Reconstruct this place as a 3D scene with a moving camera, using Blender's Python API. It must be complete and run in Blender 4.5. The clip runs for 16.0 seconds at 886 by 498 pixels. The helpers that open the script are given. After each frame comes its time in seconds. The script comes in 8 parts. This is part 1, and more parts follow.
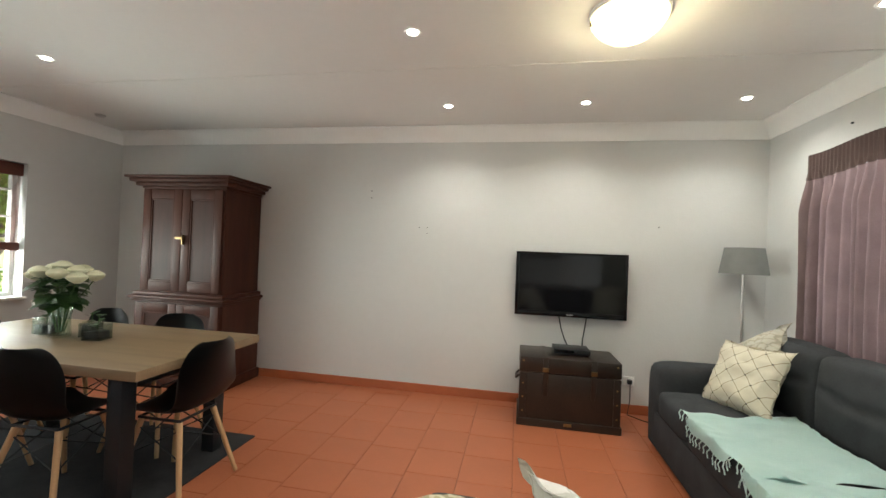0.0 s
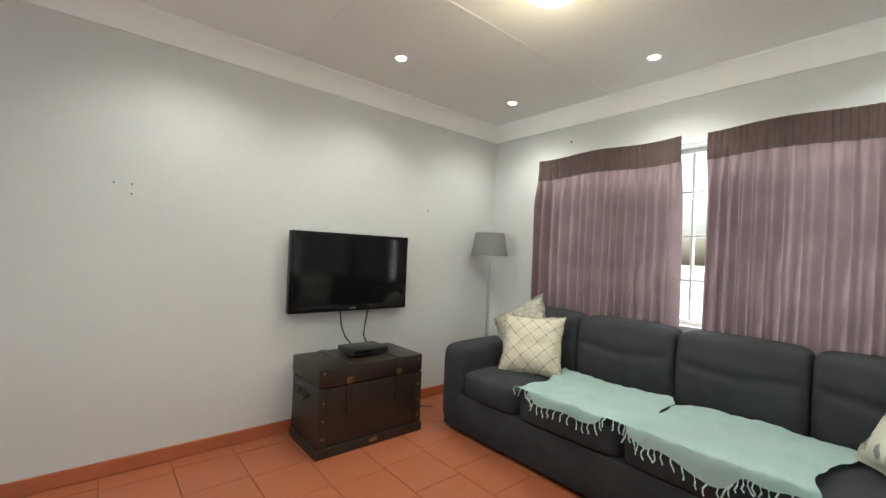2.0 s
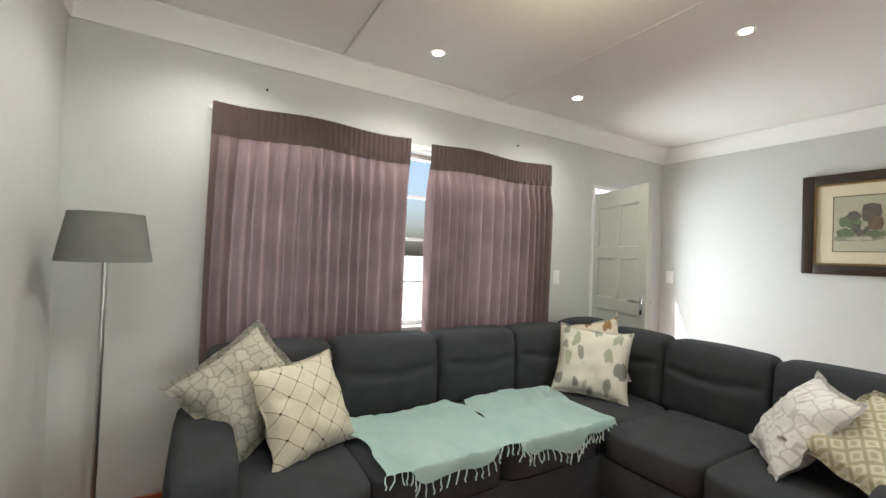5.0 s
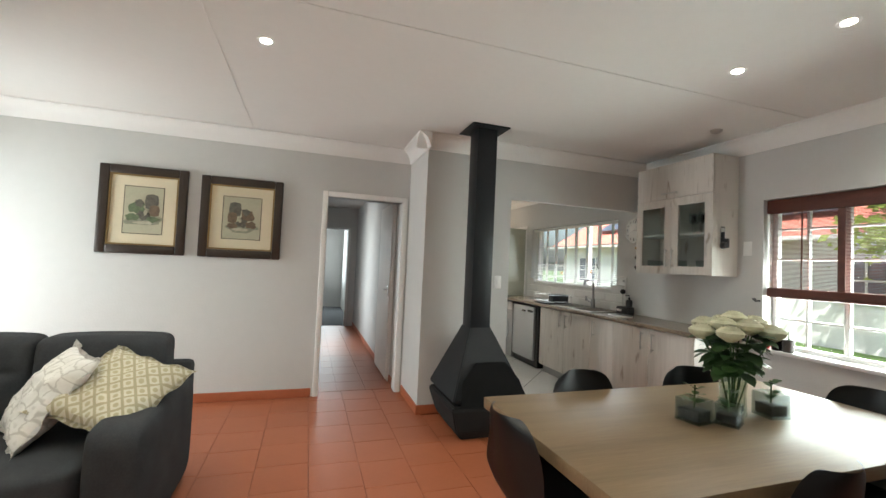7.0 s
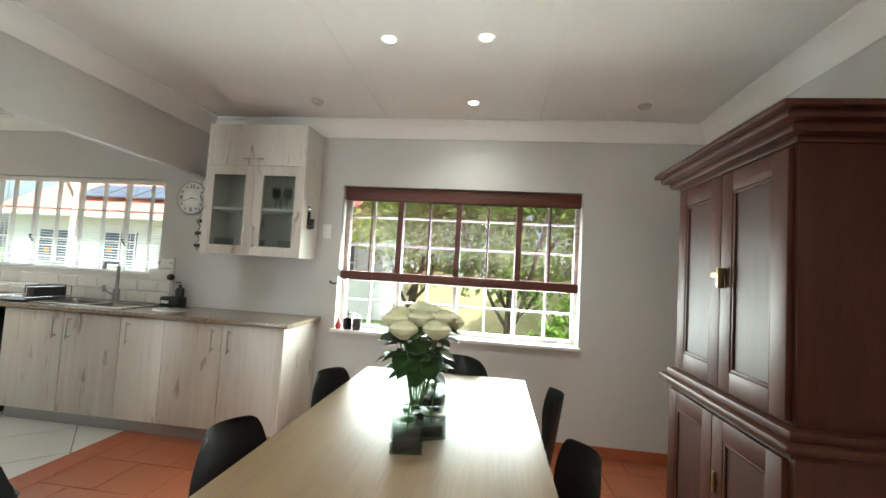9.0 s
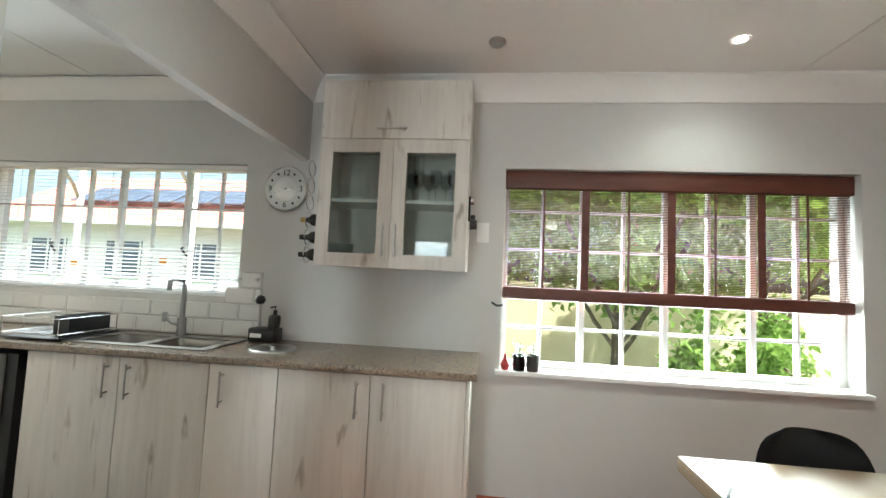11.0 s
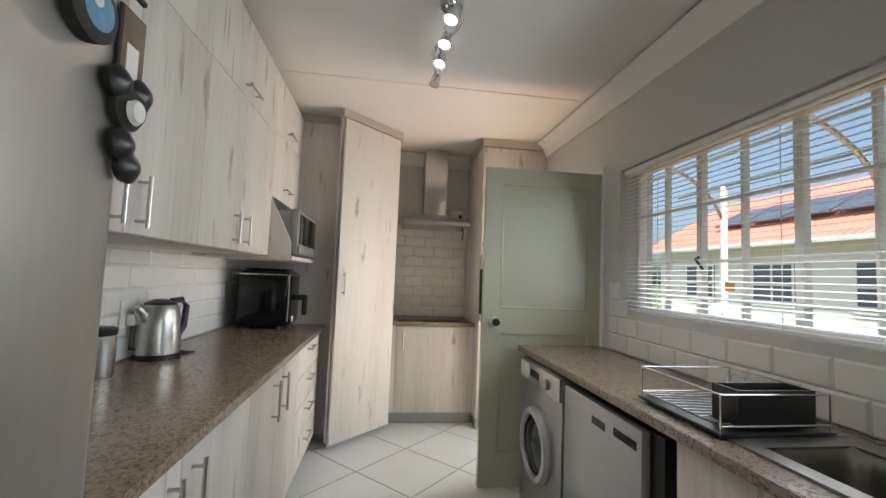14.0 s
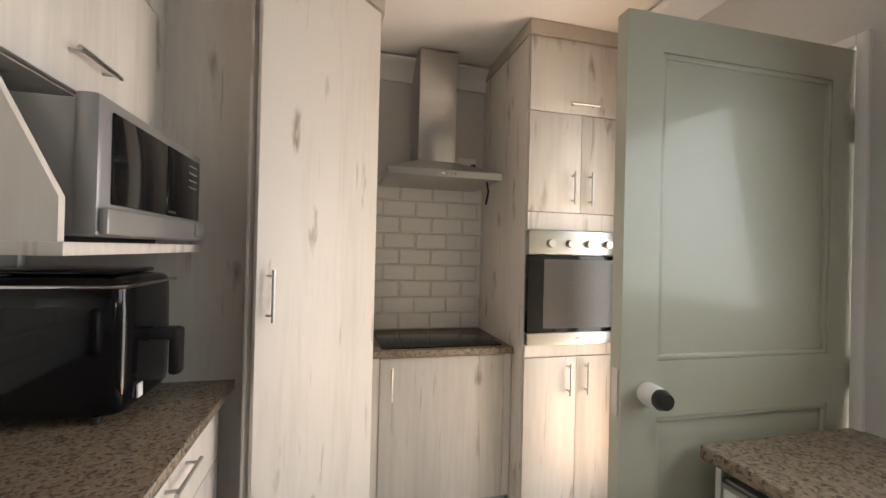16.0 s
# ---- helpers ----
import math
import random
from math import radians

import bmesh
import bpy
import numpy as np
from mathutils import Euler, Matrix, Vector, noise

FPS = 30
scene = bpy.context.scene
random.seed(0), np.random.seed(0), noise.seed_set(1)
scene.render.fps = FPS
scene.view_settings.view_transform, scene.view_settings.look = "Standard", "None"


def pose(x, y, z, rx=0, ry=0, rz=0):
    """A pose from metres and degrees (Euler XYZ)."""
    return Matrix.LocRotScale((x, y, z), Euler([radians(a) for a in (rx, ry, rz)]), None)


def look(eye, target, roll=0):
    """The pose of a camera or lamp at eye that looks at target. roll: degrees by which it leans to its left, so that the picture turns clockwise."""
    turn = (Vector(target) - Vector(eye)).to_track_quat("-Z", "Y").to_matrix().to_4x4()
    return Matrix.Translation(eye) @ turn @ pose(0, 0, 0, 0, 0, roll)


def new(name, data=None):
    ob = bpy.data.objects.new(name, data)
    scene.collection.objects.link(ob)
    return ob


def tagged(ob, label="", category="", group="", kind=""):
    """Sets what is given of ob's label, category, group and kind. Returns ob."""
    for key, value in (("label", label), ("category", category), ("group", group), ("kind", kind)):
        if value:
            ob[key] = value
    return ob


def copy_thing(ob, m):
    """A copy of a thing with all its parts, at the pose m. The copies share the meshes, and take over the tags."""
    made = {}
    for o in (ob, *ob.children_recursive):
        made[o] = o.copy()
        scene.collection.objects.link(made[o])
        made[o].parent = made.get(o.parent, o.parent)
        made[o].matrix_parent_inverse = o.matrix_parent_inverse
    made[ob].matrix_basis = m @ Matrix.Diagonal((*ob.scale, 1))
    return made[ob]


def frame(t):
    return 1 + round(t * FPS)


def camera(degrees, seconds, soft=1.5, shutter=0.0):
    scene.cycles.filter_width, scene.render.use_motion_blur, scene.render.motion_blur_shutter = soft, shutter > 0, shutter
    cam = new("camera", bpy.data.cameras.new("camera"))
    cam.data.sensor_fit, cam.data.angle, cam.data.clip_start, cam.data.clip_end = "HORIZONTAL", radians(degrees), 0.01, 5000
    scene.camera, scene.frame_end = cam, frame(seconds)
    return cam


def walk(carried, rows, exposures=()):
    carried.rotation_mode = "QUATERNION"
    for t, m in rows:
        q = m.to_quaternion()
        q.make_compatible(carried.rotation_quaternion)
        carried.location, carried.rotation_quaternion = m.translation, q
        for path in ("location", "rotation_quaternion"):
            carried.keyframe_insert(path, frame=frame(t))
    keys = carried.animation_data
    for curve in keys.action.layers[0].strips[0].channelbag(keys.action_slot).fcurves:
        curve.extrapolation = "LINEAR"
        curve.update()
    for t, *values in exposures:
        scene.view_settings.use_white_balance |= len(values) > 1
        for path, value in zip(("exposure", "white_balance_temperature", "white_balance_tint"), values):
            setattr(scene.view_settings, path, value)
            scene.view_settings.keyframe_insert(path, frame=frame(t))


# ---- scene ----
cam = camera(94.5, 16.0)
PATH = [
    (0, (0.233, 0.036, 1.358), (-0.126, 2.004, 1.378), 2.3),
    (0.5, (-0.131, 0.267, 1.388), (0.018, 2.261, 1.409), 2.3),
    (1, (-0.405, 0.476, 1.379), (0.19, 2.385, 1.408), 2.4),
    (1.5, (-0.637, 0.738, 1.349), (0.344, 2.48, 1.374), 2.4),
    (2, (-0.778, 1.062, 1.285), (0.513, 2.589, 1.308), 2.4),
    (2.5, (-0.842, 1.44, 1.248), (0.718, 2.692, 1.272), 2.4),
    (3, (-0.802, 1.873, 1.265), (0.987, 2.767, 1.281), 2.5),
    (5.5, (-0.23, 3.538, 1.375), (1.117, 2.06, 1.416), 2.3),
    (6, (-0.406, 3.619, 1.376), (0.39, 1.785, 1.425), 2.5),
    (6.5, (-0.54, 3.585, 1.385), (-0.435, 1.589, 1.447), 2.6),
    (7, (-0.649, 3.434, 1.369), (-1.271, 1.534, 1.444), 2.6),
    (7.5, (-0.708, 3.203, 1.348), (-1.973, 1.655, 1.428), 2.8),
    (8, (-0.738, 2.961, 1.344), (-2.436, 1.908, 1.434), 3.3),
    (10.5, (-1.418, 1.271, 1.342), (-3.411, 1.406, 1.448), 2.9),
    (11, (-1.709, 0.951, 1.346), (-3.694, 0.743, 1.477), 2.6),
    (11.5, (-2.063, 0.787, 1.333), (-3.919, 0.06, 1.488), 1.9),
    (12, (-2.367, 0.589, 1.316), (-3.947, -0.623, 1.499), 1.9),
    (12.5, (-2.544, 0.422, 1.336), (-3.766, -1.149, 1.53), 1.8),
    (13, (-2.686, 0.242, 1.347), (-3.503, -1.575, 1.526), 1.9),
    (13.5, (-2.722, 0.015, 1.302), (-3.225, -1.913, 1.474), 2.1),
    (14, (-2.779, -0.276, 1.316), (-3.051, -2.253, 1.448), 2.3),
    (14.5, (-2.777, -0.667, 1.327), (-2.969, -2.656, 1.418), 2.2),
    (15, (-2.751, -1.098, 1.34), (-2.955, -3.086, 1.403), 2.1),
    (15.5, (-2.706, -1.53, 1.377), (-3.018, -3.506, 1.412), 1.8),
    (16, (-2.688, -1.942, 1.401), (-3.188, -3.878, 1.408), 1.4),
]
walk(cam, [(t, look(eye, target, roll)) for t, eye, target, roll in PATH],
     [(0, 1.12, 6300, 3), (1.5, 1.03, 6100, 2), (3, 1.17, 6000, 2), (5.5, 0.9, 6150, 5), (6.5, 0.95, 6200, 4), (7.2, 1.2, 6250, 2), (8, 1.4, 6300, 0), (10.5, 1.7, 6000, -1), (11, 1.65, 6000, -1), (12, 1.4, 6200, 0), (13, 1.0, 6200, 4), (13.5, 0.75, 6150, 5), (14.5, 0.68, 6250, 6), (16, 0.76, 6450, 9)])

# ---- world, sun, exposure ----
world = bpy.data.worlds.new("world")
scene.world = world
world.use_nodes = True
wn = world.node_tree.nodes
sky = wn.new("ShaderNodeTexSky")
sky.sky_type = "NISHITA"
sky.sun_disc = False
sky.dust_density = 5.0
sky.sun_elevation = radians(56)
sky.sun_rotation = radians(29)
world.node_tree.links.new(sky.outputs[0], wn["Background"].inputs[0])
wn["Background"].inputs[1].default_value = 0.15

sun = new("sun", bpy.data.lights.new("sun", "SUN"))
sun.data.energy = 5.0
sun.data.angle = radians(0.5)
sun.data.color = (1.0, 0.95, 0.87)
sun.matrix_world = look((0, 0, 20), (-5.0, -9.0, 6.5))


def window_light(name, eye, target, w, h, power, color=(0.93, 0.97, 1.0)):
    lamp = bpy.data.lights.new(name, "AREA")
    lamp.shape, lamp.size, lamp.size_y = "RECTANGLE", w, h
    lamp.energy, lamp.color = power, color
    lamp.spread = radians(150)
    ob = new(name, lamp)
    ob.matrix_world = look(eye, target)
    return ob


window_light("sky_light_dining_window", (-4.50, 2.05, 1.20), (0, 2.05, 1.75), 1.9, 0.75, 56, (0.94, 0.98, 0.93))
window_light("sky_light_kitchen_window", (-4.205, -1.6, 1.6), (0, -1.6, 0.7), 1.8, 0.8, 9)
window_light("sky_light_front_door", (2.55, -0.20, 1.1), (-2, -0.7, 1.0), 0.7, 1.9, 17)
window_light("sky_light_kitchen_door", (-4.55, -3.27, 1.1), (-2, -3.4, 1.0), 0.75, 1.9, 13, (1.0, 0.97, 0.93))
window_light("sky_light_lounge_window", (2.62, 2.1, 1.5), (0, 2.1, 1.4), 2.4, 1.2, 22)
# added warm lamp aimed upward, stands in for light bounced off the paving
window_light("paving_bounce_kitchen_door", (-4.5, -3.27, 0.15), (-3.9, -3.3, 2.5), 0.5, 0.7, 9, (1.0, 0.60, 0.34))
window_light("sky_light_hall_side_room", (-0.66, -3.35, 1.1), (-1.6, -3.35, 1.1), 0.75, 1.9, 5)
window_light("sky_light_hall", (-1.17, -8.6, 1.5), (-1.17, 0, 1.2), 0.8, 1.5, 12)

DOWNLIGHTS = [(-0.37, 3.33), (0.71, 3.33), (1.82, 3.32), (-0.38, 2.20), (1.83, 2.185), (-0.36, 0.99), (0.735, 1.015), (1.82, 1.01),
              (-2.95, 1.736), (-2.945, 2.253), (-3.77, 2.149)]
for x, y in DOWNLIGHTS:
    lamp = bpy.data.lights.new("downlight_lamp", "SPOT")
    lamp.energy, lamp.spot_size, lamp.spot_blend, lamp.shadow_soft_size = 5 if x < -3.5 else 8 if x < -2 else 16, radians(140), 0.8, 0.03
    lamp.color = (1.0, 0.95, 0.86)
    ob = new("downlight_lamp", lamp)
    ob.matrix_world = look((x, y, 2.545), (x, y, 0))
lamp = bpy.data.lights.new("globe_lamp", "POINT")
lamp.energy, lamp.color, lamp.shadow_soft_size = 6, (1.0, 0.84, 0.55), 0.1
new("globe_lamp", lamp).location = (0.74, 2.16, 2.38)
for y in (-1.98, -2.16, -2.33):
    lamp = bpy.data.lights.new("spot_bar_lamp", "SPOT")
    lamp.energy, lamp.spot_size, lamp.spot_blend, lamp.shadow_soft_size = 3.5, radians(110), 0.6, 0.02
    lamp.color = (1.0, 0.92, 0.8)
    ob = new("spot_bar_lamp", lamp)
    ob.matrix_world = look((-3.02, y, 2.40), (-3.4, y + 0.5, 0))


# ---- materials ----
def mat(name, color, rough=0.6, metal=0.0, var=0.08, scale=6.0, fine=60.0, bump=0.1, bump_scale=120.0, stretch=(1, 1, 1), tint=None, spec=0.5, coat=0.0, island=0.0, rand=0.0):
    """Principled material with colour variation at two scales and a fine relief."""
    m = bpy.data.materials.new(name)
    m.use_nodes = True
    n, l = m.node_tree.nodes, m.node_tree.links
    b = n["Principled BSDF"]
    b.inputs["Roughness"].default_value, b.inputs["Metallic"].default_value = rough, metal
    b.inputs["Specular IOR Level"].default_value = spec
    b.inputs["Coat Weight"].default_value = coat
    co = n.new("ShaderNodeTexCoord")
    mp = n.new("ShaderNodeMapping")
    mp.inputs["Scale"].default_value = stretch
    l.new(co.outputs["Object"], mp.inputs["Vector"])
    big, small = n.new("ShaderNodeTexNoise"), n.new("ShaderNodeTexNoise")
    big.inputs["Scale"].default_value, big.inputs["Detail"].default_value = scale, 3
    small.inputs["Scale"].default_value, small.inputs["Detail"].default_value = fine, 2
    l.new(mp.outputs[0], big.inputs["Vector"])
    l.new(mp.outputs[0], small.inputs["Vector"])
    ramp = n.new("ShaderNodeValToRGB")
    dark = tint or [c * (1 - 2 * var) for c in color]
    ramp.color_ramp.elements[0].position, ramp.color_ramp.elements[1].position = 0.3, 0.7
    ramp.color_ramp.elements[0].color = (*dark, 1)
    ramp.color_ramp.elements[1].color = (*color, 1)
    mixv = n.new("ShaderNodeMath")
    mixv.operation = "MULTIPLY_ADD"
    mixv.inputs[1].default_value = 0.35
    l.new(small.outputs[0], mixv.inputs[0])
    half = n.new("ShaderNodeMath")
    half.operation = "MULTIPLY"
    half.inputs[1].default_value = 0.65
    l.new(big.outputs[0], half.inputs[0])
    l.new(half.outputs[0], mixv.inputs[2])
    last = mixv
    if rand:
        info = n.new("ShaderNodeObjectInfo")
        add = n.new("ShaderNodeMath")
        add.operation = "MULTIPLY_ADD"
        add.inputs[1].default_value = rand
        l.new(info.outputs["Random"], add.inputs[0])
        l.new(mixv.outputs[0], add.inputs[2])
        last = add
    l.new(last.outputs[0], ramp.inputs[0])
    l.new(ramp.outputs[0], b.inputs["Base Color"])
    if bump:
        bp = n.new("ShaderNodeBump")
        bt = n.new("ShaderNodeTexNoise")
        bt.inputs["Scale"].default_value, bt.inputs["Detail"].default_value = bump_scale, 3
        l.new(mp.outputs[0], bt.inputs["Vector"])
        bp.inputs["Strength"].default_value, bp.inputs["Distance"].default_value = bump, 0.01
        l.new(bt.outputs[0], bp.inputs["Height"])
        l.new(bp.outputs[0], b.inputs["Normal"])
    return m


def glass(name, tint=(1, 1, 1), rough=0.0):
    """Thin window glass: clear with a weak mirror gloss."""
    m = bpy.data.materials.new(name)
    m.use_nodes = True
    n, l = m.node_tree.nodes, m.node_tree.links
    n.remove(n["Principled BSDF"])
    tr, gl, mx, fr = n.new("ShaderNodeBsdfTransparent"), n.new("ShaderNodeBsdfGlossy"), n.new("ShaderNodeMixShader"), n.new("ShaderNodeLayerWeight")
    tr.inputs[0].default_value = (*tint, 1)
    gl.inputs["Roughness"].default_value = rough
    steep = n.new("ShaderNodeMath")
    steep.operation = "POWER"
    steep.inputs[1].default_value = 4.0
    l.new(fr.outputs["Facing"], steep.inputs[0])
    gloss = n.new("ShaderNodeMath")
    gloss.operation = "MULTIPLY_ADD"
    gloss.inputs[1].default_value, gloss.inputs[2].default_value = 0.5, 0.03
    l.new(steep.outputs[0], gloss.inputs[0])
    l.new(gloss.outputs[0], mx.inputs[0])
    l.new(tr.outputs[0], mx.inputs[1])
    l.new(gl.outputs[0], mx.inputs[2])
    l.new(mx.outputs[0], n["Material Output"].inputs[0])
    return m


def glow(name, color, power):
    m = bpy.data.materials.new(name)
    m.use_nodes = True
    b = m.node_tree.nodes["Principled BSDF"]
    b.inputs["Base Color"].default_value = (*color, 1)
    b.inputs["Emission Color"].default_value = (*color, 1)
    b.inputs["Emission Strength"].default_value = power
    return m


def cloth(name, color, dark, through_light=0.0, scale=8.0, weave=700.0, var_fine=90.0, rough=0.95):
    m = mat(name, color, rough, 0, 0.1, scale, var_fine, 0.25, weave, tint=dark, spec=0.15)
    if through_light:
        n, l = m.node_tree.nodes, m.node_tree.links
        b = n["Principled BSDF"]
        tl, mx = n.new("ShaderNodeBsdfTranslucent"), n.new("ShaderNodeMixShader")
        mx.inputs[0].default_value = through_light
        src = b.inputs["Base Color"].links[0].from_socket
        l.new(src, tl.inputs[0])
        l.new(b.outputs[0], mx.inputs[1])
        l.new(tl.outputs[0], mx.inputs[2])
        l.new(mx.outputs[0], n["Material Output"].inputs[0])
    return m


def washed_oak(name):
    """Whitewashed oak foil: long vertical grain, pale, with scattered brown knots."""
    m = mat(name, (0.64, 0.60, 0.55), 0.5, 0, 0.1, 3.0, 26.0, 0.05, 90, (1.6, 1.6, 0.12), tint=(0.46, 0.42, 0.38), rand=0.22)
    n, l = m.node_tree.nodes, m.node_tree.links
    b = n["Principled BSDF"]
    src = b.inputs["Base Color"].links[0].from_socket
    co = next(x for x in n if x.type == "TEX_COORD")
    info = n.new("ShaderNodeObjectInfo")
    sh = n.new("ShaderNodeVectorMath")
    sh.operation = "ADD"
    off = n.new("ShaderNodeVectorMath")
    off.operation = "SCALE"
    off.inputs[0].default_value = (7, 11, 13)
    l.new(info.outputs["Random"], off.inputs["Scale"])
    l.new(co.outputs["Object"], sh.inputs[0])
    l.new(off.outputs[0], sh.inputs[1])
    mp = n.new("ShaderNodeMapping")
    mp.inputs["Scale"].default_value = (8.5, 8.5, 2.4)
    l.new(sh.outputs[0], mp.inputs["Vector"])
    wob = n.new("ShaderNodeTexNoise")
    wob.inputs["Scale"].default_value = 3
    l.new(mp.outputs[0], wob.inputs["Vector"])
    wmix = n.new("ShaderNodeVectorMath")
    wmix.operation = "MULTIPLY_ADD"
    wmix.inputs[1].default_value = (0.5, 0.5, 0.9)
    l.new(wob.outputs["Color"], wmix.inputs[0])
    l.new(mp.outputs[0], wmix.inputs[2])
    vo = n.new("ShaderNodeTexVoronoi")
    vo.inputs["Scale"].default_value = 1.0
    l.new(wmix.outputs[0], vo.inputs["Vector"])
    rp = n.new("ShaderNodeValToRGB")
    rp.color_ramp.elements[0].position, rp.color_ramp.elements[1].position = 0.04, 0.23
    rp.color_ramp.elements[0].color, rp.color_ramp.elements[1].color = (0.9, 0.9, 0.9, 1), (0, 0, 0, 1)
    l.new(vo.outputs["Distance"], rp.inputs[0])
    mx = n.new("ShaderNodeMixRGB")
    mx.inputs[2].default_value = (0.27, 0.215, 0.165, 1)
    l.new(rp.outputs[0], mx.inputs[0])
    l.new(src, mx.inputs[1])
    # thin dark grain splits along the length
    mc = n.new("ShaderNodeMapping")
    mc.inputs["Scale"].default_value = (34.0, 34.0, 2.6)
    l.new(sh.outputs[0], mc.inputs["Vector"])
    cr = n.new("ShaderNodeTexNoise")
    cr.inputs["Scale"].default_value, cr.inputs["Detail"].default_value = 1.0, 2.0
    l.new(mc.outputs[0], cr.inputs["Vector"])
    cm = n.new("ShaderNodeMapRange")
    cm.inputs["From Min"].default_value, cm.inputs["From Max"].default_value, cm.inputs["To Max"].default_value = 0.66, 0.75, 0.5
    l.new(cr.outputs[0], cm.inputs["Value"])
    split = n.new("ShaderNodeMixRGB")
    split.inputs[2].default_value = (0.25, 0.20, 0.16, 1)
    l.new(cm.outputs[0], split.inputs[0])
    l.new(mx.outputs[0], split.inputs[1])
    l.new(split.outputs[0], b.inputs["Base Color"])
    for x in n:
        if x.type == "MAPPING" and x is not mp and x is not mc:
            for k in list(x.inputs["Vector"].links):
                l.remove(k)
            l.new(sh.outputs[0], x.inputs["Vector"])
    return m


def granite(name):
    m = mat(name, (0.25, 0.195, 0.145), 0.2, 0, 0.1, 35, 190, 0.02, 200, tint=(0.12, 0.085, 0.06), spec=0.5)
    n, l = m.node_tree.nodes, m.node_tree.links
    b = n["Principled BSDF"]
    src = b.inputs["Base Color"].links[0].from_socket
    co = next(x for x in n if x.type == "TEX_COORD")
    vo = n.new("ShaderNodeTexVoronoi")
    vo.inputs["Scale"].default_value = 130
    l.new(co.outputs["Object"], vo.inputs["Vector"])
    sep = n.new("ShaderNodeSeparateColor")
    l.new(vo.outputs["Color"], sep.inputs[0])
    rp = n.new("ShaderNodeValToRGB")
    e = rp.color_ramp.elements
    e[0].position, e[0].color = 0.0, (0.05, 0.04, 0.035, 1)
    e[1].position, e[1].color = 1.0, (0.40, 0.335, 0.26, 1)
    k = e.new(0.4)
    k.color = (0.30, 0.23, 0.16, 1)
    l.new(sep.outputs[0], rp.inputs[0])
    mx = n.new("ShaderNodeMixRGB")
    mx.inputs[0].default_value = 0.55
    l.new(src, mx.inputs[1])
    l.new(rp.outputs[0], mx.inputs[2])
    l.new(mx.outputs[0], b.inputs["Base Color"])
    return m


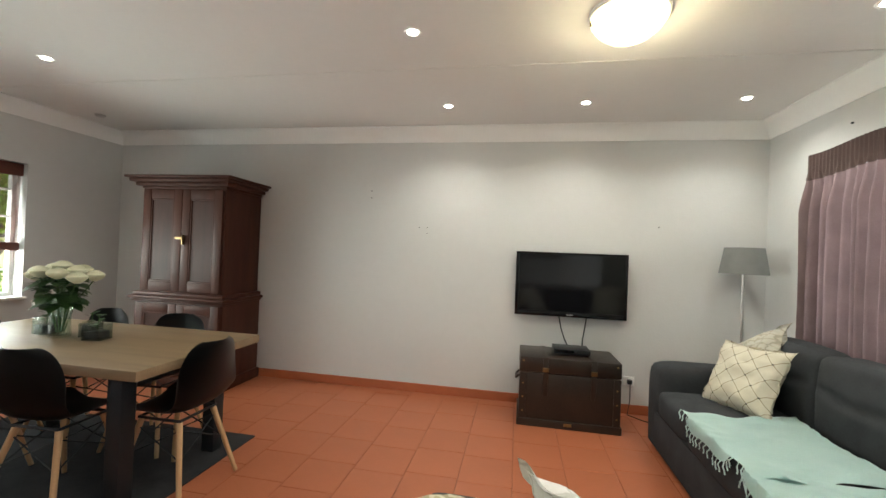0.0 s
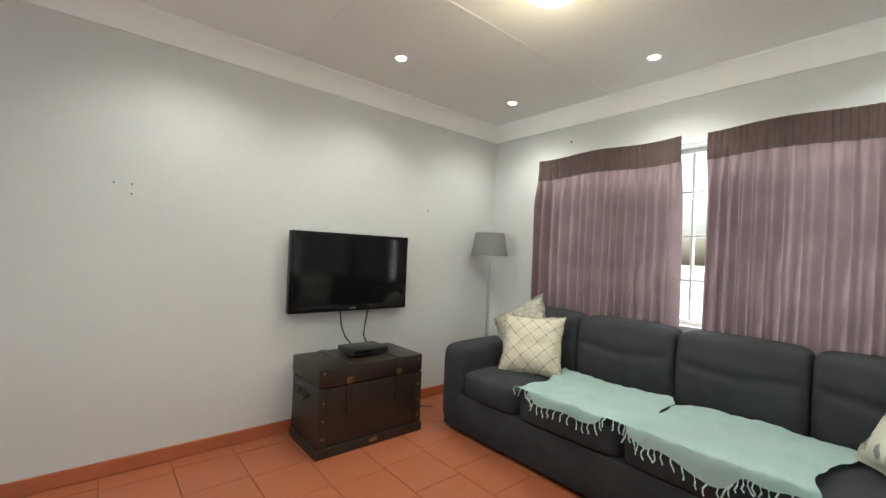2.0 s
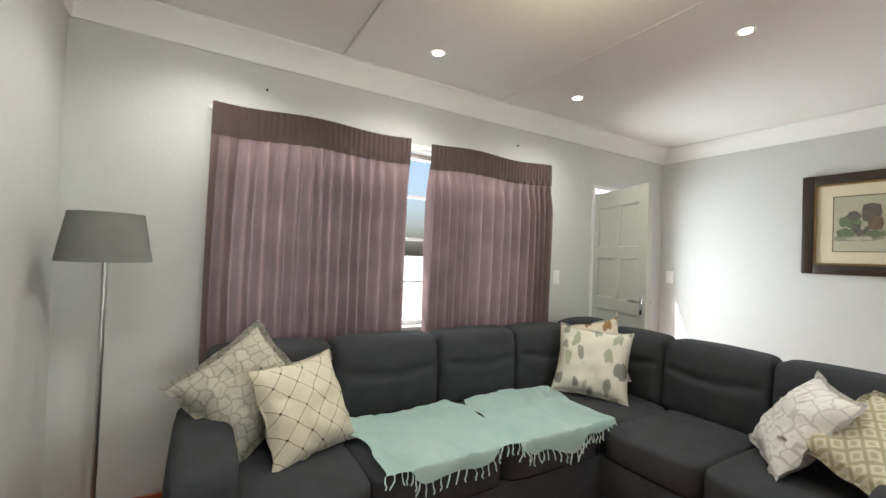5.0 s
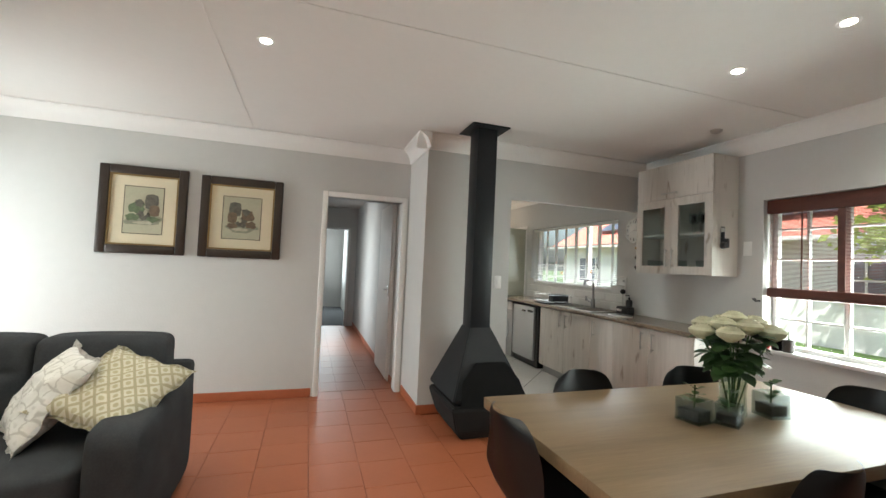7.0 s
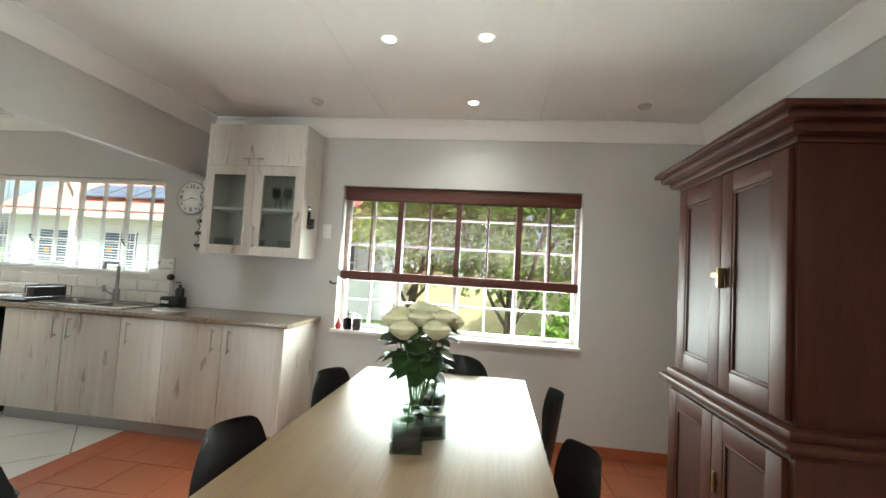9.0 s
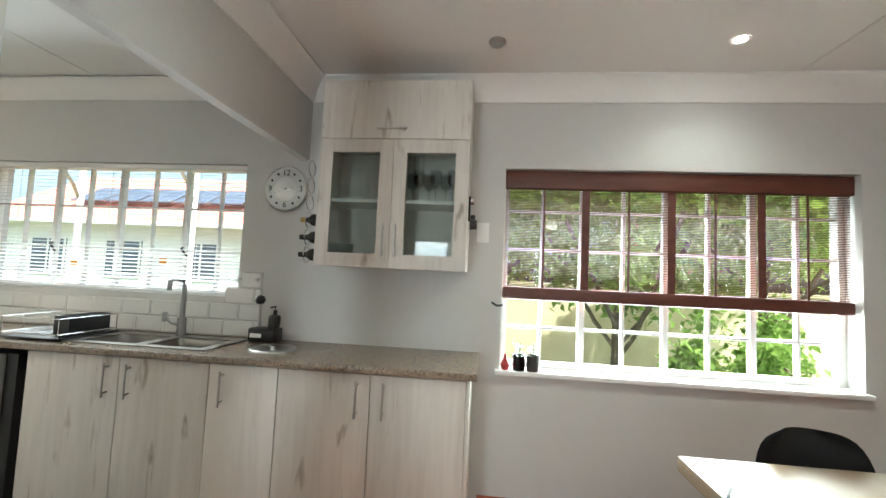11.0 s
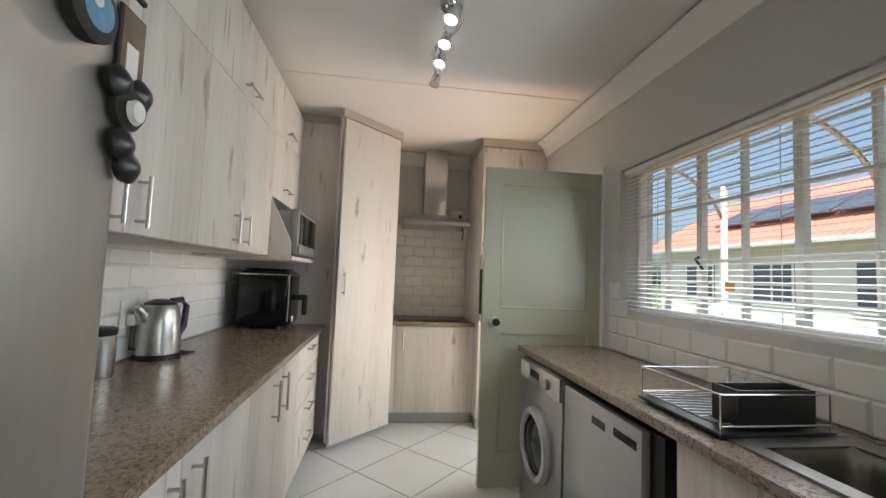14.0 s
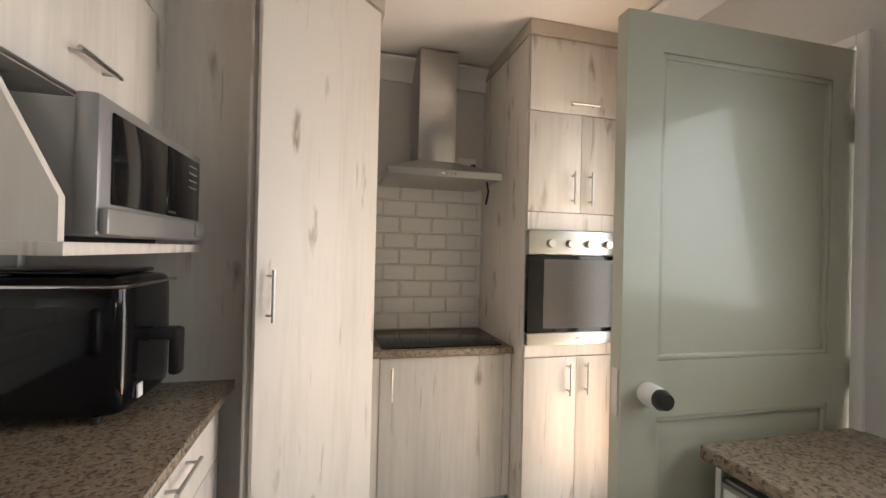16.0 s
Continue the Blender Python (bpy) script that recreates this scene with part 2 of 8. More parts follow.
def printed(name, ground, ink, ink2, kind, scale):
    """Printed cushion cloth: lattice with dots, leaf blots, scales or ogee diamonds."""
    m = mat(name, ground, 0.95, 0, 0.05, 8, 90, 0.25, 500, spec=0.15)
    n, l = m.node_tree.nodes, m.node_tree.links
    b = n["Principled BSDF"]
    src = b.inputs["Base Color"].links[0].from_socket
    co = next(x for x in n if x.type == "TEX_COORD")

    def mask(socket, lo, hi):
        r = n.new("ShaderNodeMapRange")
        r.inputs["From Min"].default_value, r.inputs["From Max"].default_value = lo, hi
        l.new(socket, r.inputs["Value"])
        return r.outputs[0]

    def over(color, fac):
        nonlocal src
        x = n.new("ShaderNodeMixRGB")
        x.inputs[2].default_value = (*color, 1)
        l.new(fac, x.inputs[0])
        l.new(src, x.inputs[1])
        src = x.outputs[0]

    mp = n.new("ShaderNodeMapping")
    mp.inputs["Rotation"].default_value = (0, 0, radians(45 if kind in ("lattice", "ogee") else 12))
    mp.inputs["Scale"].default_value = (scale, scale * (0.55 if kind == "leaf" else 1), 0.001)
    l.new(co.outputs["Object"], mp.inputs["Vector"])
    vo = n.new("ShaderNodeTexVoronoi")
    vo.inputs["Scale"].default_value = 1.0
    vo.inputs["Randomness"].default_value = {"lattice": 0.0, "ogee": 0.0, "leaf": 0.9, "scale": 0.5}[kind]
    if kind in ("leaf", "scale"):
        nz = n.new("ShaderNodeTexNoise")
        nz.inputs["Scale"].default_value = 1.2
        l.new(mp.outputs[0], nz.inputs["Vector"])
        ad = n.new("ShaderNodeVectorMath")
        ad.operation = "MULTIPLY_ADD"
        ad.inputs[1].default_value = (0.9, 0.9, 0)
        l.new(nz.outputs["Color"], ad.inputs[0])
        l.new(mp.outputs[0], ad.inputs[2])
        l.new(ad.outputs[0], vo.inputs["Vector"])
    else:
        l.new(mp.outputs[0], vo.inputs["Vector"])
    ve = n.new("ShaderNodeTexVoronoi")
    ve.feature = "DISTANCE_TO_EDGE"
    ve.inputs["Scale"].default_value = 1.0
    ve.inputs["Randomness"].default_value = vo.inputs["Randomness"].default_value
    l.new(vo.inputs["Vector"].links[0].from_socket, ve.inputs["Vector"])
    if kind == "lattice":
        over(ink, mask(ve.outputs["Distance"], 0.028, 0.014))
        off = n.new("ShaderNodeVectorMath")
        off.operation = "ADD"
        off.inputs[1].default_value = (0.5, 0.5, 0)
        l.new(mp.outputs[0], off.inputs[0])
        vd = n.new("ShaderNodeTexVoronoi")
        vd.inputs["Scale"].default_value, vd.inputs["Randomness"].default_value = 1.0, 0.0
        l.new(off.outputs[0], vd.inputs["Vector"])
        over(ink2, mask(vd.outputs["Distance"], 0.075, 0.05))
    elif kind == "leaf":
        sep = n.new("ShaderNodeSeparateColor")
        l.new(vo.outputs["Color"], sep.inputs[0])
        rp = n.new("ShaderNodeMixRGB")
        rp.inputs[1].default_value, rp.inputs[2].default_value = (*ink, 1), (*ink2, 1)
        l.new(sep.outputs[1], rp.inputs[0])
        pick = n.new("ShaderNodeMath")
        pick.operation = "GREATER_THAN"
        pick.inputs[1].default_value = 0.2
        l.new(sep.outputs[0], pick.inputs[0])
        mul = n.new("ShaderNodeMath")
        mul.operation = "MULTIPLY"
        l.new(mask(vo.outputs["Distance"], 0.46, 0.38), mul.inputs[0])
        l.new(pick.outputs[0], mul.inputs[1])
        x = n.new("ShaderNodeMixRGB")
        l.new(mul.outputs[0], x.inputs[0])
        l.new(src, x.inputs[1])
        l.new(rp.outputs[0], x.inputs[2])
        src = x.outputs[0]
    elif kind == "scale":
        over(ink, mask(ve.outputs["Distance"], 0.10, 0.03))
        over(ink2, mask(vo.outputs["Distance"], 0.22, 0.12))
    else:
        over(ink, mask(ve.outputs["Distance"], 0.13, 0.10))
        over(ink2, mask(vo.outputs["Distance"], 0.24, 0.18))
    l.new(src, b.inputs["Base Color"])
    return m


M_WALL = mat("wall_paint", (0.585, 0.58, 0.565), 0.75, 0, 0.025, 1.2, 14, 0.12, 55, spec=0.3)
M_CEIL = mat("ceiling_paint", (0.74, 0.725, 0.70), 0.85, 0, 0.02, 1.0, 18, 0.06, 70, spec=0.2)
M_WHITE = mat("white_paint", (0.80, 0.79, 0.77), 0.5, 0, 0.02, 3, 30, 0.05, 60)
M_TERRA = mat("terracotta_tile", (0.36, 0.112, 0.050), 0.42, 0, 0.1, 3.0, 28, 0.08, 60, tint=(0.32, 0.097, 0.042), rand=0.12)
M_TERRA_G = mat("terracotta_grout", (0.235, 0.074, 0.036), 0.8, 0, 0.1, 8, 60)
M_SKIRT = mat("terracotta_skirting", (0.40, 0.115, 0.05), 0.45, 0, 0.08, 5, 40, 0.06, 60)
M_KTILE = mat("kitchen_floor_tile", (0.66, 0.66, 0.645), 0.28, 0, 0.03, 3, 25, 0.03, 60, rand=0.15)
M_GROUT = mat("dark_grout", (0.16, 0.155, 0.15), 0.8, 0, 0.1, 8, 60)
M_OAK = washed_oak("whitewashed_oak")
M_GRANITE = granite("speckled_granite")
M_STEEL = mat("brushed_steel", (0.55, 0.54, 0.52), 0.3, 1.0, 0.05, 3, 120, 0.03, 300, (1, 1, 25))
M_CHROME = mat("chrome", (0.7, 0.7, 0.7), 0.12, 1.0, 0.02, 3, 50, 0)
M_APPL = mat("silver_appliance", (0.36, 0.36, 0.36), 0.38, 0.7, 0.03, 2, 60, 0.02, 200)
M_BLACK = mat("black_plastic", (0.012, 0.012, 0.013), 0.35, 0, 0.1, 5, 60, 0.03, 200)
M_GLOSS = mat("gloss_black", (0.005, 0.005, 0.006), 0.09, 0, 0.1, 5, 60, 0, spec=0.35)
M_SILVER = mat("pale_silver_panel", (0.46, 0.47, 0.48), 0.34, 0.4, 0.02, 2, 60, 0.02, 200)
M_SINK = mat("sink_steel", (0.36, 0.34, 0.31), 0.34, 1.0, 0.06, 4, 120, 0.03, 300)
M_DARKMETAL = mat("black_steel", (0.016, 0.018, 0.021), 0.46, 0.0, 0.15, 5, 60, 0.06, 90, spec=0.3)
M_SOFA = cloth("charcoal_fabric", (0.050, 0.052, 0.056), (0.031, 0.033, 0.036), 0, 7, 500, 120)
M_CURTAIN = cloth("mauve_curtain", (0.25, 0.178, 0.180), (0.17, 0.12, 0.122), 0.24, 5, 900, 200)
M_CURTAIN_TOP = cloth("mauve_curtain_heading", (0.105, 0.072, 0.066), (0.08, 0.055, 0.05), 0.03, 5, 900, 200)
M_THROW = cloth("mint_throw", (0.64, 0.79, 0.76), (0.55, 0.72, 0.69), 0.05, 6, 500, 120)
M_CREAM = printed("cream_cushion", (0.60, 0.555, 0.44), (0.27, 0.23, 0.15), (0.05, 0.04, 0.035), "lattice", 13.0)
M_DAMASK = printed("damask_cushion", (0.45, 0.425, 0.355), (0.29, 0.27, 0.22), (0.35, 0.325, 0.265), "scale", 20.0)
M_LEAFY = printed("leaf_print_cushion", (0.64, 0.61, 0.52), (0.36, 0.38, 0.27), (0.23, 0.22, 0.21), "leaf", 15.0)
M_FLOWER = printed("brown_flower_cushion", (0.60, 0.54, 0.42), (0.32, 0.20, 0.09), (0.16, 0.08, 0.05), "leaf", 15.0)
M_BEIGE = printed("beige_lattice_cushion", (0.54, 0.50, 0.39), (0.34, 0.30, 0.20), (0.37, 0.33, 0.22), "ogee", 20.0)
M_WCUSH = printed("white_damask_cushion", (0.66, 0.64, 0.60), (0.46, 0.44, 0.40), (0.54, 0.52, 0.48), "scale", 16.0)
M_TABLE = mat("oak_tabletop", (0.24, 0.168, 0.094), 0.42, 0, 0.1, 2.2, 30, 0.04, 100, (0.25, 4.0, 2.0), tint=(0.155, 0.104, 0.057), spec=0.5)
M_BEECH = mat("beech_leg", (0.52, 0.33, 0.17), 0.45, 0, 0.08, 4, 40, 0.03, 100, (3, 3, 0.4))
M_MAHOG = mat("mahogany", (0.072, 0.024, 0.014), 0.5, 0, 0.1, 4, 40, 0.04, 90, (4, 4, 0.35), tint=(0.036, 0.012, 0.008), spec=0.2)
M_MAHOG_D = mat("mahogany_panel", (0.06, 0.024, 0.017), 0.5, 0, 0.1, 4, 40, 0.04, 90, (4, 4, 0.35), tint=(0.028, 0.012, 0.009), spec=0.2)
M_TRUNK = mat("dark_trunk_leather", (0.030, 0.020, 0.014), 0.38, 0, 0.2, 6, 60, 0.12, 70, tint=(0.012, 0.009, 0.007))
M_BRASS = mat("aged_brass", (0.35, 0.25, 0.12), 0.35, 1.0, 0.1, 8, 60, 0.03)
M_SAGE = mat("sage_door_paint", (0.47, 0.47, 0.375), 0.3, 0, 0.02, 2, 20, 0.05, 40, coat=0.3)
M_OFFDOOR = mat("offwhite_door_paint", (0.58, 0.59, 0.52), 0.4, 0, 0.02, 2, 20, 0.04, 40)
M_TILE = mat("white_wall_tile", (0.74, 0.73, 0.71), 0.12, 0, 0.015, 6, 40, 0.02, 30, rand=0.1)
M_TGROUT = mat("pale_grout", (0.64, 0.63, 0.61), 0.8, 0, 0.05, 8, 60)
M_SHADE = cloth("grey_lampshade", (0.24, 0.24, 0.23), (0.20, 0.20, 0.19), 0.1, 10, 800, 200)
M_GLASS = glass("clear_glass")
M_FROST = glass("cabinet_glass", (0.86, 0.90, 0.89), 0.02)
M_BAMBOO = mat("red_brown_bamboo", (0.13, 0.035, 0.02), 0.5, 0, 0.15, 6, 60, 0.1, 90, (4, 0.6, 4), tint=(0.06, 0.018, 0.012))
M_SLAT = mat("white_blind_slat", (0.82, 0.81, 0.78), 0.4, 0, 0.02, 4, 40, 0)
M_LAMP = glow("lit_bulb", (1.0, 0.95, 0.88), 40)
M_GLOBE = glow("lit_globe", (1.0, 0.84, 0.48), 1.5)


# ---- building helpers ----
def box_bm(bm, x0, x1, y0, y1, z0, z1, bevel=0.0, seg=2):
    r = bmesh.ops.create_cube(bm, size=1, matrix=Matrix.Translation(((x0 + x1) / 2, (y0 + y1) / 2, (z0 + z1) / 2)) @ Matrix.Diagonal((abs(x1 - x0), abs(y1 - y0), abs(z1 - z0), 1)))
    if bevel:
        edges = list({e for v in r["verts"] for e in v.link_edges})
        bmesh.ops.bevel(bm, geom=edges, offset=bevel, segments=seg, affect="EDGES", profile=0.5)
    return bm


def boxes(*specs, bevel=0.0, seg=2):
    bm = bmesh.new()
    for s in specs:
        b2 = bmesh.new()
        box_bm(b2, *s, bevel=bevel, seg=seg)
        tmp = bpy.data.meshes.new("tmp")
        b2.to_mesh(tmp)
        b2.free()
        bm.from_mesh(tmp)
        bpy.data.meshes.remove(tmp)
    return bm


def cyl(r0, r1, p0, p1, seg=20, caps=True):
    """A tapered rod from p0 to p1."""
    bm = bmesh.new()
    p0, p1 = Vector(p0), Vector(p1)
    d = p1 - p0
    m = Matrix.Translation((p0 + p1) / 2) @ d.to_track_quat("Z", "Y").to_matrix().to_4x4()
    bmesh.ops.create_cone(bm, cap_ends=caps, segments=seg, radius1=r0, radius2=r1, depth=d.length, matrix=m)
    return bm


def merge(*bms):
    out = bmesh.new()
    for b in bms:
        tmp = bpy.data.meshes.new("tmp")
        b.to_mesh(tmp)
        b.free()
        out.from_mesh(tmp)
        bpy.data.meshes.remove(tmp)
    return out


def lathe(profile, seg=28, at=(0, 0, 0), caps=True):
    """Turns a profile of (radius, z) pairs round the z axis."""
    bm = bmesh.new()
    rings = []
    for r, z in profile:
        rings.append([bm.verts.new((at[0] + r * math.cos(2 * math.pi * i / seg), at[1] + r * math.sin(2 * math.pi * i / seg), at[2] + z)) for i in range(seg)])
    for a, b in zip(rings, rings[1:]):
        for i in range(seg):
            bm.faces.new((a[i], a[(i + 1) % seg], b[(i + 1) % seg], b[i]))
    if caps and profile[0][0] > 1e-4:
        bm.faces.new(list(reversed(rings[0])))
    if caps and profile[-1][0] > 1e-4:
        bm.faces.new(rings[-1])
    return bm


def tube(points, r, seg=8):
    """A round bar along a polyline, with rounded corners given by the points themselves."""
    bm = bmesh.new()
    pts = [Vector(p) for p in points]
    rings = []
    for i, p in enumerate(pts):
        d = (pts[min(i + 1, len(pts) - 1)] - pts[max(i - 1, 0)]).normalized()
        a = d.cross(Vector((0, 0, 1)) if abs(d.z) < 0.95 else Vector((1, 0, 0))).normalized()
        b = d.cross(a)
        rings.append([bm.verts.new(p + r * (math.cos(2 * math.pi * k / seg) * a + math.sin(2 * math.pi * k / seg) * b)) for k in range(seg)])
    for a, b in zip(rings, rings[1:]):
        for k in range(seg):
            bm.faces.new((a[k], a[(k + 1) % seg], b[(k + 1) % seg], b[k]))
    bm.faces.new(list(reversed(rings[0])))
    bm.faces.new(rings[-1])
    return bm


def prism(poly, z0, z1, bevel=0.0):
    bm = bmesh.new()
    lo = [bm.verts.new((x, y, z0)) for x, y in poly]
    f = bm.faces.new(lo)
    r = bmesh.ops.extrude_face_region(bm, geom=[f])
    bmesh.ops.translate(bm, verts=[v for v in r["geom"] if isinstance(v, bmesh.types.BMVert)], vec=(0, 0, z1 - z0))
    bmesh.ops.recalc_face_normals(bm, faces=bm.faces[:])
    if bevel:
        bmesh.ops.bevel(bm, geom=bm.edges[:], offset=bevel, segments=2, affect="EDGES", profile=0.5)
    return bm


def part(name, bm, material, parent=None, label="", smooth=True):
    me = bpy.data.meshes.new(name)
    bmesh.ops.recalc_face_normals(bm, faces=bm.faces[:])
    bm.to_mesh(me)
    bm.free()
    me.materials.append(material)
    if smooth:
        me.shade_smooth()
        me.set_sharp_from_angle(angle=radians(38))
    ob = new(name, me)
    if parent:
        ob.parent = parent
    if label:
        ob["label"] = label
    return ob


def thing(name, label, category, group="", kind=""):
    return tagged(new(name), label, category, group, kind)


def moved(ob, m):
    ob.matrix_basis = m
    return ob


def structure(name, bm, material, label, category, smooth=False):
    return tagged(part(name, bm, material, None, "", smooth), label, category, kind="structure")


def rounded(bm, levels=2, amount=0.0):
    """Rounds a cushion-like cage by smooth subdivision."""
    me = bpy.data.meshes.new("cage")
    bm.to_mesh(me)
    bm.free()
    ob = bpy.data.objects.new("cage", me)
    scene.collection.objects.link(ob)
    md = ob.modifiers.new("s", "SUBSURF")
    md.levels = levels
    dg = bpy.context.evaluated_depsgraph_get()
    out = bmesh.new()
    out.from_mesh(ob.evaluated_get(dg).to_mesh())
    bpy.data.objects.remove(ob)
    return out


# ---- structure ----
CEIL = 2.565
XW, XE, YN, YS = -4.20, 2.30, 3.93, -0.87
YK, YKB = -0.20, -0.258
XJ = -2.528
XC, XKE, YKS = -1.655, -1.67, -4.49
TH = 0.22
XH = -1.60


def wall_y(name, y0, y1, x0, x1, z1, holes, label, material=None):
    """A wall along x between y0 and y1, with openings (x0, x1, z0, z1)."""
    bm = bmesh.new()
    specs, cur = [], x0
    for a, b, c, d in sorted(holes):
        specs.append((cur, a, y0, y1, 0, z1))
        if c > 0:
            specs.append((a, b, y0, y1, 0, c))
        if d < z1:
            specs.append((a, b, y0, y1, d, z1))
        cur = b
    specs.append((cur, x1, y0, y1, 0, z1))
    return structure(name, boxes(*[s for s in specs if s[1] - s[0] > 0.001]), material or M_WALL, label, "wall")


def wall_x(name, x0, x1, y0, y1, z1, holes, label, material=None):
    specs, cur = [], y0
    for a, b, c, d in sorted(holes):
        specs.append((x0, x1, cur, a, 0, z1))
        if c > 0:
            specs.append((x0, x1, a, b, 0, c))
        if d < z1:
            specs.append((x0, x1, a, b, d, z1))
        cur = b
    specs.append((x0, x1, cur, y1, 0, z1))
    return structure(name, boxes(*[s for s in specs if s[3] - s[2] > 0.001]), material or M_WALL, label, "wall")


ZT = 2.66
WIN_D = (1.055, 3.03, 0.81, 2.02)
WIN_K = (-2.62, -0.62, 1.15, 2.015)
WIN_L = (0.98, 3.28, 0.86, 2.10)
DOOR_K = (-3.72, -2.81, 0.0, 2.07)
DOOR_F = (-0.62, 0.22, 0.0, 2.07)
HALL = (-1.592, -0.80, 0.0, 2.005)
wall_y("wall_north", YN, YN + TH, XW - TH, XE + TH, ZT, [], "warm light grey plastered lounge wall behind the television")
wall_x("wall_west", XW - TH, XW, YKS - TH, YN, ZT, [WIN_D, WIN_K, DOOR_K], "warm grey outer wall with two windows and the kitchen door")
wall_x("wall_east", XE, XE + TH, YS - TH, YN, ZT, [WIN_L, DOOR_F], "warm grey outer wall behind the curtains")
wall_y("wall_south", YS - 0.12, YS, XC, XE, ZT, [HALL], "pale grey wall with the hall doorway and two pictures")
wall_y("wall_divider", YKB, YK, XJ, XC, ZT, [], "grey wall piece behind the fireplace")
structure("beam", boxes((XW, XJ, YKB, YK, 2.045, ZT)), M_WALL, "grey plastered beam over the kitchen opening", "beam")
structure("wall_hall_stub", boxes((-1.76, XC, -0.99, YKB, 0, ZT), (XKE, XH, -4.30, -0.99, 0, ZT)), M_WALL, "pale wall between kitchen and hall", "wall")
structure("wall_hall_east", boxes((-0.72, -0.60, -8.8, -3.75, 0, ZT), (-0.72, -0.60, -3.75, -2.95, 2.05, ZT), (-0.72, -0.60, -2.95, YS - 0.12, 0, ZT)), M_WALL, "pale hall wall", "wall")
structure("wall_hall_west_far", boxes((XKE, XH, -8.8, -4.30, 0, ZT)), M_WALL, "pale hall wall far along", "wall")
structure("wall_hall_end", boxes((XKE, -0.60, -9.0, -8.8, 0, ZT)), M_WALL, "pale end wall of the hall", "wall")
wall_y("wall_hall_cross", -5.42, -5.32, XH, -0.72, ZT, [(-1.46, -0.76, 0.0, 2.02)], "grey cross wall with a doorway far along the hall")
structure("carpet_far_room", boxes((XH, -0.72, -8.8, -5.38, 0.001, 0.012)), mat("grey_carpet", (0.15, 0.16, 0.17), 0.95, 0, 0.1, 6, 80, 0.3, 200), "grey carpet in the room beyond the hall", "carpet")
structure("wall_kitchen_south", boxes((XW, XKE, YKS - TH, YKS, 0, ZT)), M_WALL, "grey kitchen wall behind the hob", "wall")
structure("ceiling_lounge", boxes((XW, XE, YKB, YN, CEIL, CEIL + 0.09), (XC, XE, YS, YKB, CEIL, CEIL + 0.09)), M_CEIL, "white painted ceiling boards of the lounge", "ceiling")
structure("ceiling_kitchen", boxes((XW, XKE, YKS, YKB, CEIL + 0.01, CEIL + 0.09)), M_CEIL, "white kitchen ceiling", "ceiling")
structure("ceiling_hall", boxes((XH, -0.72, -8.8, YS - 0.12, 2.45, 2.55)), M_CEIL, "white hall ceiling", "ceiling")
structure("roof_slab", boxes((XW - TH, XE + TH, -9.0, YN + TH, ZT, ZT + 0.15)), M_WHITE, "plain roof slab over the house", "roof")


def cornice(name, p0, p1, inward, size=1.0):
    """Coved cornice along a wall from p0 to p1; inward is the unit step away from the wall."""
    bm = bmesh.new()
    prof = [(0.0, -0.135), (0.012, -0.135), (0.018, -0.12), (0.03, -0.085), (0.055, -0.05), (0.09, -0.022), (0.115, -0.014), (0.118, -0.002), (0.0, -0.002)]
    rows = []
    for p in (p0, p1):
        rows.append([bm.verts.new((p[0] + inward[0] * a * size, p[1] + inward[1] * a * size, CEIL + b * size)) for a, b in prof])
    n = len(prof)
    for i in range(n):
        bm.faces.new((rows[0][i], rows[0][(i + 1) % n], rows[1][(i + 1) % n], rows[1][i]))
    bm.faces.new(rows[0])
    bm.faces.new(list(reversed(rows[1])))
    return structure(name, bm, M_WHITE, "white coved plaster cornice", "cornice", True)


cornice("cornice_north", (XW, YN), (XE, YN), (0, -1))
cornice("cornice_west", (XW, YK), (XW, YN), (1, 0))
cornice("cornice_east", (XE, YS), (XE, YN), (-1, 0))
cornice("cornice_south", (XC, YS), (XE, YS), (0, 1))
cornice("cornice_column", (XC, YS), (XC, YK + 0.118), (1, 0))
cornice("cornice_divider", (XW, YK), (XC + 0.118, YK), (0, 1))
cornice("cornice_kitchen_west", (XW, YKS), (XW, YKB), (1, 0), 0.9)
cornice("cornice_kitchen_south", (XW, YKS), (XKE, YKS), (0, 1), 0.9)


def skirting(name, x0, x1, y0, y1):
    structure(name, boxes((x0, x1, y0, y1, 0, 0.085), bevel=0.006), M_SKIRT, "terracotta painted skirting", "baseboard")


skirting("baseboard_north", XW, XE, YN - 0.014, YN)
skirting("baseboard_west", XW, XW + 0.014, 0.95, YN)
skirting("baseboard_east", XE - 0.014, XE, 0.26, YN)
skirting("baseboard_south", -0.74, XE, YS, YS + 0.014)
skirting("baseboard_column", XC, XC + 0.014, YS + 0.03, YK)
skirting("baseboard_divider", XJ, XC + 0.014, YK, YK + 0.014)
skirting("baseboard_hall", XH, XH + 0.012, -5.3, -2.20)
skirting("baseboard_hall_near", XH, XH + 0.012, -1.24, -1.02)

structure("floor_bed", boxes((XW - TH, XE + TH, -9.0, YN + TH, -0.12, -0.006)), M_TERRA_G, "dark grout bed under the tiles", "floor")


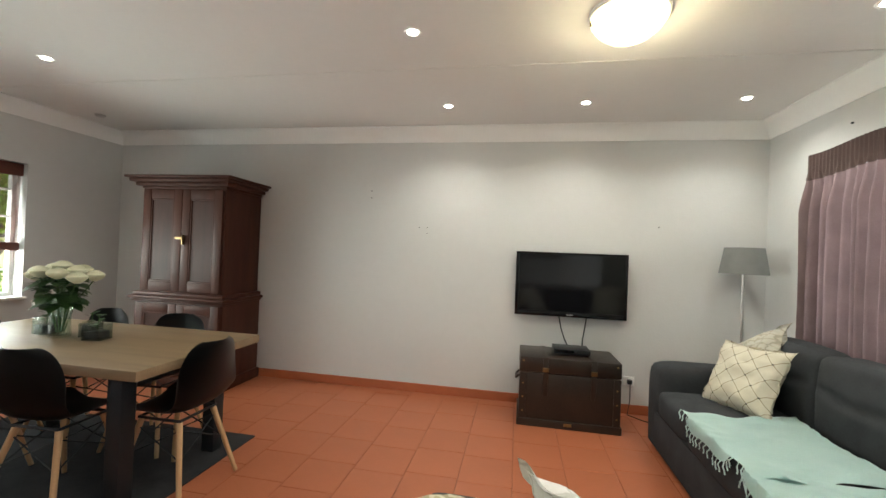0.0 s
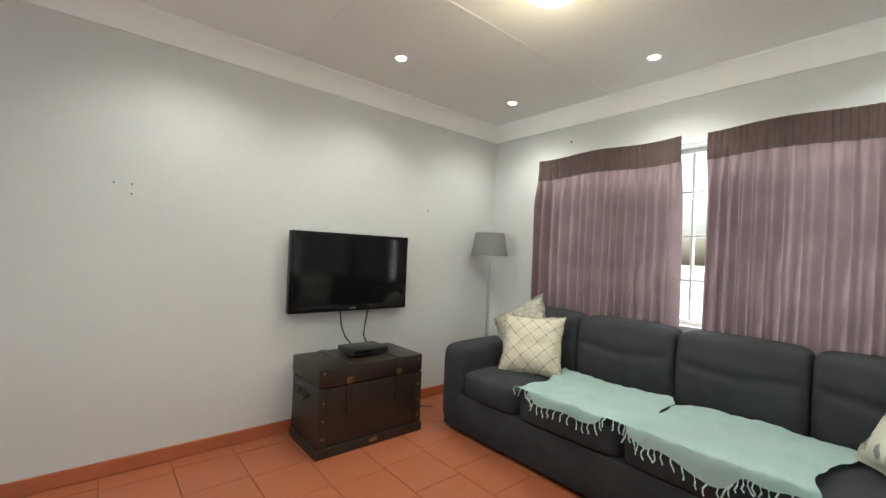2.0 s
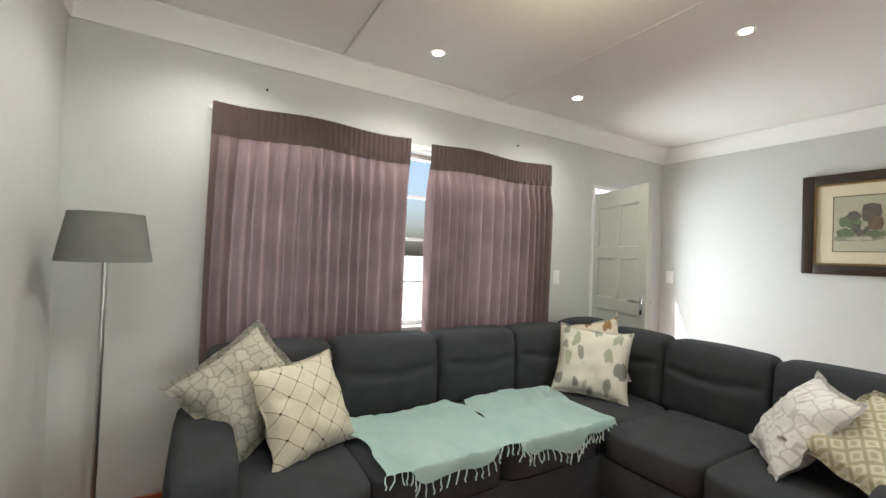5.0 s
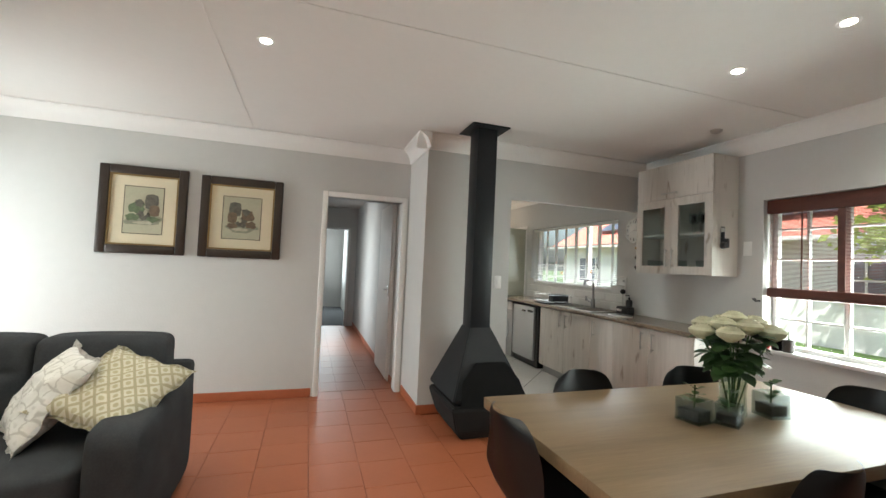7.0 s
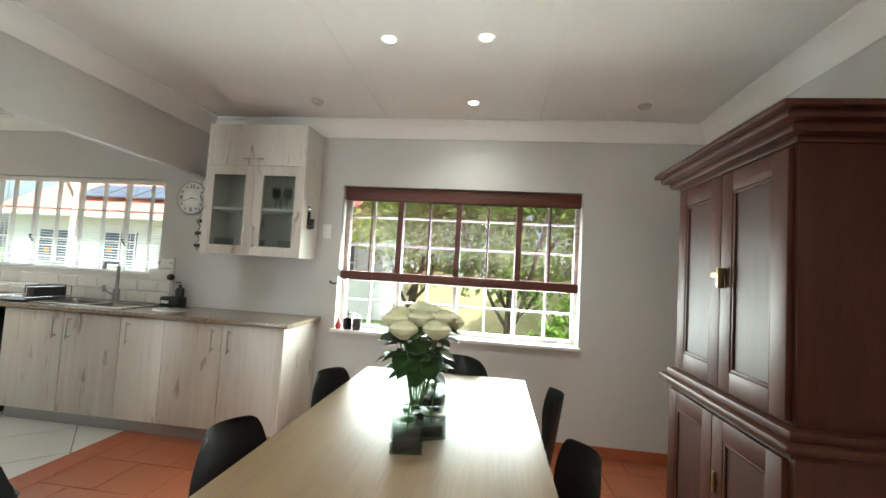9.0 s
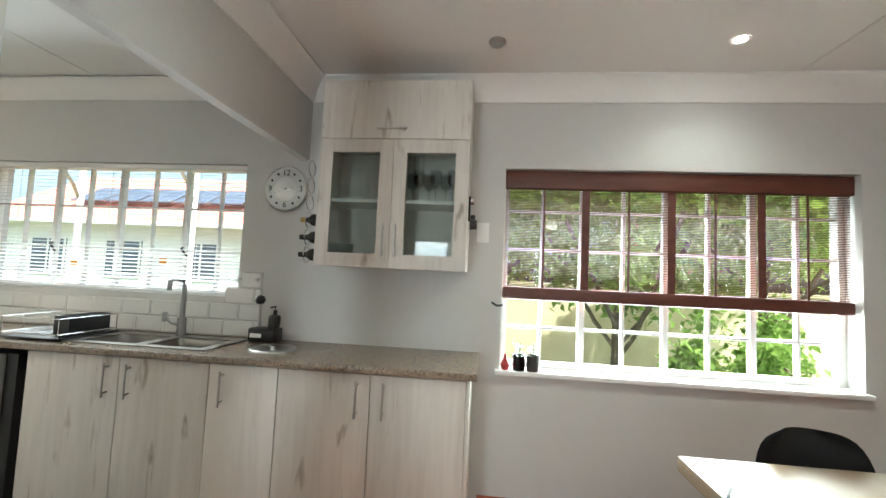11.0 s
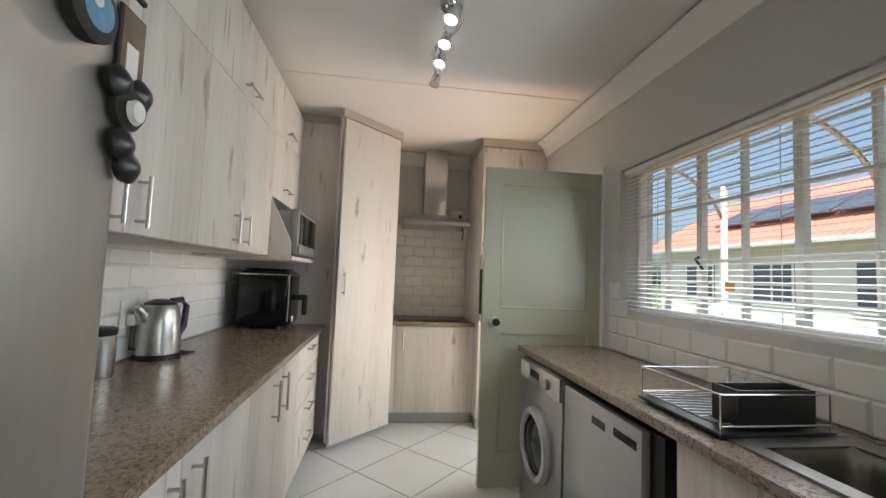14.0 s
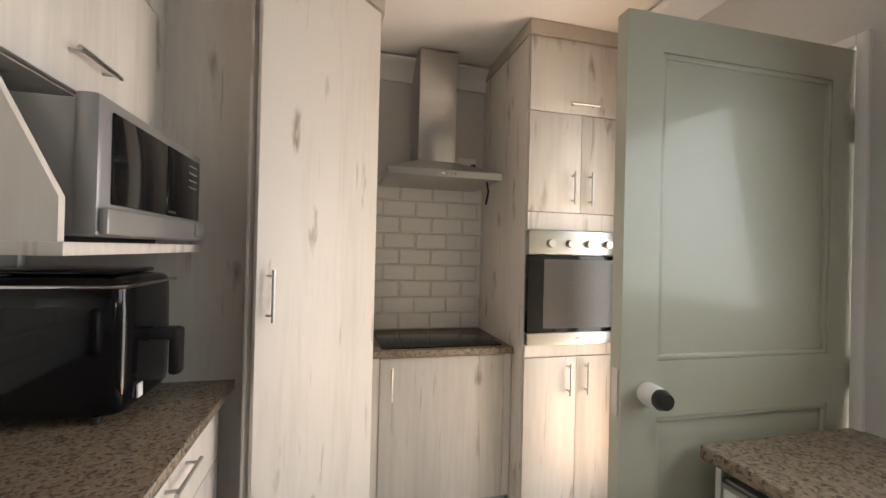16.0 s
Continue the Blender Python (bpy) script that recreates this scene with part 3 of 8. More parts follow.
# ---- windows and doors ----
def steel_window(name, x, y0, y1, z0, z1, cols, rows, depth_sign, label, thick=(), fr=0.035, bar=0.018):
    """Cottage-pane window in a wall along y: frame, glazing bars and one pane per opening."""
    w = thing(name, label, "window", kind="structure")
    part("window_frame", boxes((x - 0.025, x + 0.025, y0, y0 + fr, z0, z1), (x - 0.025, x + 0.025, y1 - fr, y1, z0, z1),
                               (x - 0.025, x + 0.025, y0 + fr, y1 - fr, z0, z0 + fr), (x - 0.025, x + 0.025, y0 + fr, y1 - fr, z1 - fr, z1), bevel=0.004), M_WHITE, w)
    for i in range(1, cols):
        yy = y0 + (y1 - y0) * i / cols
        b = 0.018 if i in thick else bar / 2
        part("mullion", boxes((x - 0.018, x + 0.018, yy - b, yy + b, z0 + fr, z1 - fr), bevel=0.003), M_WHITE, w)
    for j in range(1, rows):
        zz = z0 + (z1 - z0) * j / rows
        part("glazing_bar", boxes((x - 0.014, x + 0.014, y0 + fr, y1 - fr, zz - bar / 2, zz + bar / 2), bevel=0.003), M_WHITE, w)
    for i in range(cols):
        for j in range(rows):
            a, b = y0 + (y1 - y0) * i / cols, y0 + (y1 - y0) * (i + 1) / cols
            c, d = z0 + (z1 - z0) * j / rows, z0 + (z1 - z0) * (j + 1) / rows
            p = part("pane", boxes((x - 0.002, x + 0.002, a + 0.01, b - 0.01, c + 0.01, d - 0.01)), M_GLASS, w)
            p.visible_shadow = False
    return w


w1 = steel_window("window_1", XW - 0.14, 1.055, 3.03, 0.81, 2.02, 8, 5, 1, "white cottage-pane window over the dining wall", (2, 4, 6))
part("window_sill", boxes((XW - 0.115, XW + 0.045, 1.03, 3.045, 0.785, 0.812), bevel=0.006), M_WHITE, w1)
w2 = steel_window("window_2", XW - 0.14, -2.62, -0.62, 1.15, 2.015, 8, 3, 1, "white cottage-pane kitchen window", (2, 4, 6), 0.025, 0.014)
part("glazing_bar", boxes((XW - 0.155, XW - 0.125, -2.59, -0.65, 1.252, 1.270), bevel=0.003), M_WHITE, w2)
M_LATCH = mat("dark_latch_metal", (0.05, 0.045, 0.04), 0.4, 0.6)
for y in (-2.12, -1.12):
    part("latch", tube([(XW - 0.12, y, 1.46), (XW - 0.095, y + 0.01, 1.45), (XW - 0.09, y + 0.06, 1.40)], 0.007, 8), M_LATCH, w2, "dark curved window catch")
M_ORANGE = mat("orange_sticker", (0.75, 0.30, 0.04), 0.6, 0, 0.05, 8, 60, 0)
for y0, z0 in ((-1.30, 1.335), (-1.98, 1.30)):
    part("sticker", boxes((XW - 0.137, XW - 0.1365, y0, y0 + 0.055, z0, z0 + 0.045)), M_ORANGE, w2, "orange sticker on the pane")
w3 = steel_window("window_3", XE + 0.12, 0.98, 3.28, 0.86, 2.10, 6, 4, -1, "white window behind the curtains", (2, 4))


def panel_door(name, w, h, panels, material, label, t=0.042):
    """Door leaf from the hinge at the origin along +x, with sunk panels (x0, x1, z0, z1) on both faces."""
    d = thing(name, label, "door")
    xs = sorted({0, w, *[p[0] for p in panels], *[p[1] for p in panels]})
    zs = sorted({0, h, *[p[2] for p in panels], *[p[3] for p in panels]})
    specs = []
    for a, b in zip(xs, xs[1:]):
        for c, e in zip(zs, zs[1:]):
            mx, mz = (a + b) / 2, (c + e) / 2
            if not any(p[0] < mx < p[1] and p[2] < mz < p[3] for p in panels):
                specs.append((a, b, -t / 2, t / 2, c, e))
    leaf = boxes(*specs)
    bmesh.ops.remove_doubles(leaf, verts=leaf.verts[:], dist=0.0005)
    part("leaf", leaf, material, d)
    for p in panels:
        part("panel", boxes((p[0] - 0.004, p[1] + 0.004, -t / 2 + 0.012, t / 2 - 0.012, p[2] - 0.004, p[3] + 0.004)), material, d)
        m = 0.014
        part("moulding", boxes((p[0], p[1], -t / 2 + 0.003, t / 2 - 0.003, p[2], p[2] + m), (p[0], p[1], -t / 2 + 0.003, t / 2 - 0.003, p[3] - m, p[3]),
                               (p[0], p[0] + m, -t / 2 + 0.003, t / 2 - 0.003, p[2] + m, p[3] - m), (p[1] - m, p[1], -t / 2 + 0.003, t / 2 - 0.003, p[2] + m, p[3] - m), bevel=0.003), material, d)
    return d


kd = panel_door("kitchen_door", 0.81, 2.03, [(0.10, 0.70, 1.11, 1.93), (0.10, 0.70, 0.20, 0.96)], M_SAGE, "open sage green panelled kitchen door with a black and white knob")
k = part("knob", lathe([(0.0, 0), (0.026, 0), (0.03, 0.012), (0.028, 0.045), (0.024, 0.05), (0, 0.05)], 24), M_WHITE, kd, "white and black round knob")
k.matrix_basis = pose(0.735, 0.021, 1.03, -90, 0, 0)
k2 = part("knob_cap", lathe([(0.0, 0.05), (0.024, 0.05), (0.027, 0.06), (0.02, 0.078), (0, 0.08)], 24), M_BLACK, kd)
k2.matrix_basis = pose(0.735, 0.021, 1.03, -90, 0, 0)
part("latch_plate", boxes((0.808, 0.8125, -0.012, 0.012, 0.97, 1.09)), M_STEEL, kd)
for z in (0.25, 1.0, 1.75):
    part("hinge", cyl(0.008, 0.008, (-0.004, 0.022, z), (-0.004, 0.022, z + 0.09), 10), M_STEEL, kd)
moved(kd, pose(-4.215, -2.858, 0.012, 0, 0, -1))
part("stopper", lathe([(0.0, 0), (0.035, 0), (0.04, 0.05), (0.025, 0.10), (0, 0.11)], 16, (0.74, -0.09, -0.012)), M_BLACK, kd, "dark rubber door stop")

P6 = [(0.09 + i * 0.30, 0.09 + i * 0.30 + 0.25, a, b) for i in (0, 1) for a, b in ((0.16, 0.50), (0.58, 0.95), (1.04, 1.40), (1.48, 1.85))]
fd = panel_door("front_door", 0.74, 1.98, P6, M_OFFDOOR, "open off-white panelled front door with a lever handle")
part("lever_handle", merge(tube([(0.69, 0.02, 1.06), (0.69, 0.06, 1.06), (0.60, 0.065, 1.06)], 0.009), boxes((0.67, 0.71, 0.018, 0.028, 0.96, 1.12), bevel=0.003)), M_CHROME, fd)
part("lever_handle", merge(tube([(0.69, -0.02, 1.06), (0.69, -0.06, 1.06), (0.60, -0.065, 1.06)], 0.009), boxes((0.67, 0.71, -0.028, -0.018, 0.96, 1.12), bevel=0.003)), M_CHROME, fd)
moved(fd, pose(2.32, 0.165, 0.012, 0, 0, 162))


def door_frame_y(name, x0, x1, y0, y1, top, label, w=0.06):
    f = thing(name, label, "door frame", kind="structure")
    part("jamb", boxes((x0 - w, x0, y0, y1, 0, top + w), bevel=0.006), M_WHITE, f)
    part("jamb", boxes((x1, x1 + w, y0, y1, 0, top + w), bevel=0.006), M_WHITE, f)
    part("head", boxes((x0, x1, y0, y1, top, top + w), bevel=0.006), M_WHITE, f)


def door_frame_x(name, x0, x1, y0, y1, top, label, w=0.05):
    f = thing(name, label, "door frame", kind="structure")
    part("jamb", boxes((x0, x1, y0 - w, y0, 0, top + w), bevel=0.006), M_WHITE, f)
    part("jamb", boxes((x0, x1, y1, y1 + w, 0, top + w), bevel=0.006), M_WHITE, f)
    part("head", boxes((x0, x1, y0, y1, top, top + w), bevel=0.006), M_WHITE, f)


door_frame_y("door_1", -1.580, -0.812, YS - 0.14, YS + 0.018, 2.005, "white painted hall door frame", 0.055)
door_frame_x("door_2", XW - 0.16, XW + 0.012, DOOR_K[0] + 0.05, DOOR_K[1] - 0.02, 2.05, "pale kitchen door frame", 0.035)
door_frame_x("door_3", XE - 0.012, XE + 0.16, DOOR_F[0] + 0.05, DOOR_F[1] - 0.02, 2.05, "white front door frame", 0.035)
door_frame_y("door_4", -1.42, -0.80, -5.43, -5.30, 2.0, "white door frame at the end of the hall", 0.045)
door_frame_x("door_5", XH - 0.03, XH + 0.02, -2.14, -1.30, 2.03, "white door frame along the hall", 0.05)
hd = panel_door("hall_door", 0.80, 2.03, [], M_WHITE, "closed plain white door along the hall")
part("lever_handle", merge(tube([(0.72, -0.02, 1.03), (0.72, -0.05, 1.03), (0.63, -0.055, 1.03)], 0.008), boxes((0.70, 0.74, -0.027, -0.018, 0.95, 1.08), bevel=0.003)), M_CHROME, hd)
moved(hd, pose(XH + 0.012, -2.12, 0.01, 0, 0, 90))


# ---- curtains ----
def curtain(y0, y1, seed, label):
    """Pencil-pleat curtain with deep soft folds, gathered under a stiff heading."""
    c = thing("curtain", label, "curtain", "lounge curtains")
    rnd = random.Random(seed)
    n, rows = 300, 26
    phase = [rnd.uniform(0, 6.28) for _ in range(5)]
    zt, zb = 2.15, 0.06

    def fat(x):
        return 1 - 2 * abs(math.sin(x / 2)) ** 1.5

    def fold(u, v):
        s = u * (y1 - y0)
        drop = min(1, max(0, (v - 0.06) / 0.12))
        a = fat(s * 84 + phase[0] + 3.4 * math.sin(s * 6 + phase[1]) + 0.5 * math.sin(v * 5 + phase[2]))
        b = math.sin(s * 21 + phase[3] + 1.4 * math.sin(s * 3 + phase[4] + v))
        tiny = math.sin(s * 190) * 0.004 * (1 - drop)
        return drop * (0.040 * a + 0.016 * b) + tiny

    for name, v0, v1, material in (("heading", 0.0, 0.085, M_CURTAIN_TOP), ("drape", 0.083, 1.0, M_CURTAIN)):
        bm = bmesh.new()
        grid = []
        for j in range(rows + 1):
            v = v0 + (v1 - v0) * j / rows
            line = []
            for i in range(n + 1):
                u = i / n
                wide = 1 + 0.012 * math.sin(v * 3)
                sag = 0.010 * math.sin(u * 9 + seed) * (1 - v)
                line.append(bm.verts.new((2.222 + fold(u, v) - (0.006 if name == "heading" else 0), y0 + (y1 - y0) * (0.5 + (u - 0.5) * wide), zt + (zb - zt) * v + sag)))
            grid.append(line)
        for a, b in zip(grid, grid[1:]):
            for i in range(n):
                bm.faces.new((a[i], a[i + 1], b[i + 1], b[i]))
        part(name, bm, material, c)
    return c


curtain(2.15, 3.32, 3, "mauve lined curtain hanging in deep folds beside the lamp")
curtain(0.84, 1.995, 8, "mauve lined curtain hanging in deep folds beside the front door")
rail = thing("curtain_rail", "white curtain rail with small end brackets", "curtain rail")
part("rail", boxes((2.245, 2.262, 0.82, 3.34, 2.108, 2.128), bevel=0.003), M_WHITE, rail)
for y in (0.88, 2.07, 3.29):
    part("bracket", boxes((2.262, XE, y - 0.012, y + 0.012, 2.105, 2.13), bevel=0.003), M_WHITE, rail)


# ---- bamboo roll-up blind and venetian blind ----
bb = thing("bamboo_blind", "red-brown woven bamboo blind half lowered over the dining window", "blind")
part("valance", boxes((XW - 0.075, XW - 0.03, 1.06, 3.022, 1.905, 2.015), bevel=0.006), M_BAMBOO, bb)
slats = []
z = 1.905
while z > 1.30:
    slats.append((XW - 0.062, XW - 0.056, 1.065, 3.017, z - 0.0044, z))
    z -= 0.0098
part("weave", boxes(*slats), M_BAMBOO, bb, "thin see-through bamboo slats")
part("bottom_roll", boxes((XW - 0.08, XW - 0.035, 1.06, 3.022, 1.225, 1.30), bevel=0.012), M_BAMBOO, bb)
# brown strips stand in for the backlit mullions showing dark through the weave
for i, y in enumerate((1.30, 1.548, 1.80, 2.045, 2.29, 2.543, 2.79)):
    w = 0.022 if i % 2 else 0.006
    part("mullion_shade", boxes((XW - 0.0555, XW - 0.053, y - w, y + w, 1.3, 1.905)), M_BAMBOO, bb)
vb = thing("venetian_blind", "white venetian blind with open slats over the kitchen window", "blind")
part("head_rail", boxes((XW - 0.06, XW - 0.02, -2.61, -0.63, 1.98, 2.012), bevel=0.004), M_SLAT, vb)
slat_mesh = None
for i in range(32):
    z = 1.97 - i * 0.0252
    if slat_mesh is None:
        first = part("slat", boxes((-0.0125, 0.0125, -2.605, -0.635, -0.0007, 0.0007)), M_SLAT, vb)
        slat_mesh = first.data
        ob = first
    else:
        ob = new("slat", slat_mesh)
        ob.parent = vb
    ob.matrix_basis = pose(XW - 0.04, 0, z, 0, 8, 0)
part("bottom_rail", boxes((XW - 0.055, XW - 0.025, -2.605, -0.635, 1.156, 1.17), bevel=0.004), M_SLAT, vb)
for y in (-2.3, -1.6, -0.95):
    part("ladder_cord", boxes((XW - 0.026, XW - 0.0245, y - 0.0015, y + 0.0015, 1.16, 1.99)), M_SLAT, vb)


# ---- sofa ----
def puff(x0, x1, y0, y1, z0, z1, r=0.06, crown=0.02, seg=4):
    """A soft upholstered block: rounded box whose faces bulge a little."""
    bm = bmesh.new()
    box_bm(bm, x0, x1, y0, y1, z0, z1)
    bmesh.ops.subdivide_edges(bm, edges=bm.edges[:], cuts=5, use_grid_fill=True)
    c = Vector(((x0 + x1) / 2, (y0 + y1) / 2, (z0 + z1) / 2))
    h = Vector((abs(x1 - x0) / 2, abs(y1 - y0) / 2, abs(z1 - z0) / 2))
    for v in bm.verts:
        d = v.co - c
        inner = Vector([max(-h[i] + r, min(h[i] - r, d[i])) for i in range(3)])
        e = d - inner
        if e.length > 1e-6:
            n = e.normalized()
            # points on faces stay; edges and corners go to the rounding radius
            out = inner + n * r
        else:
            out = d
        u = [1 - min(1, abs(d[i]) / h[i]) ** 2 for i in range(3)]
        for i in range(3):
            if abs(abs(d[i]) - h[i]) < 1e-5:
                out[i] += math.copysign(crown * u[(i + 1) % 3] * u[(i + 2) % 3], d[i])
        v.co = c + out
    return rounded(bm, 1)


sofa = thing("corner_sofa", "charcoal grey fabric corner sofa with soft back cushions", "sofa")
SX0, SX1, SY0, SY1 = -0.03, 2.17, 0.42, 3.42
FX, FY = 1.25, 1.36
part("base", boxes((SX0 + 0.05, SX1 - 0.02, SY0 + 0.03, FY + 0.004, 0.03, 0.285), (FX - 0.004, SX1 - 0.02, FY - 0.021, SY1 - 0.05, 0.03, 0.285), bevel=0.012), M_SOFA, sofa)
part("arm", puff(SX0, SX0 + 0.24, SY0 + 0.06, FY + 0.0, 0.03, 0.62, 0.035, 0.008), M_SOFA, sofa, "rounded charcoal armrest")
part("arm", puff(FX, SX1 - 0.10, SY1 - 0.24, SY1, 0.03, 0.62, 0.035, 0.008), M_SOFA, sofa, "rounded charcoal armrest")
for a, b in ((1.36, 2.04), (2.04, 2.70), (2.70, 3.19)):
    part("seat_cushion", puff(FX - 0.01, SX1 - 0.26, a + 0.004, b - 0.004, 0.27, 0.46, 0.028, 0.016), M_SOFA, sofa)
part("seat_cushion", puff(FX + 0.0, SX1 - 0.26, SY0 + 0.26, 1.355, 0.27, 0.455, 0.028, 0.016), M_SOFA, sofa)
for a, b in ((0.21, 0.73), (0.73, 1.25)):
    part("seat_cushion", puff(a + 0.004, b - 0.004, SY0 + 0.26, FY + 0.01, 0.27, 0.46, 0.028, 0.016), M_SOFA, sofa)
part("back_frame", boxes((SX0 + 0.03, SX1 - 0.03, SY0, SY0 + 0.10, 0.10, 0.70), (SX1 - 0.10, SX1, SY0 + 0.1, SY1 - 0.04, 0.10, 0.70), bevel=0.03), M_SOFA, sofa)


def back_cushion(x0, x1, y0, y1):
    """Upright back cushion, rounded on top, with a sewn crease sagging across its front."""
    bm = bmesh.new()
    box_bm(bm, 0, 1, 0, 1, 0, 1)
    bmesh.ops.subdivide_edges(bm, edges=bm.edges[:], cuts=17, use_grid_fill=True)
    along_y = y1 - y0 > x1 - x0
    w = (y1 - y0) if along_y else (x1 - x0)
    d = (x1 - x0) if along_y else (y1 - y0)
    h = 0.455
    r = 0.05
    for v in bm.verts:
        u, t, z = v.co.x * w - w / 2, v.co.y * d - d / 2, v.co.z * h - h / 2
        p = Vector((u, t, z))
        half = Vector((w / 2, d / 2, h / 2))
        inner = Vector([max(-half[i] + r, min(half[i] - r, p[i])) for i in range(3)])
        e = p - inner
        q = inner + e.normalized() * r if e.length > 1e-6 else p
        if v.co.y > 0.5:
            f = (2 * v.co.x - 1) ** 2
            q.y += 0.028 * (1 - f) * math.sin(math.pi * v.co.z) ** 0.6
            line = 0.20 * h * 0.5 + 0.035 * f - 0.012
            q.y -= 0.030 * math.exp(-((z - line) / 0.016) ** 2) * (1 - f ** 3)
            q.y -= 0.05 * max(0, v.co.z - 0.55)
        q.z += 0.012 * (1 - (2 * v.co.x - 1) ** 2) * (v.co.z > 0.9)
        c = ((x0 + x1) / 2, (y0 + y1) / 2, 0.42 + h / 2 + q.z)
        v.co = (c[0] - q.y, c[1] + q.x, c[2]) if along_y else (c[0] + q.x, c[1] + q.y, c[2])
    part("back_cushion", rounded(bm, 1), M_SOFA, sofa)


for a, b in ((0.86, 1.42), (1.42, 2.04), (2.04, 2.70), (2.70, 3.30)):
    back_cushion(SX1 - 0.28, SX1 - 0.04, a + 0.003, b - 0.003)
for a, b in ((0.10, 0.72), (0.72, 1.32), (1.32, 1.80)):
    back_cushion(a + 0.003, b - 0.003, SY0 + 0.04, SY0 + 0.28)
part("corner_cushion", puff(1.76, SX1 - 0.02, SY0 + 0.0, 0.90, 0.42, 0.895, 0.09, 0.03), M_SOFA, sofa)
for x, y in ((0.06, 0.52), (0.06, 1.26), (1.32, 3.32), (2.05, 3.32), (2.05, 0.5), (1.32, 1.45), (1.0, 1.28)):
    part("foot", cyl(0.03, 0.025, (x, y, 0.04), (x, y, 0.0), 14), M_BLACK, sofa)


def cushion(name, size, thick, material, label, m, flange=0.0):
    """Scatter cushion: two crowned faces, pinched corners, a little slump."""
    c = thing(name, label, "cushion", "scatter cushions")
    n = 22
    bm = bmesh.new()
    g = {}
    rnd = random.Random(int(size * 1000 + thick * 7777) + len(label))
    ph = rnd.uniform(0, 9)
    for s in (1, -1):
        for i in range(n + 1):
            for j in range(n + 1):
                u, v = 2 * i / n - 1, 2 * j / n - 1
                edge = i in (0, n) or j in (0, n)
                key = (i, j, 0 if edge else s)
                if key in g:
                    continue
                pinch = 1 - 0.10 * (1 - abs(u) ** 2) * abs(v) ** 3
                pinch2 = 1 - 0.10 * (1 - abs(v) ** 2) * abs(u) ** 3
                h = ((1 - abs(u) ** 2.6) * (1 - abs(v) ** 2.6)) ** 0.55
                wr = 0.010 * noise.noise(Vector((u * 2.5 + ph, v * 2.5, s * 1.7))) + 0.006 * noise.noise(Vector((u * 7 + ph, v * 7, s)))
                g[key] = bm.verts.new((u * size / 2 * pinch2, v * size / 2 * pinch, (0 if edge else s * h * thick / 2) + wr * (1 if edge else 1 + h)))
        for i in range(n):
            for j in range(n):
                def k(a, b):
                    return g[(a, b, 0 if a in (0, n) or b in (0, n) else s)]
                f = [k(i, j), k(i + 1, j), k(i + 1, j + 1), k(i, j + 1)]
                bm.faces.new(f if s == 1 else list(reversed(f)))
    part("cover", bm, material, c)
    if flange:
        e = bmesh.new()
        q = size / 2
        ring = []
        for t in range(4 * n):
            side, a = divmod(t, n)
            u = 2 * a / n - 1
            x, y = [(u, -1), (1, u), (-u, 1), (-1, -u)][side]
            px, py = x * (1 - 0.10 * (1 - y * y) * abs(x) ** 3), y * (1 - 0.10 * (1 - x * x) * abs(y) ** 3)
            ring.append((e.verts.new((px * q * 0.985, py * q * 0.985, 0.004 * math.sin(t))), e.verts.new((px * (q + flange), py * (q + flange), 0.012 * math.sin(t * 0.9 + ph)))))
        for t in range(4 * n):
            a, b = ring[t], ring[(t + 1) % (4 * n)]
            e.faces.new((a[0], b[0], b[1], a[1]))
        bmesh.ops.solidify(e, geom=e.faces[:], thickness=0.004)
        part("flange", e, material, c)
    return moved(c, m)


def lie(center, normal, spin):
    """A pose whose z axis is the given normal and whose y axis is up, turned by spin degrees."""
    z = Vector(normal).normalized()
    x = Vector((0, 0, 1)).cross(z).normalized()
    y = z.cross(x)
    r = Matrix((x, y, z)).transposed().to_4x4()
    return Matrix.Translation(center) @ r @ Matrix.Rotation(radians(spin), 4, "Z")


cushion("cushion", 0.44, 0.17, M_DAMASK, "cream and grey damask scatter cushion resting on the sofa arm", lie((1.82, 3.13, 0.715), (-0.80, 0.05, 0.52), 38), 0.03)
cushion("cushion", 0.44, 0.17, M_CREAM, "cream dotted lattice scatter cushion leaning on the sofa", lie((1.655, 2.90, 0.655), (-0.78, -0.36, 0.47), 2), 0.01)
cushion("cushion", 0.46, 0.16, M_LEAFY, "cream leaf-print scatter cushion in the sofa corner", lie((1.60, 1.02, 0.685), (-0.56, 0.72, 0.42), -4), 0.015)
cushion("cushion", 0.44, 0.13, M_FLOWER, "brown flowered scatter cushion behind the leaf-print one", lie((1.72, 0.90, 0.72), (-0.50, 0.76, 0.40), 14), 0.01)
cushion("cushion", 0.45, 0.15, M_WCUSH, "white embossed scatter cushion leaning near the sofa arm", lie((0.505, 0.951, 0.66), (0.67, 0.46, 0.58), -2), 0.02)
cushion("cushion", 0.45, 0.15, M_BEIGE, "beige lattice scatter cushion lying over the sofa arm", lie((0.20, 1.02, 0.685), (0.0, 0.52, 0.854), -26), 0.02)


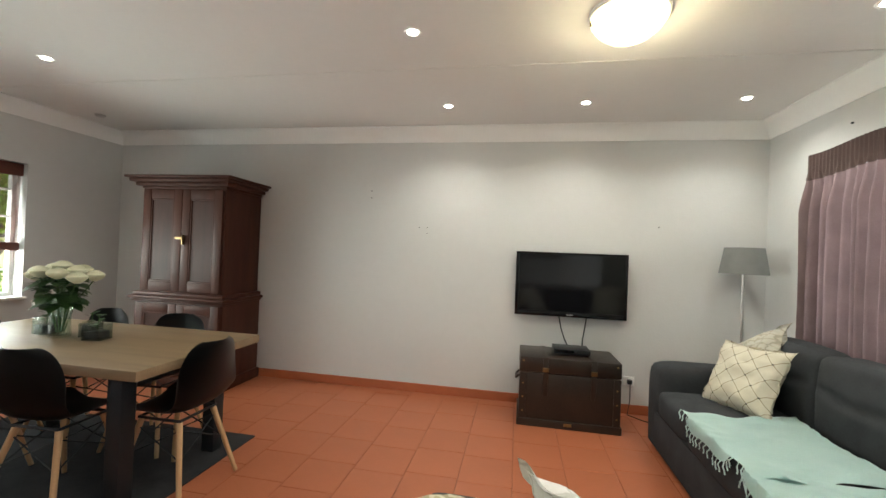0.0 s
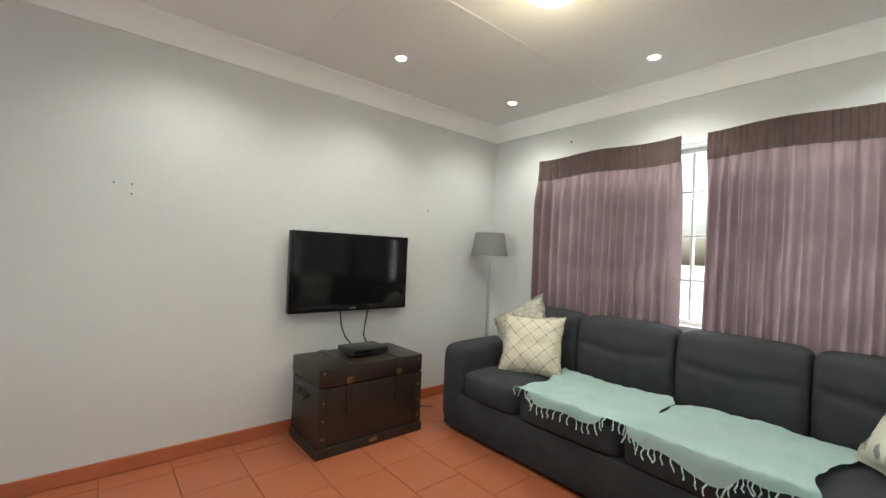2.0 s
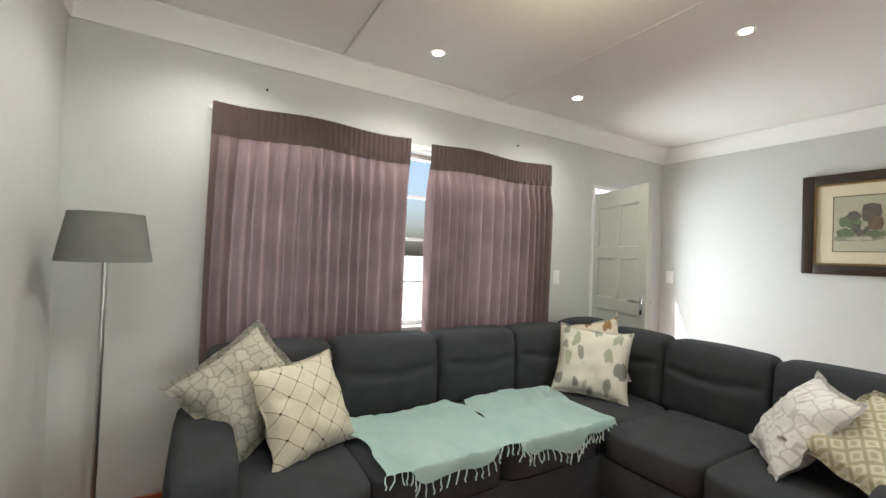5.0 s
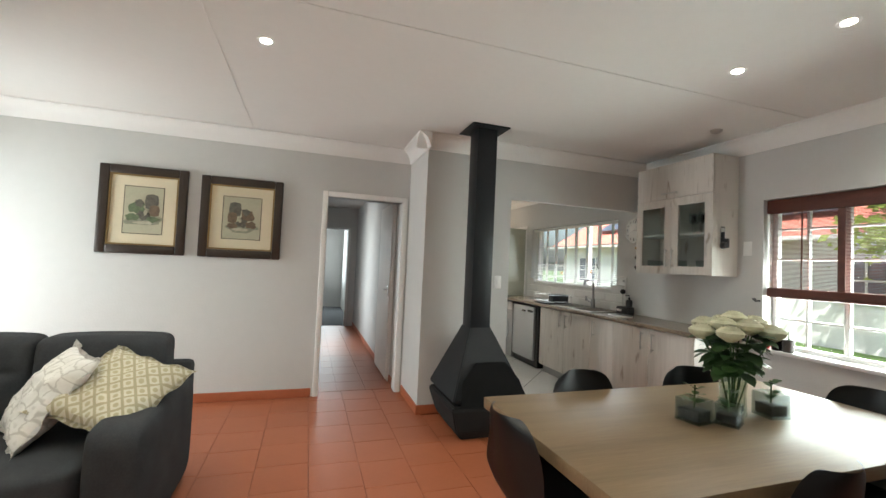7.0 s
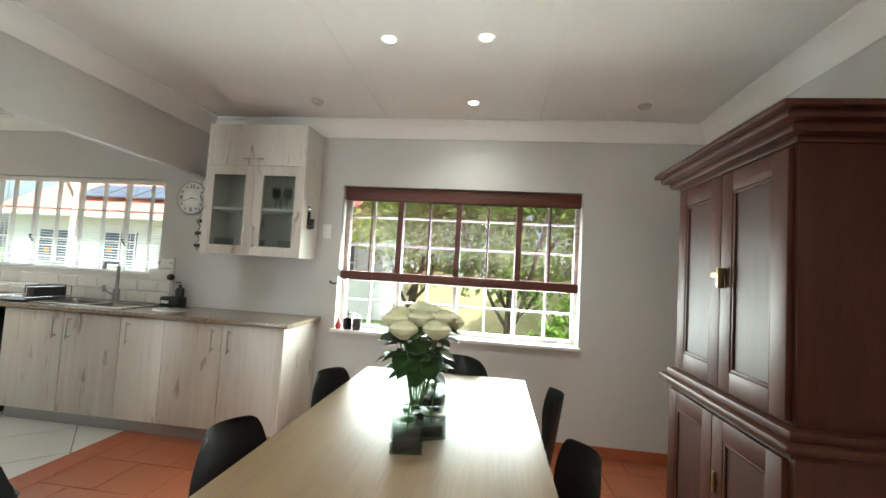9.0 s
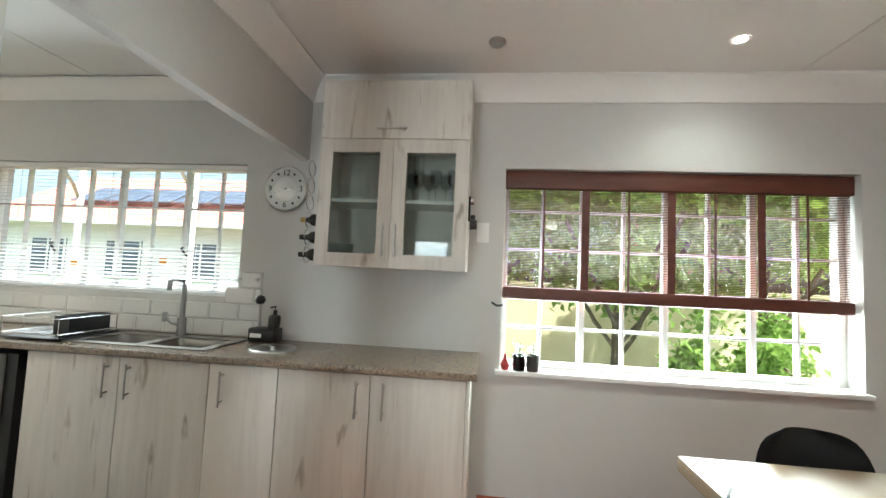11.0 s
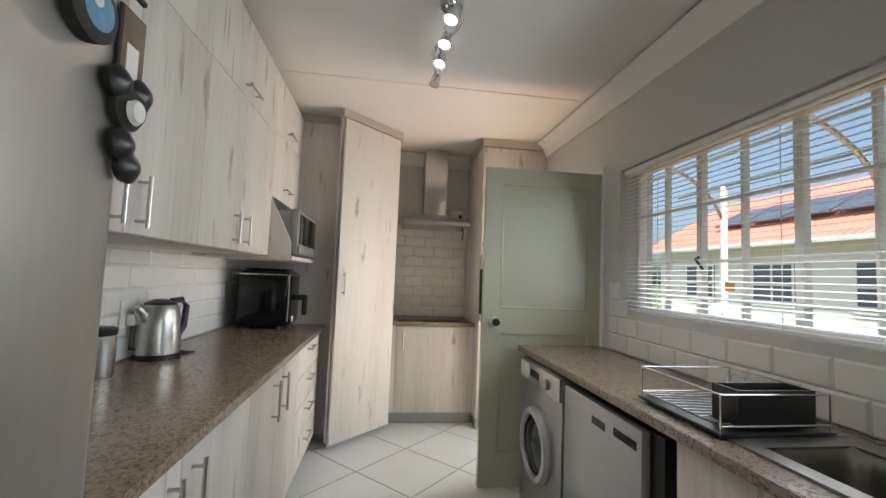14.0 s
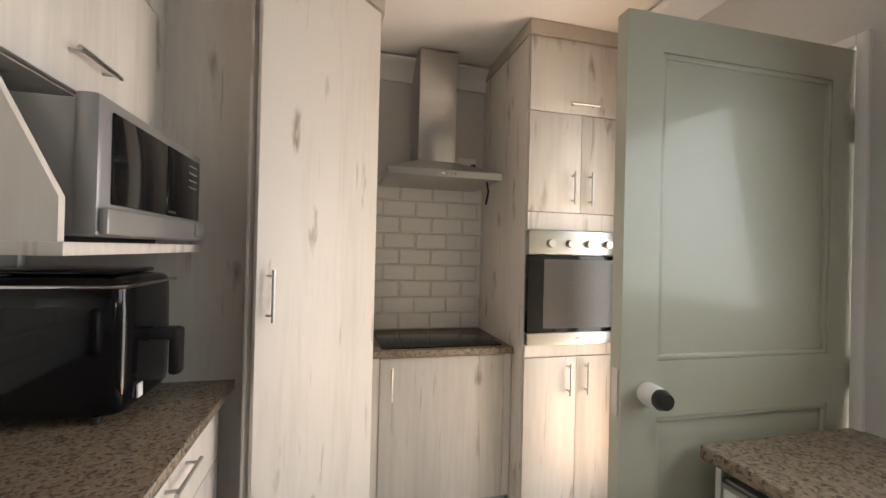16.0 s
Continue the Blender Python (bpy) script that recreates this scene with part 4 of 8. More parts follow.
def throw(name, label, y0, y1, seed, hang):
    """A woven throw spread over the seat, hanging over the front edge with a knotted fringe."""
    t = thing(name, label, "throw")
    n, k = 46, 34
    bm = bmesh.new()
    grid = []
    for i in range(n + 1):
        row = []
        for j in range(k + 1):
            u = i / n
            s = j / k * (hang + 0.035 * math.sin(u * 7 + seed * 2) + 0.02 * math.sin(u * 17 + seed))
            y = y0 + (y1 - y0) * u + 0.05 * math.sin(s * 6 + seed) + 0.06 * noise.noise(Vector((u * 3, s * 5, seed)))
            flat = 0.62
            if s < flat:
                x, z = FX + 0.585 - s + 0.03 * math.sin(u * 5 + seed) * (0.62 - s), 0.482
            else:
                a = min(1, (s - flat) / 0.05)
                x, z = FX - 0.028 - 0.012 * math.sin(a * 1.57), 0.482 - 0.012 * a - max(0, s - flat - 0.02)
            w = noise.noise(Vector((u * 5 + seed, s * 5, 1.3))) * 0.022 + noise.noise(Vector((u * 12 + seed, s * 9, 2.1))) * 0.010
            row.append(bm.verts.new((x - (0.5 * abs(w) if s > flat else 0), y, z + abs(w) + 0.004)))
        grid.append(row)
    for a, b in zip(grid, grid[1:]):
        for j in range(k):
            bm.faces.new((a[j], a[j + 1], b[j + 1], b[j]))
    ends = [r[-1].co.copy() for r in grid]
    bmesh.ops.solidify(bm, geom=bm.faces[:], thickness=0.006)
    part("cloth", bm, M_THROW, t)
    fr = []
    rnd = random.Random(seed)
    for i, p in enumerate(ends):
        if i % 2 == 0:
            q = p + Vector((-0.004, rnd.uniform(-0.015, 0.015), -0.04))
            fr.append(tube([p, (p + q) / 2 + Vector((-0.006, rnd.uniform(-0.008, 0.008), 0)), q, q + Vector((0, rnd.uniform(-0.01, 0.01), -0.012))], 0.0035, 5))
    for tassel in fr:
        part("tassel", tassel, M_THROW, t)
    return t


throw("throw", "pale mint green woven throw spread over the sofa seat", 1.97, 2.70, 2.0, 0.66)
throw("throw", "pale mint green woven throw folded near the sofa corner", 1.26, 1.96, 5.0, 0.70)


# ---- television, trunk, set-top box, lamp ----
tv = thing("television", "black flat-screen television mounted on the wall", "television")
part("screen", boxes((0.255, 1.165, 3.846, 3.852, 0.875, 1.385)), M_GLOSS, tv, "glossy black dark screen")
part("bezel", boxes((0.225, 1.19, 3.85, 3.895, 0.83, 1.405), bevel=0.008), M_BLACK, tv)
part("wall_bracket", boxes((0.55, 0.87, 3.895, YN, 1.0, 1.25)), M_DARKMETAL, tv)
part("frame_edge", boxes((0.225, 0.25, 3.843, 3.85, 0.83, 1.405), (1.167, 1.19, 3.843, 3.85, 0.83, 1.405), (0.25, 1.167, 3.843, 3.85, 1.388, 1.405), (0.25, 1.167, 3.843, 3.85, 0.83, 0.872), bevel=0.002), M_GLOSS, tv)
part("marking", boxes((0.68, 0.735, 3.841, 3.843, 0.846, 0.854)), M_STEEL, tv)
for x0, x1 in ((0.62, 0.70), (0.86, 0.82)):
    c = thing("cable", "thin black cable hanging from the television to the trunk", "cable", "television cables")
    part("wire", tube([(x0, 3.87, 0.84), (x0 + (x1 - x0) * 0.3, 3.89, 0.72), (x0 + (x1 - x0) * 0.7, 3.88, 0.63), (x1, 3.80, 0.575)], 0.006), M_BLACK, c)

trunk = thing("storage_trunk", "dark brown leather-bound storage trunk with brass corners", "trunk")
TX0, TX1, TY0, TY1 = 0.29, 1.06, 3.43, 3.87
part("body", boxes((TX0, TX1, TY0, TY1, 0.055, 0.425), bevel=0.008), M_TRUNK, trunk)
part("lid", boxes((TX0 - 0.006, TX1 + 0.006, TY0 - 0.006, TY1, 0.43, 0.55), bevel=0.008), M_TRUNK, trunk)
part("plinth", boxes((TX0 - 0.015, TX1 + 0.015, TY0 - 0.015, TY1, 0.0, 0.06), bevel=0.006), M_TRUNK, trunk)
for x in (TX0 + 0.20, TX1 - 0.20):
    part("strap", boxes((x - 0.02, x + 0.02, TY0 - 0.012, TY0 - 0.004, 0.25, 0.55), (x - 0.02, x + 0.02, TY0 - 0.012, TY1, 0.548, 0.555), bevel=0.002), M_TRUNK, trunk)
    part("buckle", boxes((x - 0.024, x + 0.024, TY0 - 0.018, TY0 - 0.01, 0.44, 0.475), bevel=0.003), M_BRASS, trunk)
for x in (TX0, TX1):
    for z in (0.12, 0.23, 0.34, 0.52):
        s = 1 if x == TX0 else -1
        part("stud", lathe([(0, 0.006), (0.007, 0.004), (0.009, 0)], 10), M_BRASS, trunk).matrix_basis = pose(x + s * 0.025, TY0 - 0.005, z, 90, 0, 0)
for a, b in ((TX0 - 0.003, TX0 + 0.05), (TX1 - 0.05, TX1 + 0.003)):
    part("edge_band", boxes((a, b, TY0 - 0.009, TY0 + 0.002, 0.06, 0.425), bevel=0.002), M_TRUNK, trunk)
part("side_handle", tube([(TX0 - 0.005, 3.58, 0.36), (TX0 - 0.03, 3.60, 0.33), (TX0 - 0.03, 3.70, 0.33), (TX0 - 0.005, 3.72, 0.36)], 0.010), M_TRUNK, trunk)
part("lock_plate", boxes((0.64, 0.70, TY0 - 0.022, TY0 - 0.014, 0.025, 0.05), bevel=0.003), M_BRASS, trunk)

stb = thing("set_top_box", "flat black decoder box lying on the trunk", "set-top box")
part("case", boxes((0.56, 0.85, 3.55, 3.76, 0.565, 0.605), bevel=0.005), M_BLACK, stb)
part("front_strip", boxes((0.58, 0.72, 3.546, 3.551, 0.578, 0.598)), M_GLOSS, stb)
for x in (0.59, 0.82):
    part("foot", cyl(0.012, 0.012, (x, 3.6, 0.556), (x, 3.6, 0.566), 10), M_BLACK, stb)

fl = thing("floor_lamp", "grey fabric shade floor lamp on a thin steel stand", "lamp")
LX, LY = 2.02, 3.70
part("shade", lathe([(0.17, 1.285), (0.135, 1.495), (0.132, 1.495), (0.167, 1.285), (0.17, 1.285)], 40, (LX, LY, 0), False), M_SHADE, fl, "tapered grey drum shade")
part("pole", cyl(0.011, 0.011, (LX, LY, 0.02), (LX, LY, 1.40), 14), M_STEEL, fl)
part("base", lathe([(0.0, 0.0), (0.13, 0.0), (0.13, 0.015), (0.03, 0.028), (0, 0.028)], 32, (LX, LY, 0)), M_STEEL, fl)
part("bulb_holder", cyl(0.02, 0.02, (LX, LY, 1.36), (LX, LY, 1.42), 12), M_BLACK, fl)

sock = thing("wall_socket", "white wall socket low on the lounge wall", "socket")
part("plate", boxes((1.20, 1.29, YN - 0.012, YN, 0.25, 0.33), bevel=0.004), M_WHITE, sock)
part("plug", boxes((1.225, 1.265, YN - 0.05, YN - 0.012, 0.27, 0.31), bevel=0.008), M_BLACK, sock)
part("flex", tube([(1.245, YN - 0.05, 0.28), (1.24, YN - 0.08, 0.15), (1.22, YN - 0.09, 0.02), (1.33, YN - 0.16, 0.008), (1.42, YN - 0.22, 0.008)], 0.004, 6), M_BLACK, sock)


# ---- armoire ----
arm = thing("armoire", "dark mahogany two-part armoire with panelled doors", "armoire")
AX0, AX1, AY0, AY1 = -3.353, -2.40, 3.348, YN - 0.016


def panelled(name, x0, x1, z0, z1, y, parent):
    d = part(name, boxes((x0, x0 + 0.085, y - 0.022, y, z0, z1), (x1 - 0.085, x1, y - 0.022, y, z0, z1), (x0 + 0.085, x1 - 0.085, y - 0.022, y, z0, z0 + 0.085), (x0 + 0.085, x1 - 0.085, y - 0.022, y, z1 - 0.085, z1), bevel=0.003), M_MAHOG, parent)
    part("panel", boxes((x0 + 0.08, x1 - 0.08, y - 0.010, y - 0.002, z0 + 0.08, z1 - 0.08)), M_MAHOG_D, d, "dark sunk panel")
    part("moulding", boxes((x0 + 0.085, x1 - 0.085, y - 0.018, y - 0.008, z0 + 0.085, z0 + 0.1), (x0 + 0.085, x1 - 0.085, y - 0.018, y - 0.008, z1 - 0.1, z1 - 0.085),
                           (x0 + 0.085, x0 + 0.1, y - 0.018, y - 0.008, z0 + 0.1, z1 - 0.1), (x1 - 0.1, x1 - 0.085, y - 0.018, y - 0.008, z0 + 0.1, z1 - 0.1), bevel=0.003), M_MAHOG, d)
    return d


part("lower_body", boxes((AX0, AX1, AY0 + 0.024, AY1, 0.09, 0.80), bevel=0.005), M_MAHOG, arm)
part("upper_body", boxes((AX0 + 0.03, AX1 - 0.03, AY0 + 0.044, AY1, 0.88, 1.87), bevel=0.005), M_MAHOG, arm)
part("plinth", boxes((AX0 - 0.03, AX1 + 0.03, AY0 - 0.01, AY1, 0.0, 0.10), bevel=0.012), M_MAHOG, arm)
part("waist_moulding", merge(boxes((AX0 - 0.015, AX1 + 0.015, AY0 + 0.0, AY1, 0.795, 0.82), bevel=0.008), boxes((AX0 - 0.04, AX1 + 0.04, AY0 - 0.03, AY1, 0.818, 0.85), bevel=0.012), boxes((AX0 - 0.01, AX1 + 0.01, AY0 + 0.0, AY1, 0.848, 0.885), bevel=0.01)), M_MAHOG, arm)
part("cornice", merge(boxes((AX0 + 0.02, AX1 - 0.02, AY0 + 0.03, AY1, 1.865, 1.89), bevel=0.006), boxes((AX0 - 0.02, AX1 + 0.02, AY0 - 0.01, AY1, 1.888, 1.925), bevel=0.012), boxes((AX0 - 0.055, AX1 + 0.055, AY0 - 0.05, AY1, 1.923, 1.958), bevel=0.014), boxes((AX0 - 0.08, AX1 + 0.08, AY0 - 0.075, AY1, 1.956, 1.98), bevel=0.008)), M_MAHOG, arm)
xm = (AX0 + AX1) / 2
for a, b in ((AX0 + 0.05, xm - 0.002), (xm + 0.002, AX1 - 0.05)):
    panelled("door", a, b, 0.90, 1.855, AY0 + 0.044, arm)
    panelled("door", a - 0.02 if a < xm - 0.1 else a, b if b < xm else b + 0.02, 0.13, 0.78, AY0 + 0.024, arm)
for z in (1.40, 0.52):
    part("latch", boxes((xm - 0.05, xm + 0.03, AY0 + 0.005, AY0 + 0.02, z - 0.012, z + 0.012), (xm + 0.03, xm + 0.045, AY0 - 0.01, AY0 + 0.02, z - 0.06, z + 0.03), bevel=0.004), M_BRASS, arm)


# ---- dining table, rug, chairs ----
TBX0, TBX1, TBY0, TBY1 = -3.27, -1.47, 1.645, 2.562
tab = thing("dining_table", "oak-topped dining table on black steel legs", "table")
part("tabletop", boxes((TBX0, TBX1, TBY0, TBY1, 0.705, 0.755), bevel=0.004), M_TABLE, tab, "pale oak plank top")
for x in (TBX0 + 0.20, TBX1 - 0.27):
    for y in (TBY0 + 0.10, TBY1 - 0.17):
        part("leg", boxes((x, x + 0.085, y, y + 0.085, 0.012, 0.66), bevel=0.004), M_DARKMETAL, tab)
    part("stretcher", boxes((x, x + 0.085, TBY0 + 0.10, TBY1 - 0.085, 0.655, 0.703), bevel=0.004), M_DARKMETAL, tab)
part("rail", boxes((TBX0 + 0.285, TBX1 - 0.27, 2.06, 2.14, 0.655, 0.703)), M_DARKMETAL, tab)
structure("rug", boxes((-3.45, -1.55, 1.52, 2.68, 0.002, 0.012), bevel=0.003), cloth("charcoal_rug", (0.035, 0.035, 0.038), (0.022, 0.022, 0.024), 0, 12, 300, 60), "flat charcoal rug under the dining table", "rug")


def shell_chair(label, m):
    """Moulded shell chair on splayed beech legs with wire bracing. Faces +y, back at -y."""
    c = thing("dining_chair", label, "chair", "chairs round the table")
    bm = bmesh.new()
    prof = [(0.205, 0.435), (0.19, 0.452), (0.10, 0.447), (0.0, 0.437), (-0.10, 0.437), (-0.17, 0.455), (-0.205, 0.51), (-0.222, 0.58), (-0.235, 0.66), (-0.248, 0.74), (-0.258, 0.80), (-0.262, 0.825)]
    wid = [0.16, 0.20, 0.225, 0.232, 0.232, 0.23, 0.225, 0.22, 0.212, 0.195, 0.16, 0.10]
    n = 14
    rows = []
    for k, ((y, z), w) in enumerate(zip(prof, wid)):
        back = max(0, (z - 0.46) / 0.37)
        line = []
        for i in range(n + 1):
            u = 2 * i / n - 1
            cup = (abs(u) ** 2.5) * (0.05 * (1 - back))
            line.append(bm.verts.new((u * w, y + 0.055 * abs(u) ** 2 * min(1, back * 2.2), z + cup)))
        rows.append(line)
    for a, b in zip(rows, rows[1:]):
        for i in range(n):
            bm.faces.new((a[i], a[i + 1], b[i + 1], b[i]))
    bmesh.ops.solidify(bm, geom=bm.faces[:], thickness=0.009)
    part("shell", rounded(bm, 1), M_BLACK, c, "matt black moulded seat shell")
    tops = [(-0.12, 0.11), (0.12, 0.11), (-0.12, -0.12), (0.12, -0.12)]
    feet = [(-0.20, 0.20), (0.20, 0.20), (-0.21, -0.22), (0.21, -0.22)]
    for (x, y), (fx, fy) in zip(tops, feet):
        part("leg", cyl(0.016, 0.012, (x, y, 0.40), (fx, fy, 0.0), 14), M_BEECH, c)
    part("frame", merge(tube([(-0.13, 0.12, 0.41), (0.13, 0.12, 0.41)], 0.008), tube([(-0.13, -0.13, 0.41), (0.13, -0.13, 0.41)], 0.008), tube([(-0.13, 0.12, 0.41), (-0.13, -0.13, 0.41)], 0.008), tube([(0.13, 0.12, 0.41), (0.13, -0.13, 0.41)], 0.008)), M_DARKMETAL, c)

    def mid(i, f):
        return (tops[i][0] + (feet[i][0] - tops[i][0]) * f, tops[i][1] + (feet[i][1] - tops[i][1]) * f, 0.40 - 0.40 * f)

    for i, j in ((0, 1), (2, 3), (0, 2), (1, 3)):
        part("wire_brace", tube([mid(i, 0.1), mid(j, 0.45)], 0.004, 6), M_DARKMETAL, c)
        part("wire_brace", tube([mid(j, 0.1), mid(i, 0.45)], 0.004, 6), M_DARKMETAL, c)
    return moved(c, m)


chair = shell_chair("black moulded shell chair on splayed beech legs at the dining table", pose(-1.60, 2.04, 0.012, 0, 0, 90))
copy_thing(chair, pose(-2.07, 1.80, 0.012, 0, 0, 4))
copy_thing(chair, pose(-2.76, 1.82, 0.012, 0, 0, -5))
copy_thing(chair, pose(-2.14, 2.43, 0.012, 0, 0, 184))
copy_thing(chair, pose(-2.78, 2.43, 0.012, 0, 0, 176))
copy_thing(chair, pose(-3.17, 2.16, 0.012, 0, 0, -88))


# ---- fireplace ----
fp = thing("fireplace", "freestanding black steel fireplace with a flue to the ceiling", "fireplace")
FXC, FYC = -2.06, 0.14


part("flue", boxes((FXC - 0.09, FXC + 0.09, FYC - 0.09, FYC + 0.09, 0.84, CEIL - 0.01), bevel=0.004), M_DARKMETAL, fp, "square black flue")
part("ceiling_plate", boxes((FXC - 0.17, FXC + 0.17, FYC - 0.17, FYC + 0.17, CEIL - 0.012, CEIL - 0.001)), M_DARKMETAL, fp)
hood_bm = bmesh.new()
rings = []
for h, dy, z in ((0.285, 0.06, 0.30), (0.318, 0.05, 0.335), (0.096, 0.0, 0.85)):
    rings.append([hood_bm.verts.new((FXC + sx * h, FYC + dy + sy * h, z)) for sx, sy in ((-1, -1), (1, -1), (1, 1), (-1, 1))])
for a, b in zip(rings, rings[1:]):
    for i in range(4):
        hood_bm.faces.new((a[i], a[(i + 1) % 4], b[(i + 1) % 4], b[i]))
bmesh.ops.bevel(hood_bm, geom=hood_bm.edges[:], offset=0.008, segments=2, affect="EDGES")
part("hood", hood_bm, M_DARKMETAL, fp, "flared black steel hood", False)
M_SOOT_SHADE = mat("sooty_shaded_steel", (0.006, 0.006, 0.006), 0.9, 0, 0.2, 10, 60, 0.2, 60)
# no hole in the hood: a near-black plate gives the shade of the opening
mouth = bmesh.new()
mv = [mouth.verts.new((FXC + x, FYC + y, z)) for x, y, z in ((-0.29, 0.405, 0.31), (0.27, 0.405, 0.31), (0.235, 0.335, 0.47), (0.10, 0.262, 0.60), (-0.16, 0.262, 0.60), (-0.255, 0.335, 0.47))]
mouth.faces.new(mv)
bmesh.ops.solidify(mouth, geom=mouth.faces[:], thickness=0.01)
part("fire_mouth_shade", mouth, M_SOOT_SHADE, fp, "dark sooty plate standing for the shaded fire opening", False)
bowl_bm = bmesh.new()
rings = []
for h, z in ((0.20, 0.0), (0.27, 0.09), (0.325, 0.27), (0.315, 0.295)):
    rings.append([bowl_bm.verts.new((FXC + sx * h, FYC + 0.06 + sy * h, z)) for sx, sy in ((-1, -1), (1, -1), (1, 1), (-1, 1))])
for a, b in zip(rings, rings[1:]):
    for i in range(4):
        bowl_bm.faces.new((a[i], a[(i + 1) % 4], b[(i + 1) % 4], b[i]))
bowl_bm.faces.new(list(reversed(rings[0])))
bowl_bm.faces.new(rings[-1])
bmesh.ops.bevel(bowl_bm, geom=bowl_bm.edges[:], offset=0.01, segments=2, affect="EDGES")
part("fire_bowl", bowl_bm, M_SOOT_SHADE, fp, "black steel hearth bowl", False)
part("ash_handle", tube([(FXC - 0.02, FYC + 0.36, 0.14), (FXC - 0.02, FYC + 0.40, 0.15), (FXC - 0.10, FYC + 0.40, 0.15)], 0.008), M_STEEL, fp)


# ---- pictures, switches, ceiling fittings ----
M_MOUNT = mat("cream_mount_board", (0.66, 0.58, 0.42), 0.8, 0, 0.03, 5, 40, 0.03)
M_PAPER = mat("print_paper", (0.46, 0.43, 0.31), 0.8, 0, 0.08, 7, 40, 0.02)
M_FRAME = mat("dark_picture_frame", (0.035, 0.020, 0.013), 0.35, 0, 0.2, 12, 60, 0.1, 60)
M_GOLD = mat("dull_gold", (0.30, 0.20, 0.09), 0.4, 0.8, 0.1, 12, 60, 0.05)
M_GREEN_INK = mat("green_ink", (0.16, 0.20, 0.11), 0.8, 0, 0.25, 20, 60, 0.02)
M_BROWN_INK = mat("brown_ink", (0.20, 0.14, 0.09), 0.8, 0, 0.25, 20, 60, 0.02)
M_WASH = mat("grey_green_wash", (0.30, 0.30, 0.22), 0.8, 0, 0.2, 20, 60, 0.02)
M_PALE_INK = mat("pale_ink", (0.50, 0.46, 0.34), 0.8, 0, 0.2, 20, 60, 0.02)
M_DUSK_INK = mat("dusk_ink", (0.15, 0.14, 0.11), 0.8, 0, 0.3, 30, 90, 0.02)
M_DARK_INK = mat("dark_ink", (0.045, 0.045, 0.04), 0.8, 0, 0.25, 20, 60, 0.02)


def picture(x0, x1, z0, z1, seed, label):
    p = thing("framed_picture", label, "picture", "pictures on the lounge wall")
    y = YS + 0.002
    f = 0.075
    part("frame", boxes((x0, x0 + f, y, y + 0.035, z0, z1), (x1 - f, x1, y, y + 0.035, z0, z1), (x0 + f, x1 - f, y, y + 0.035, z0, z0 + f), (x0 + f, x1 - f, y, y + 0.035, z1 - f, z1), bevel=0.010), M_FRAME, p)
    part("slip", boxes((x0 + f, x0 + f + 0.014, y, y + 0.024, z0 + f, z1 - f), (x1 - f - 0.014, x1 - f, y, y + 0.024, z0 + f, z1 - f), (x0 + f + 0.014, x1 - f - 0.014, y, y + 0.024, z0 + f, z0 + f + 0.014), (x0 + f + 0.014, x1 - f - 0.014, y, y + 0.024, z1 - f - 0.014, z1 - f)), M_GOLD, p)
    part("mount", boxes((x0 + f, x1 - f, y, y + 0.010, z0 + f, z1 - f)), M_MOUNT, p)
    a, b = 0.185, 0.175
    part("inner_line", boxes((x0 + a, x1 - a, y + 0.01, y + 0.0115, z0 + b, z1 - b)), M_FRAME, p)
    part("print", boxes((x0 + a + 0.006, x1 - a - 0.006, y + 0.0115, y + 0.013, z0 + b + 0.006, z1 - b - 0.006)), M_PAPER, p)
    rnd = random.Random(seed)
    cx, cz = (x0 + x1) / 2, (z0 + z1) / 2
    flip = -1 if seed == 4 else 1
    leaf = M_GREEN_INK if seed == 4 else M_BROWN_INK
    shapes = [("painted_ground", M_WASH, 0.0, -0.085, 0.125, 0.045), ("painted_house", M_DUSK_INK, 0.055, 0.075, 0.045, 0.062), ("painted_house_wing", M_BROWN_INK, 0.075, 0.0, 0.035, 0.045),
              ("painted_tree", leaf, -0.045, 0.02, 0.05, 0.05), ("painted_tree_top", M_DUSK_INK, -0.03, 0.055, 0.03, 0.03), ("painted_group", M_DUSK_INK, 0.0, -0.045, 0.045, 0.035),
              ("painted_bush", leaf, -0.075, -0.06, 0.04, 0.03), ("painted_bush", leaf, 0.07, -0.075, 0.04, 0.025), ("painted_path", M_PALE_INK, 0.01, -0.105, 0.06, 0.014), ("painted_figure", M_PALE_INK, 0.015, -0.02, 0.012, 0.025)]
    for k, (name, ink, dx, dz, sx, sz) in enumerate(shapes):
        sx, sz, dx, dz = sx * 1.25, sz * 1.2, dx * 1.1, dz * 1.05
        m_ = 8 if "house" in name else 17
        outline = []
        for q in range(m_):
            an = 2 * math.pi * q / m_
            r_ = (1.12 if q % 2 else 0.95) if "house" in name else rnd.uniform(0.72, 1.15)
            outline.append((cx + flip * dx + sx * r_ * math.cos(an), -(cz + dz + sz * r_ * math.sin(an))))
        blot = prism(outline, y + 0.0131, y + 0.0140 + 0.0007 * k)
        bmesh.ops.transform(blot, matrix=Matrix(((1, 0, 0, 0), (0, 0, 1, 0), (0, -1, 0, 0), (0, 0, 0, 1))), verts=blot.verts[:])
        part(name, blot, ink, p, smooth=False)
    return p


picture(0.428, 1.105, 1.341, 2.117, 4, "framed green garden print with a cream mount on the wall")
picture(-0.383, 0.324, 1.341, 2.098, 9, "framed brown courtyard print with a cream mount on the wall")


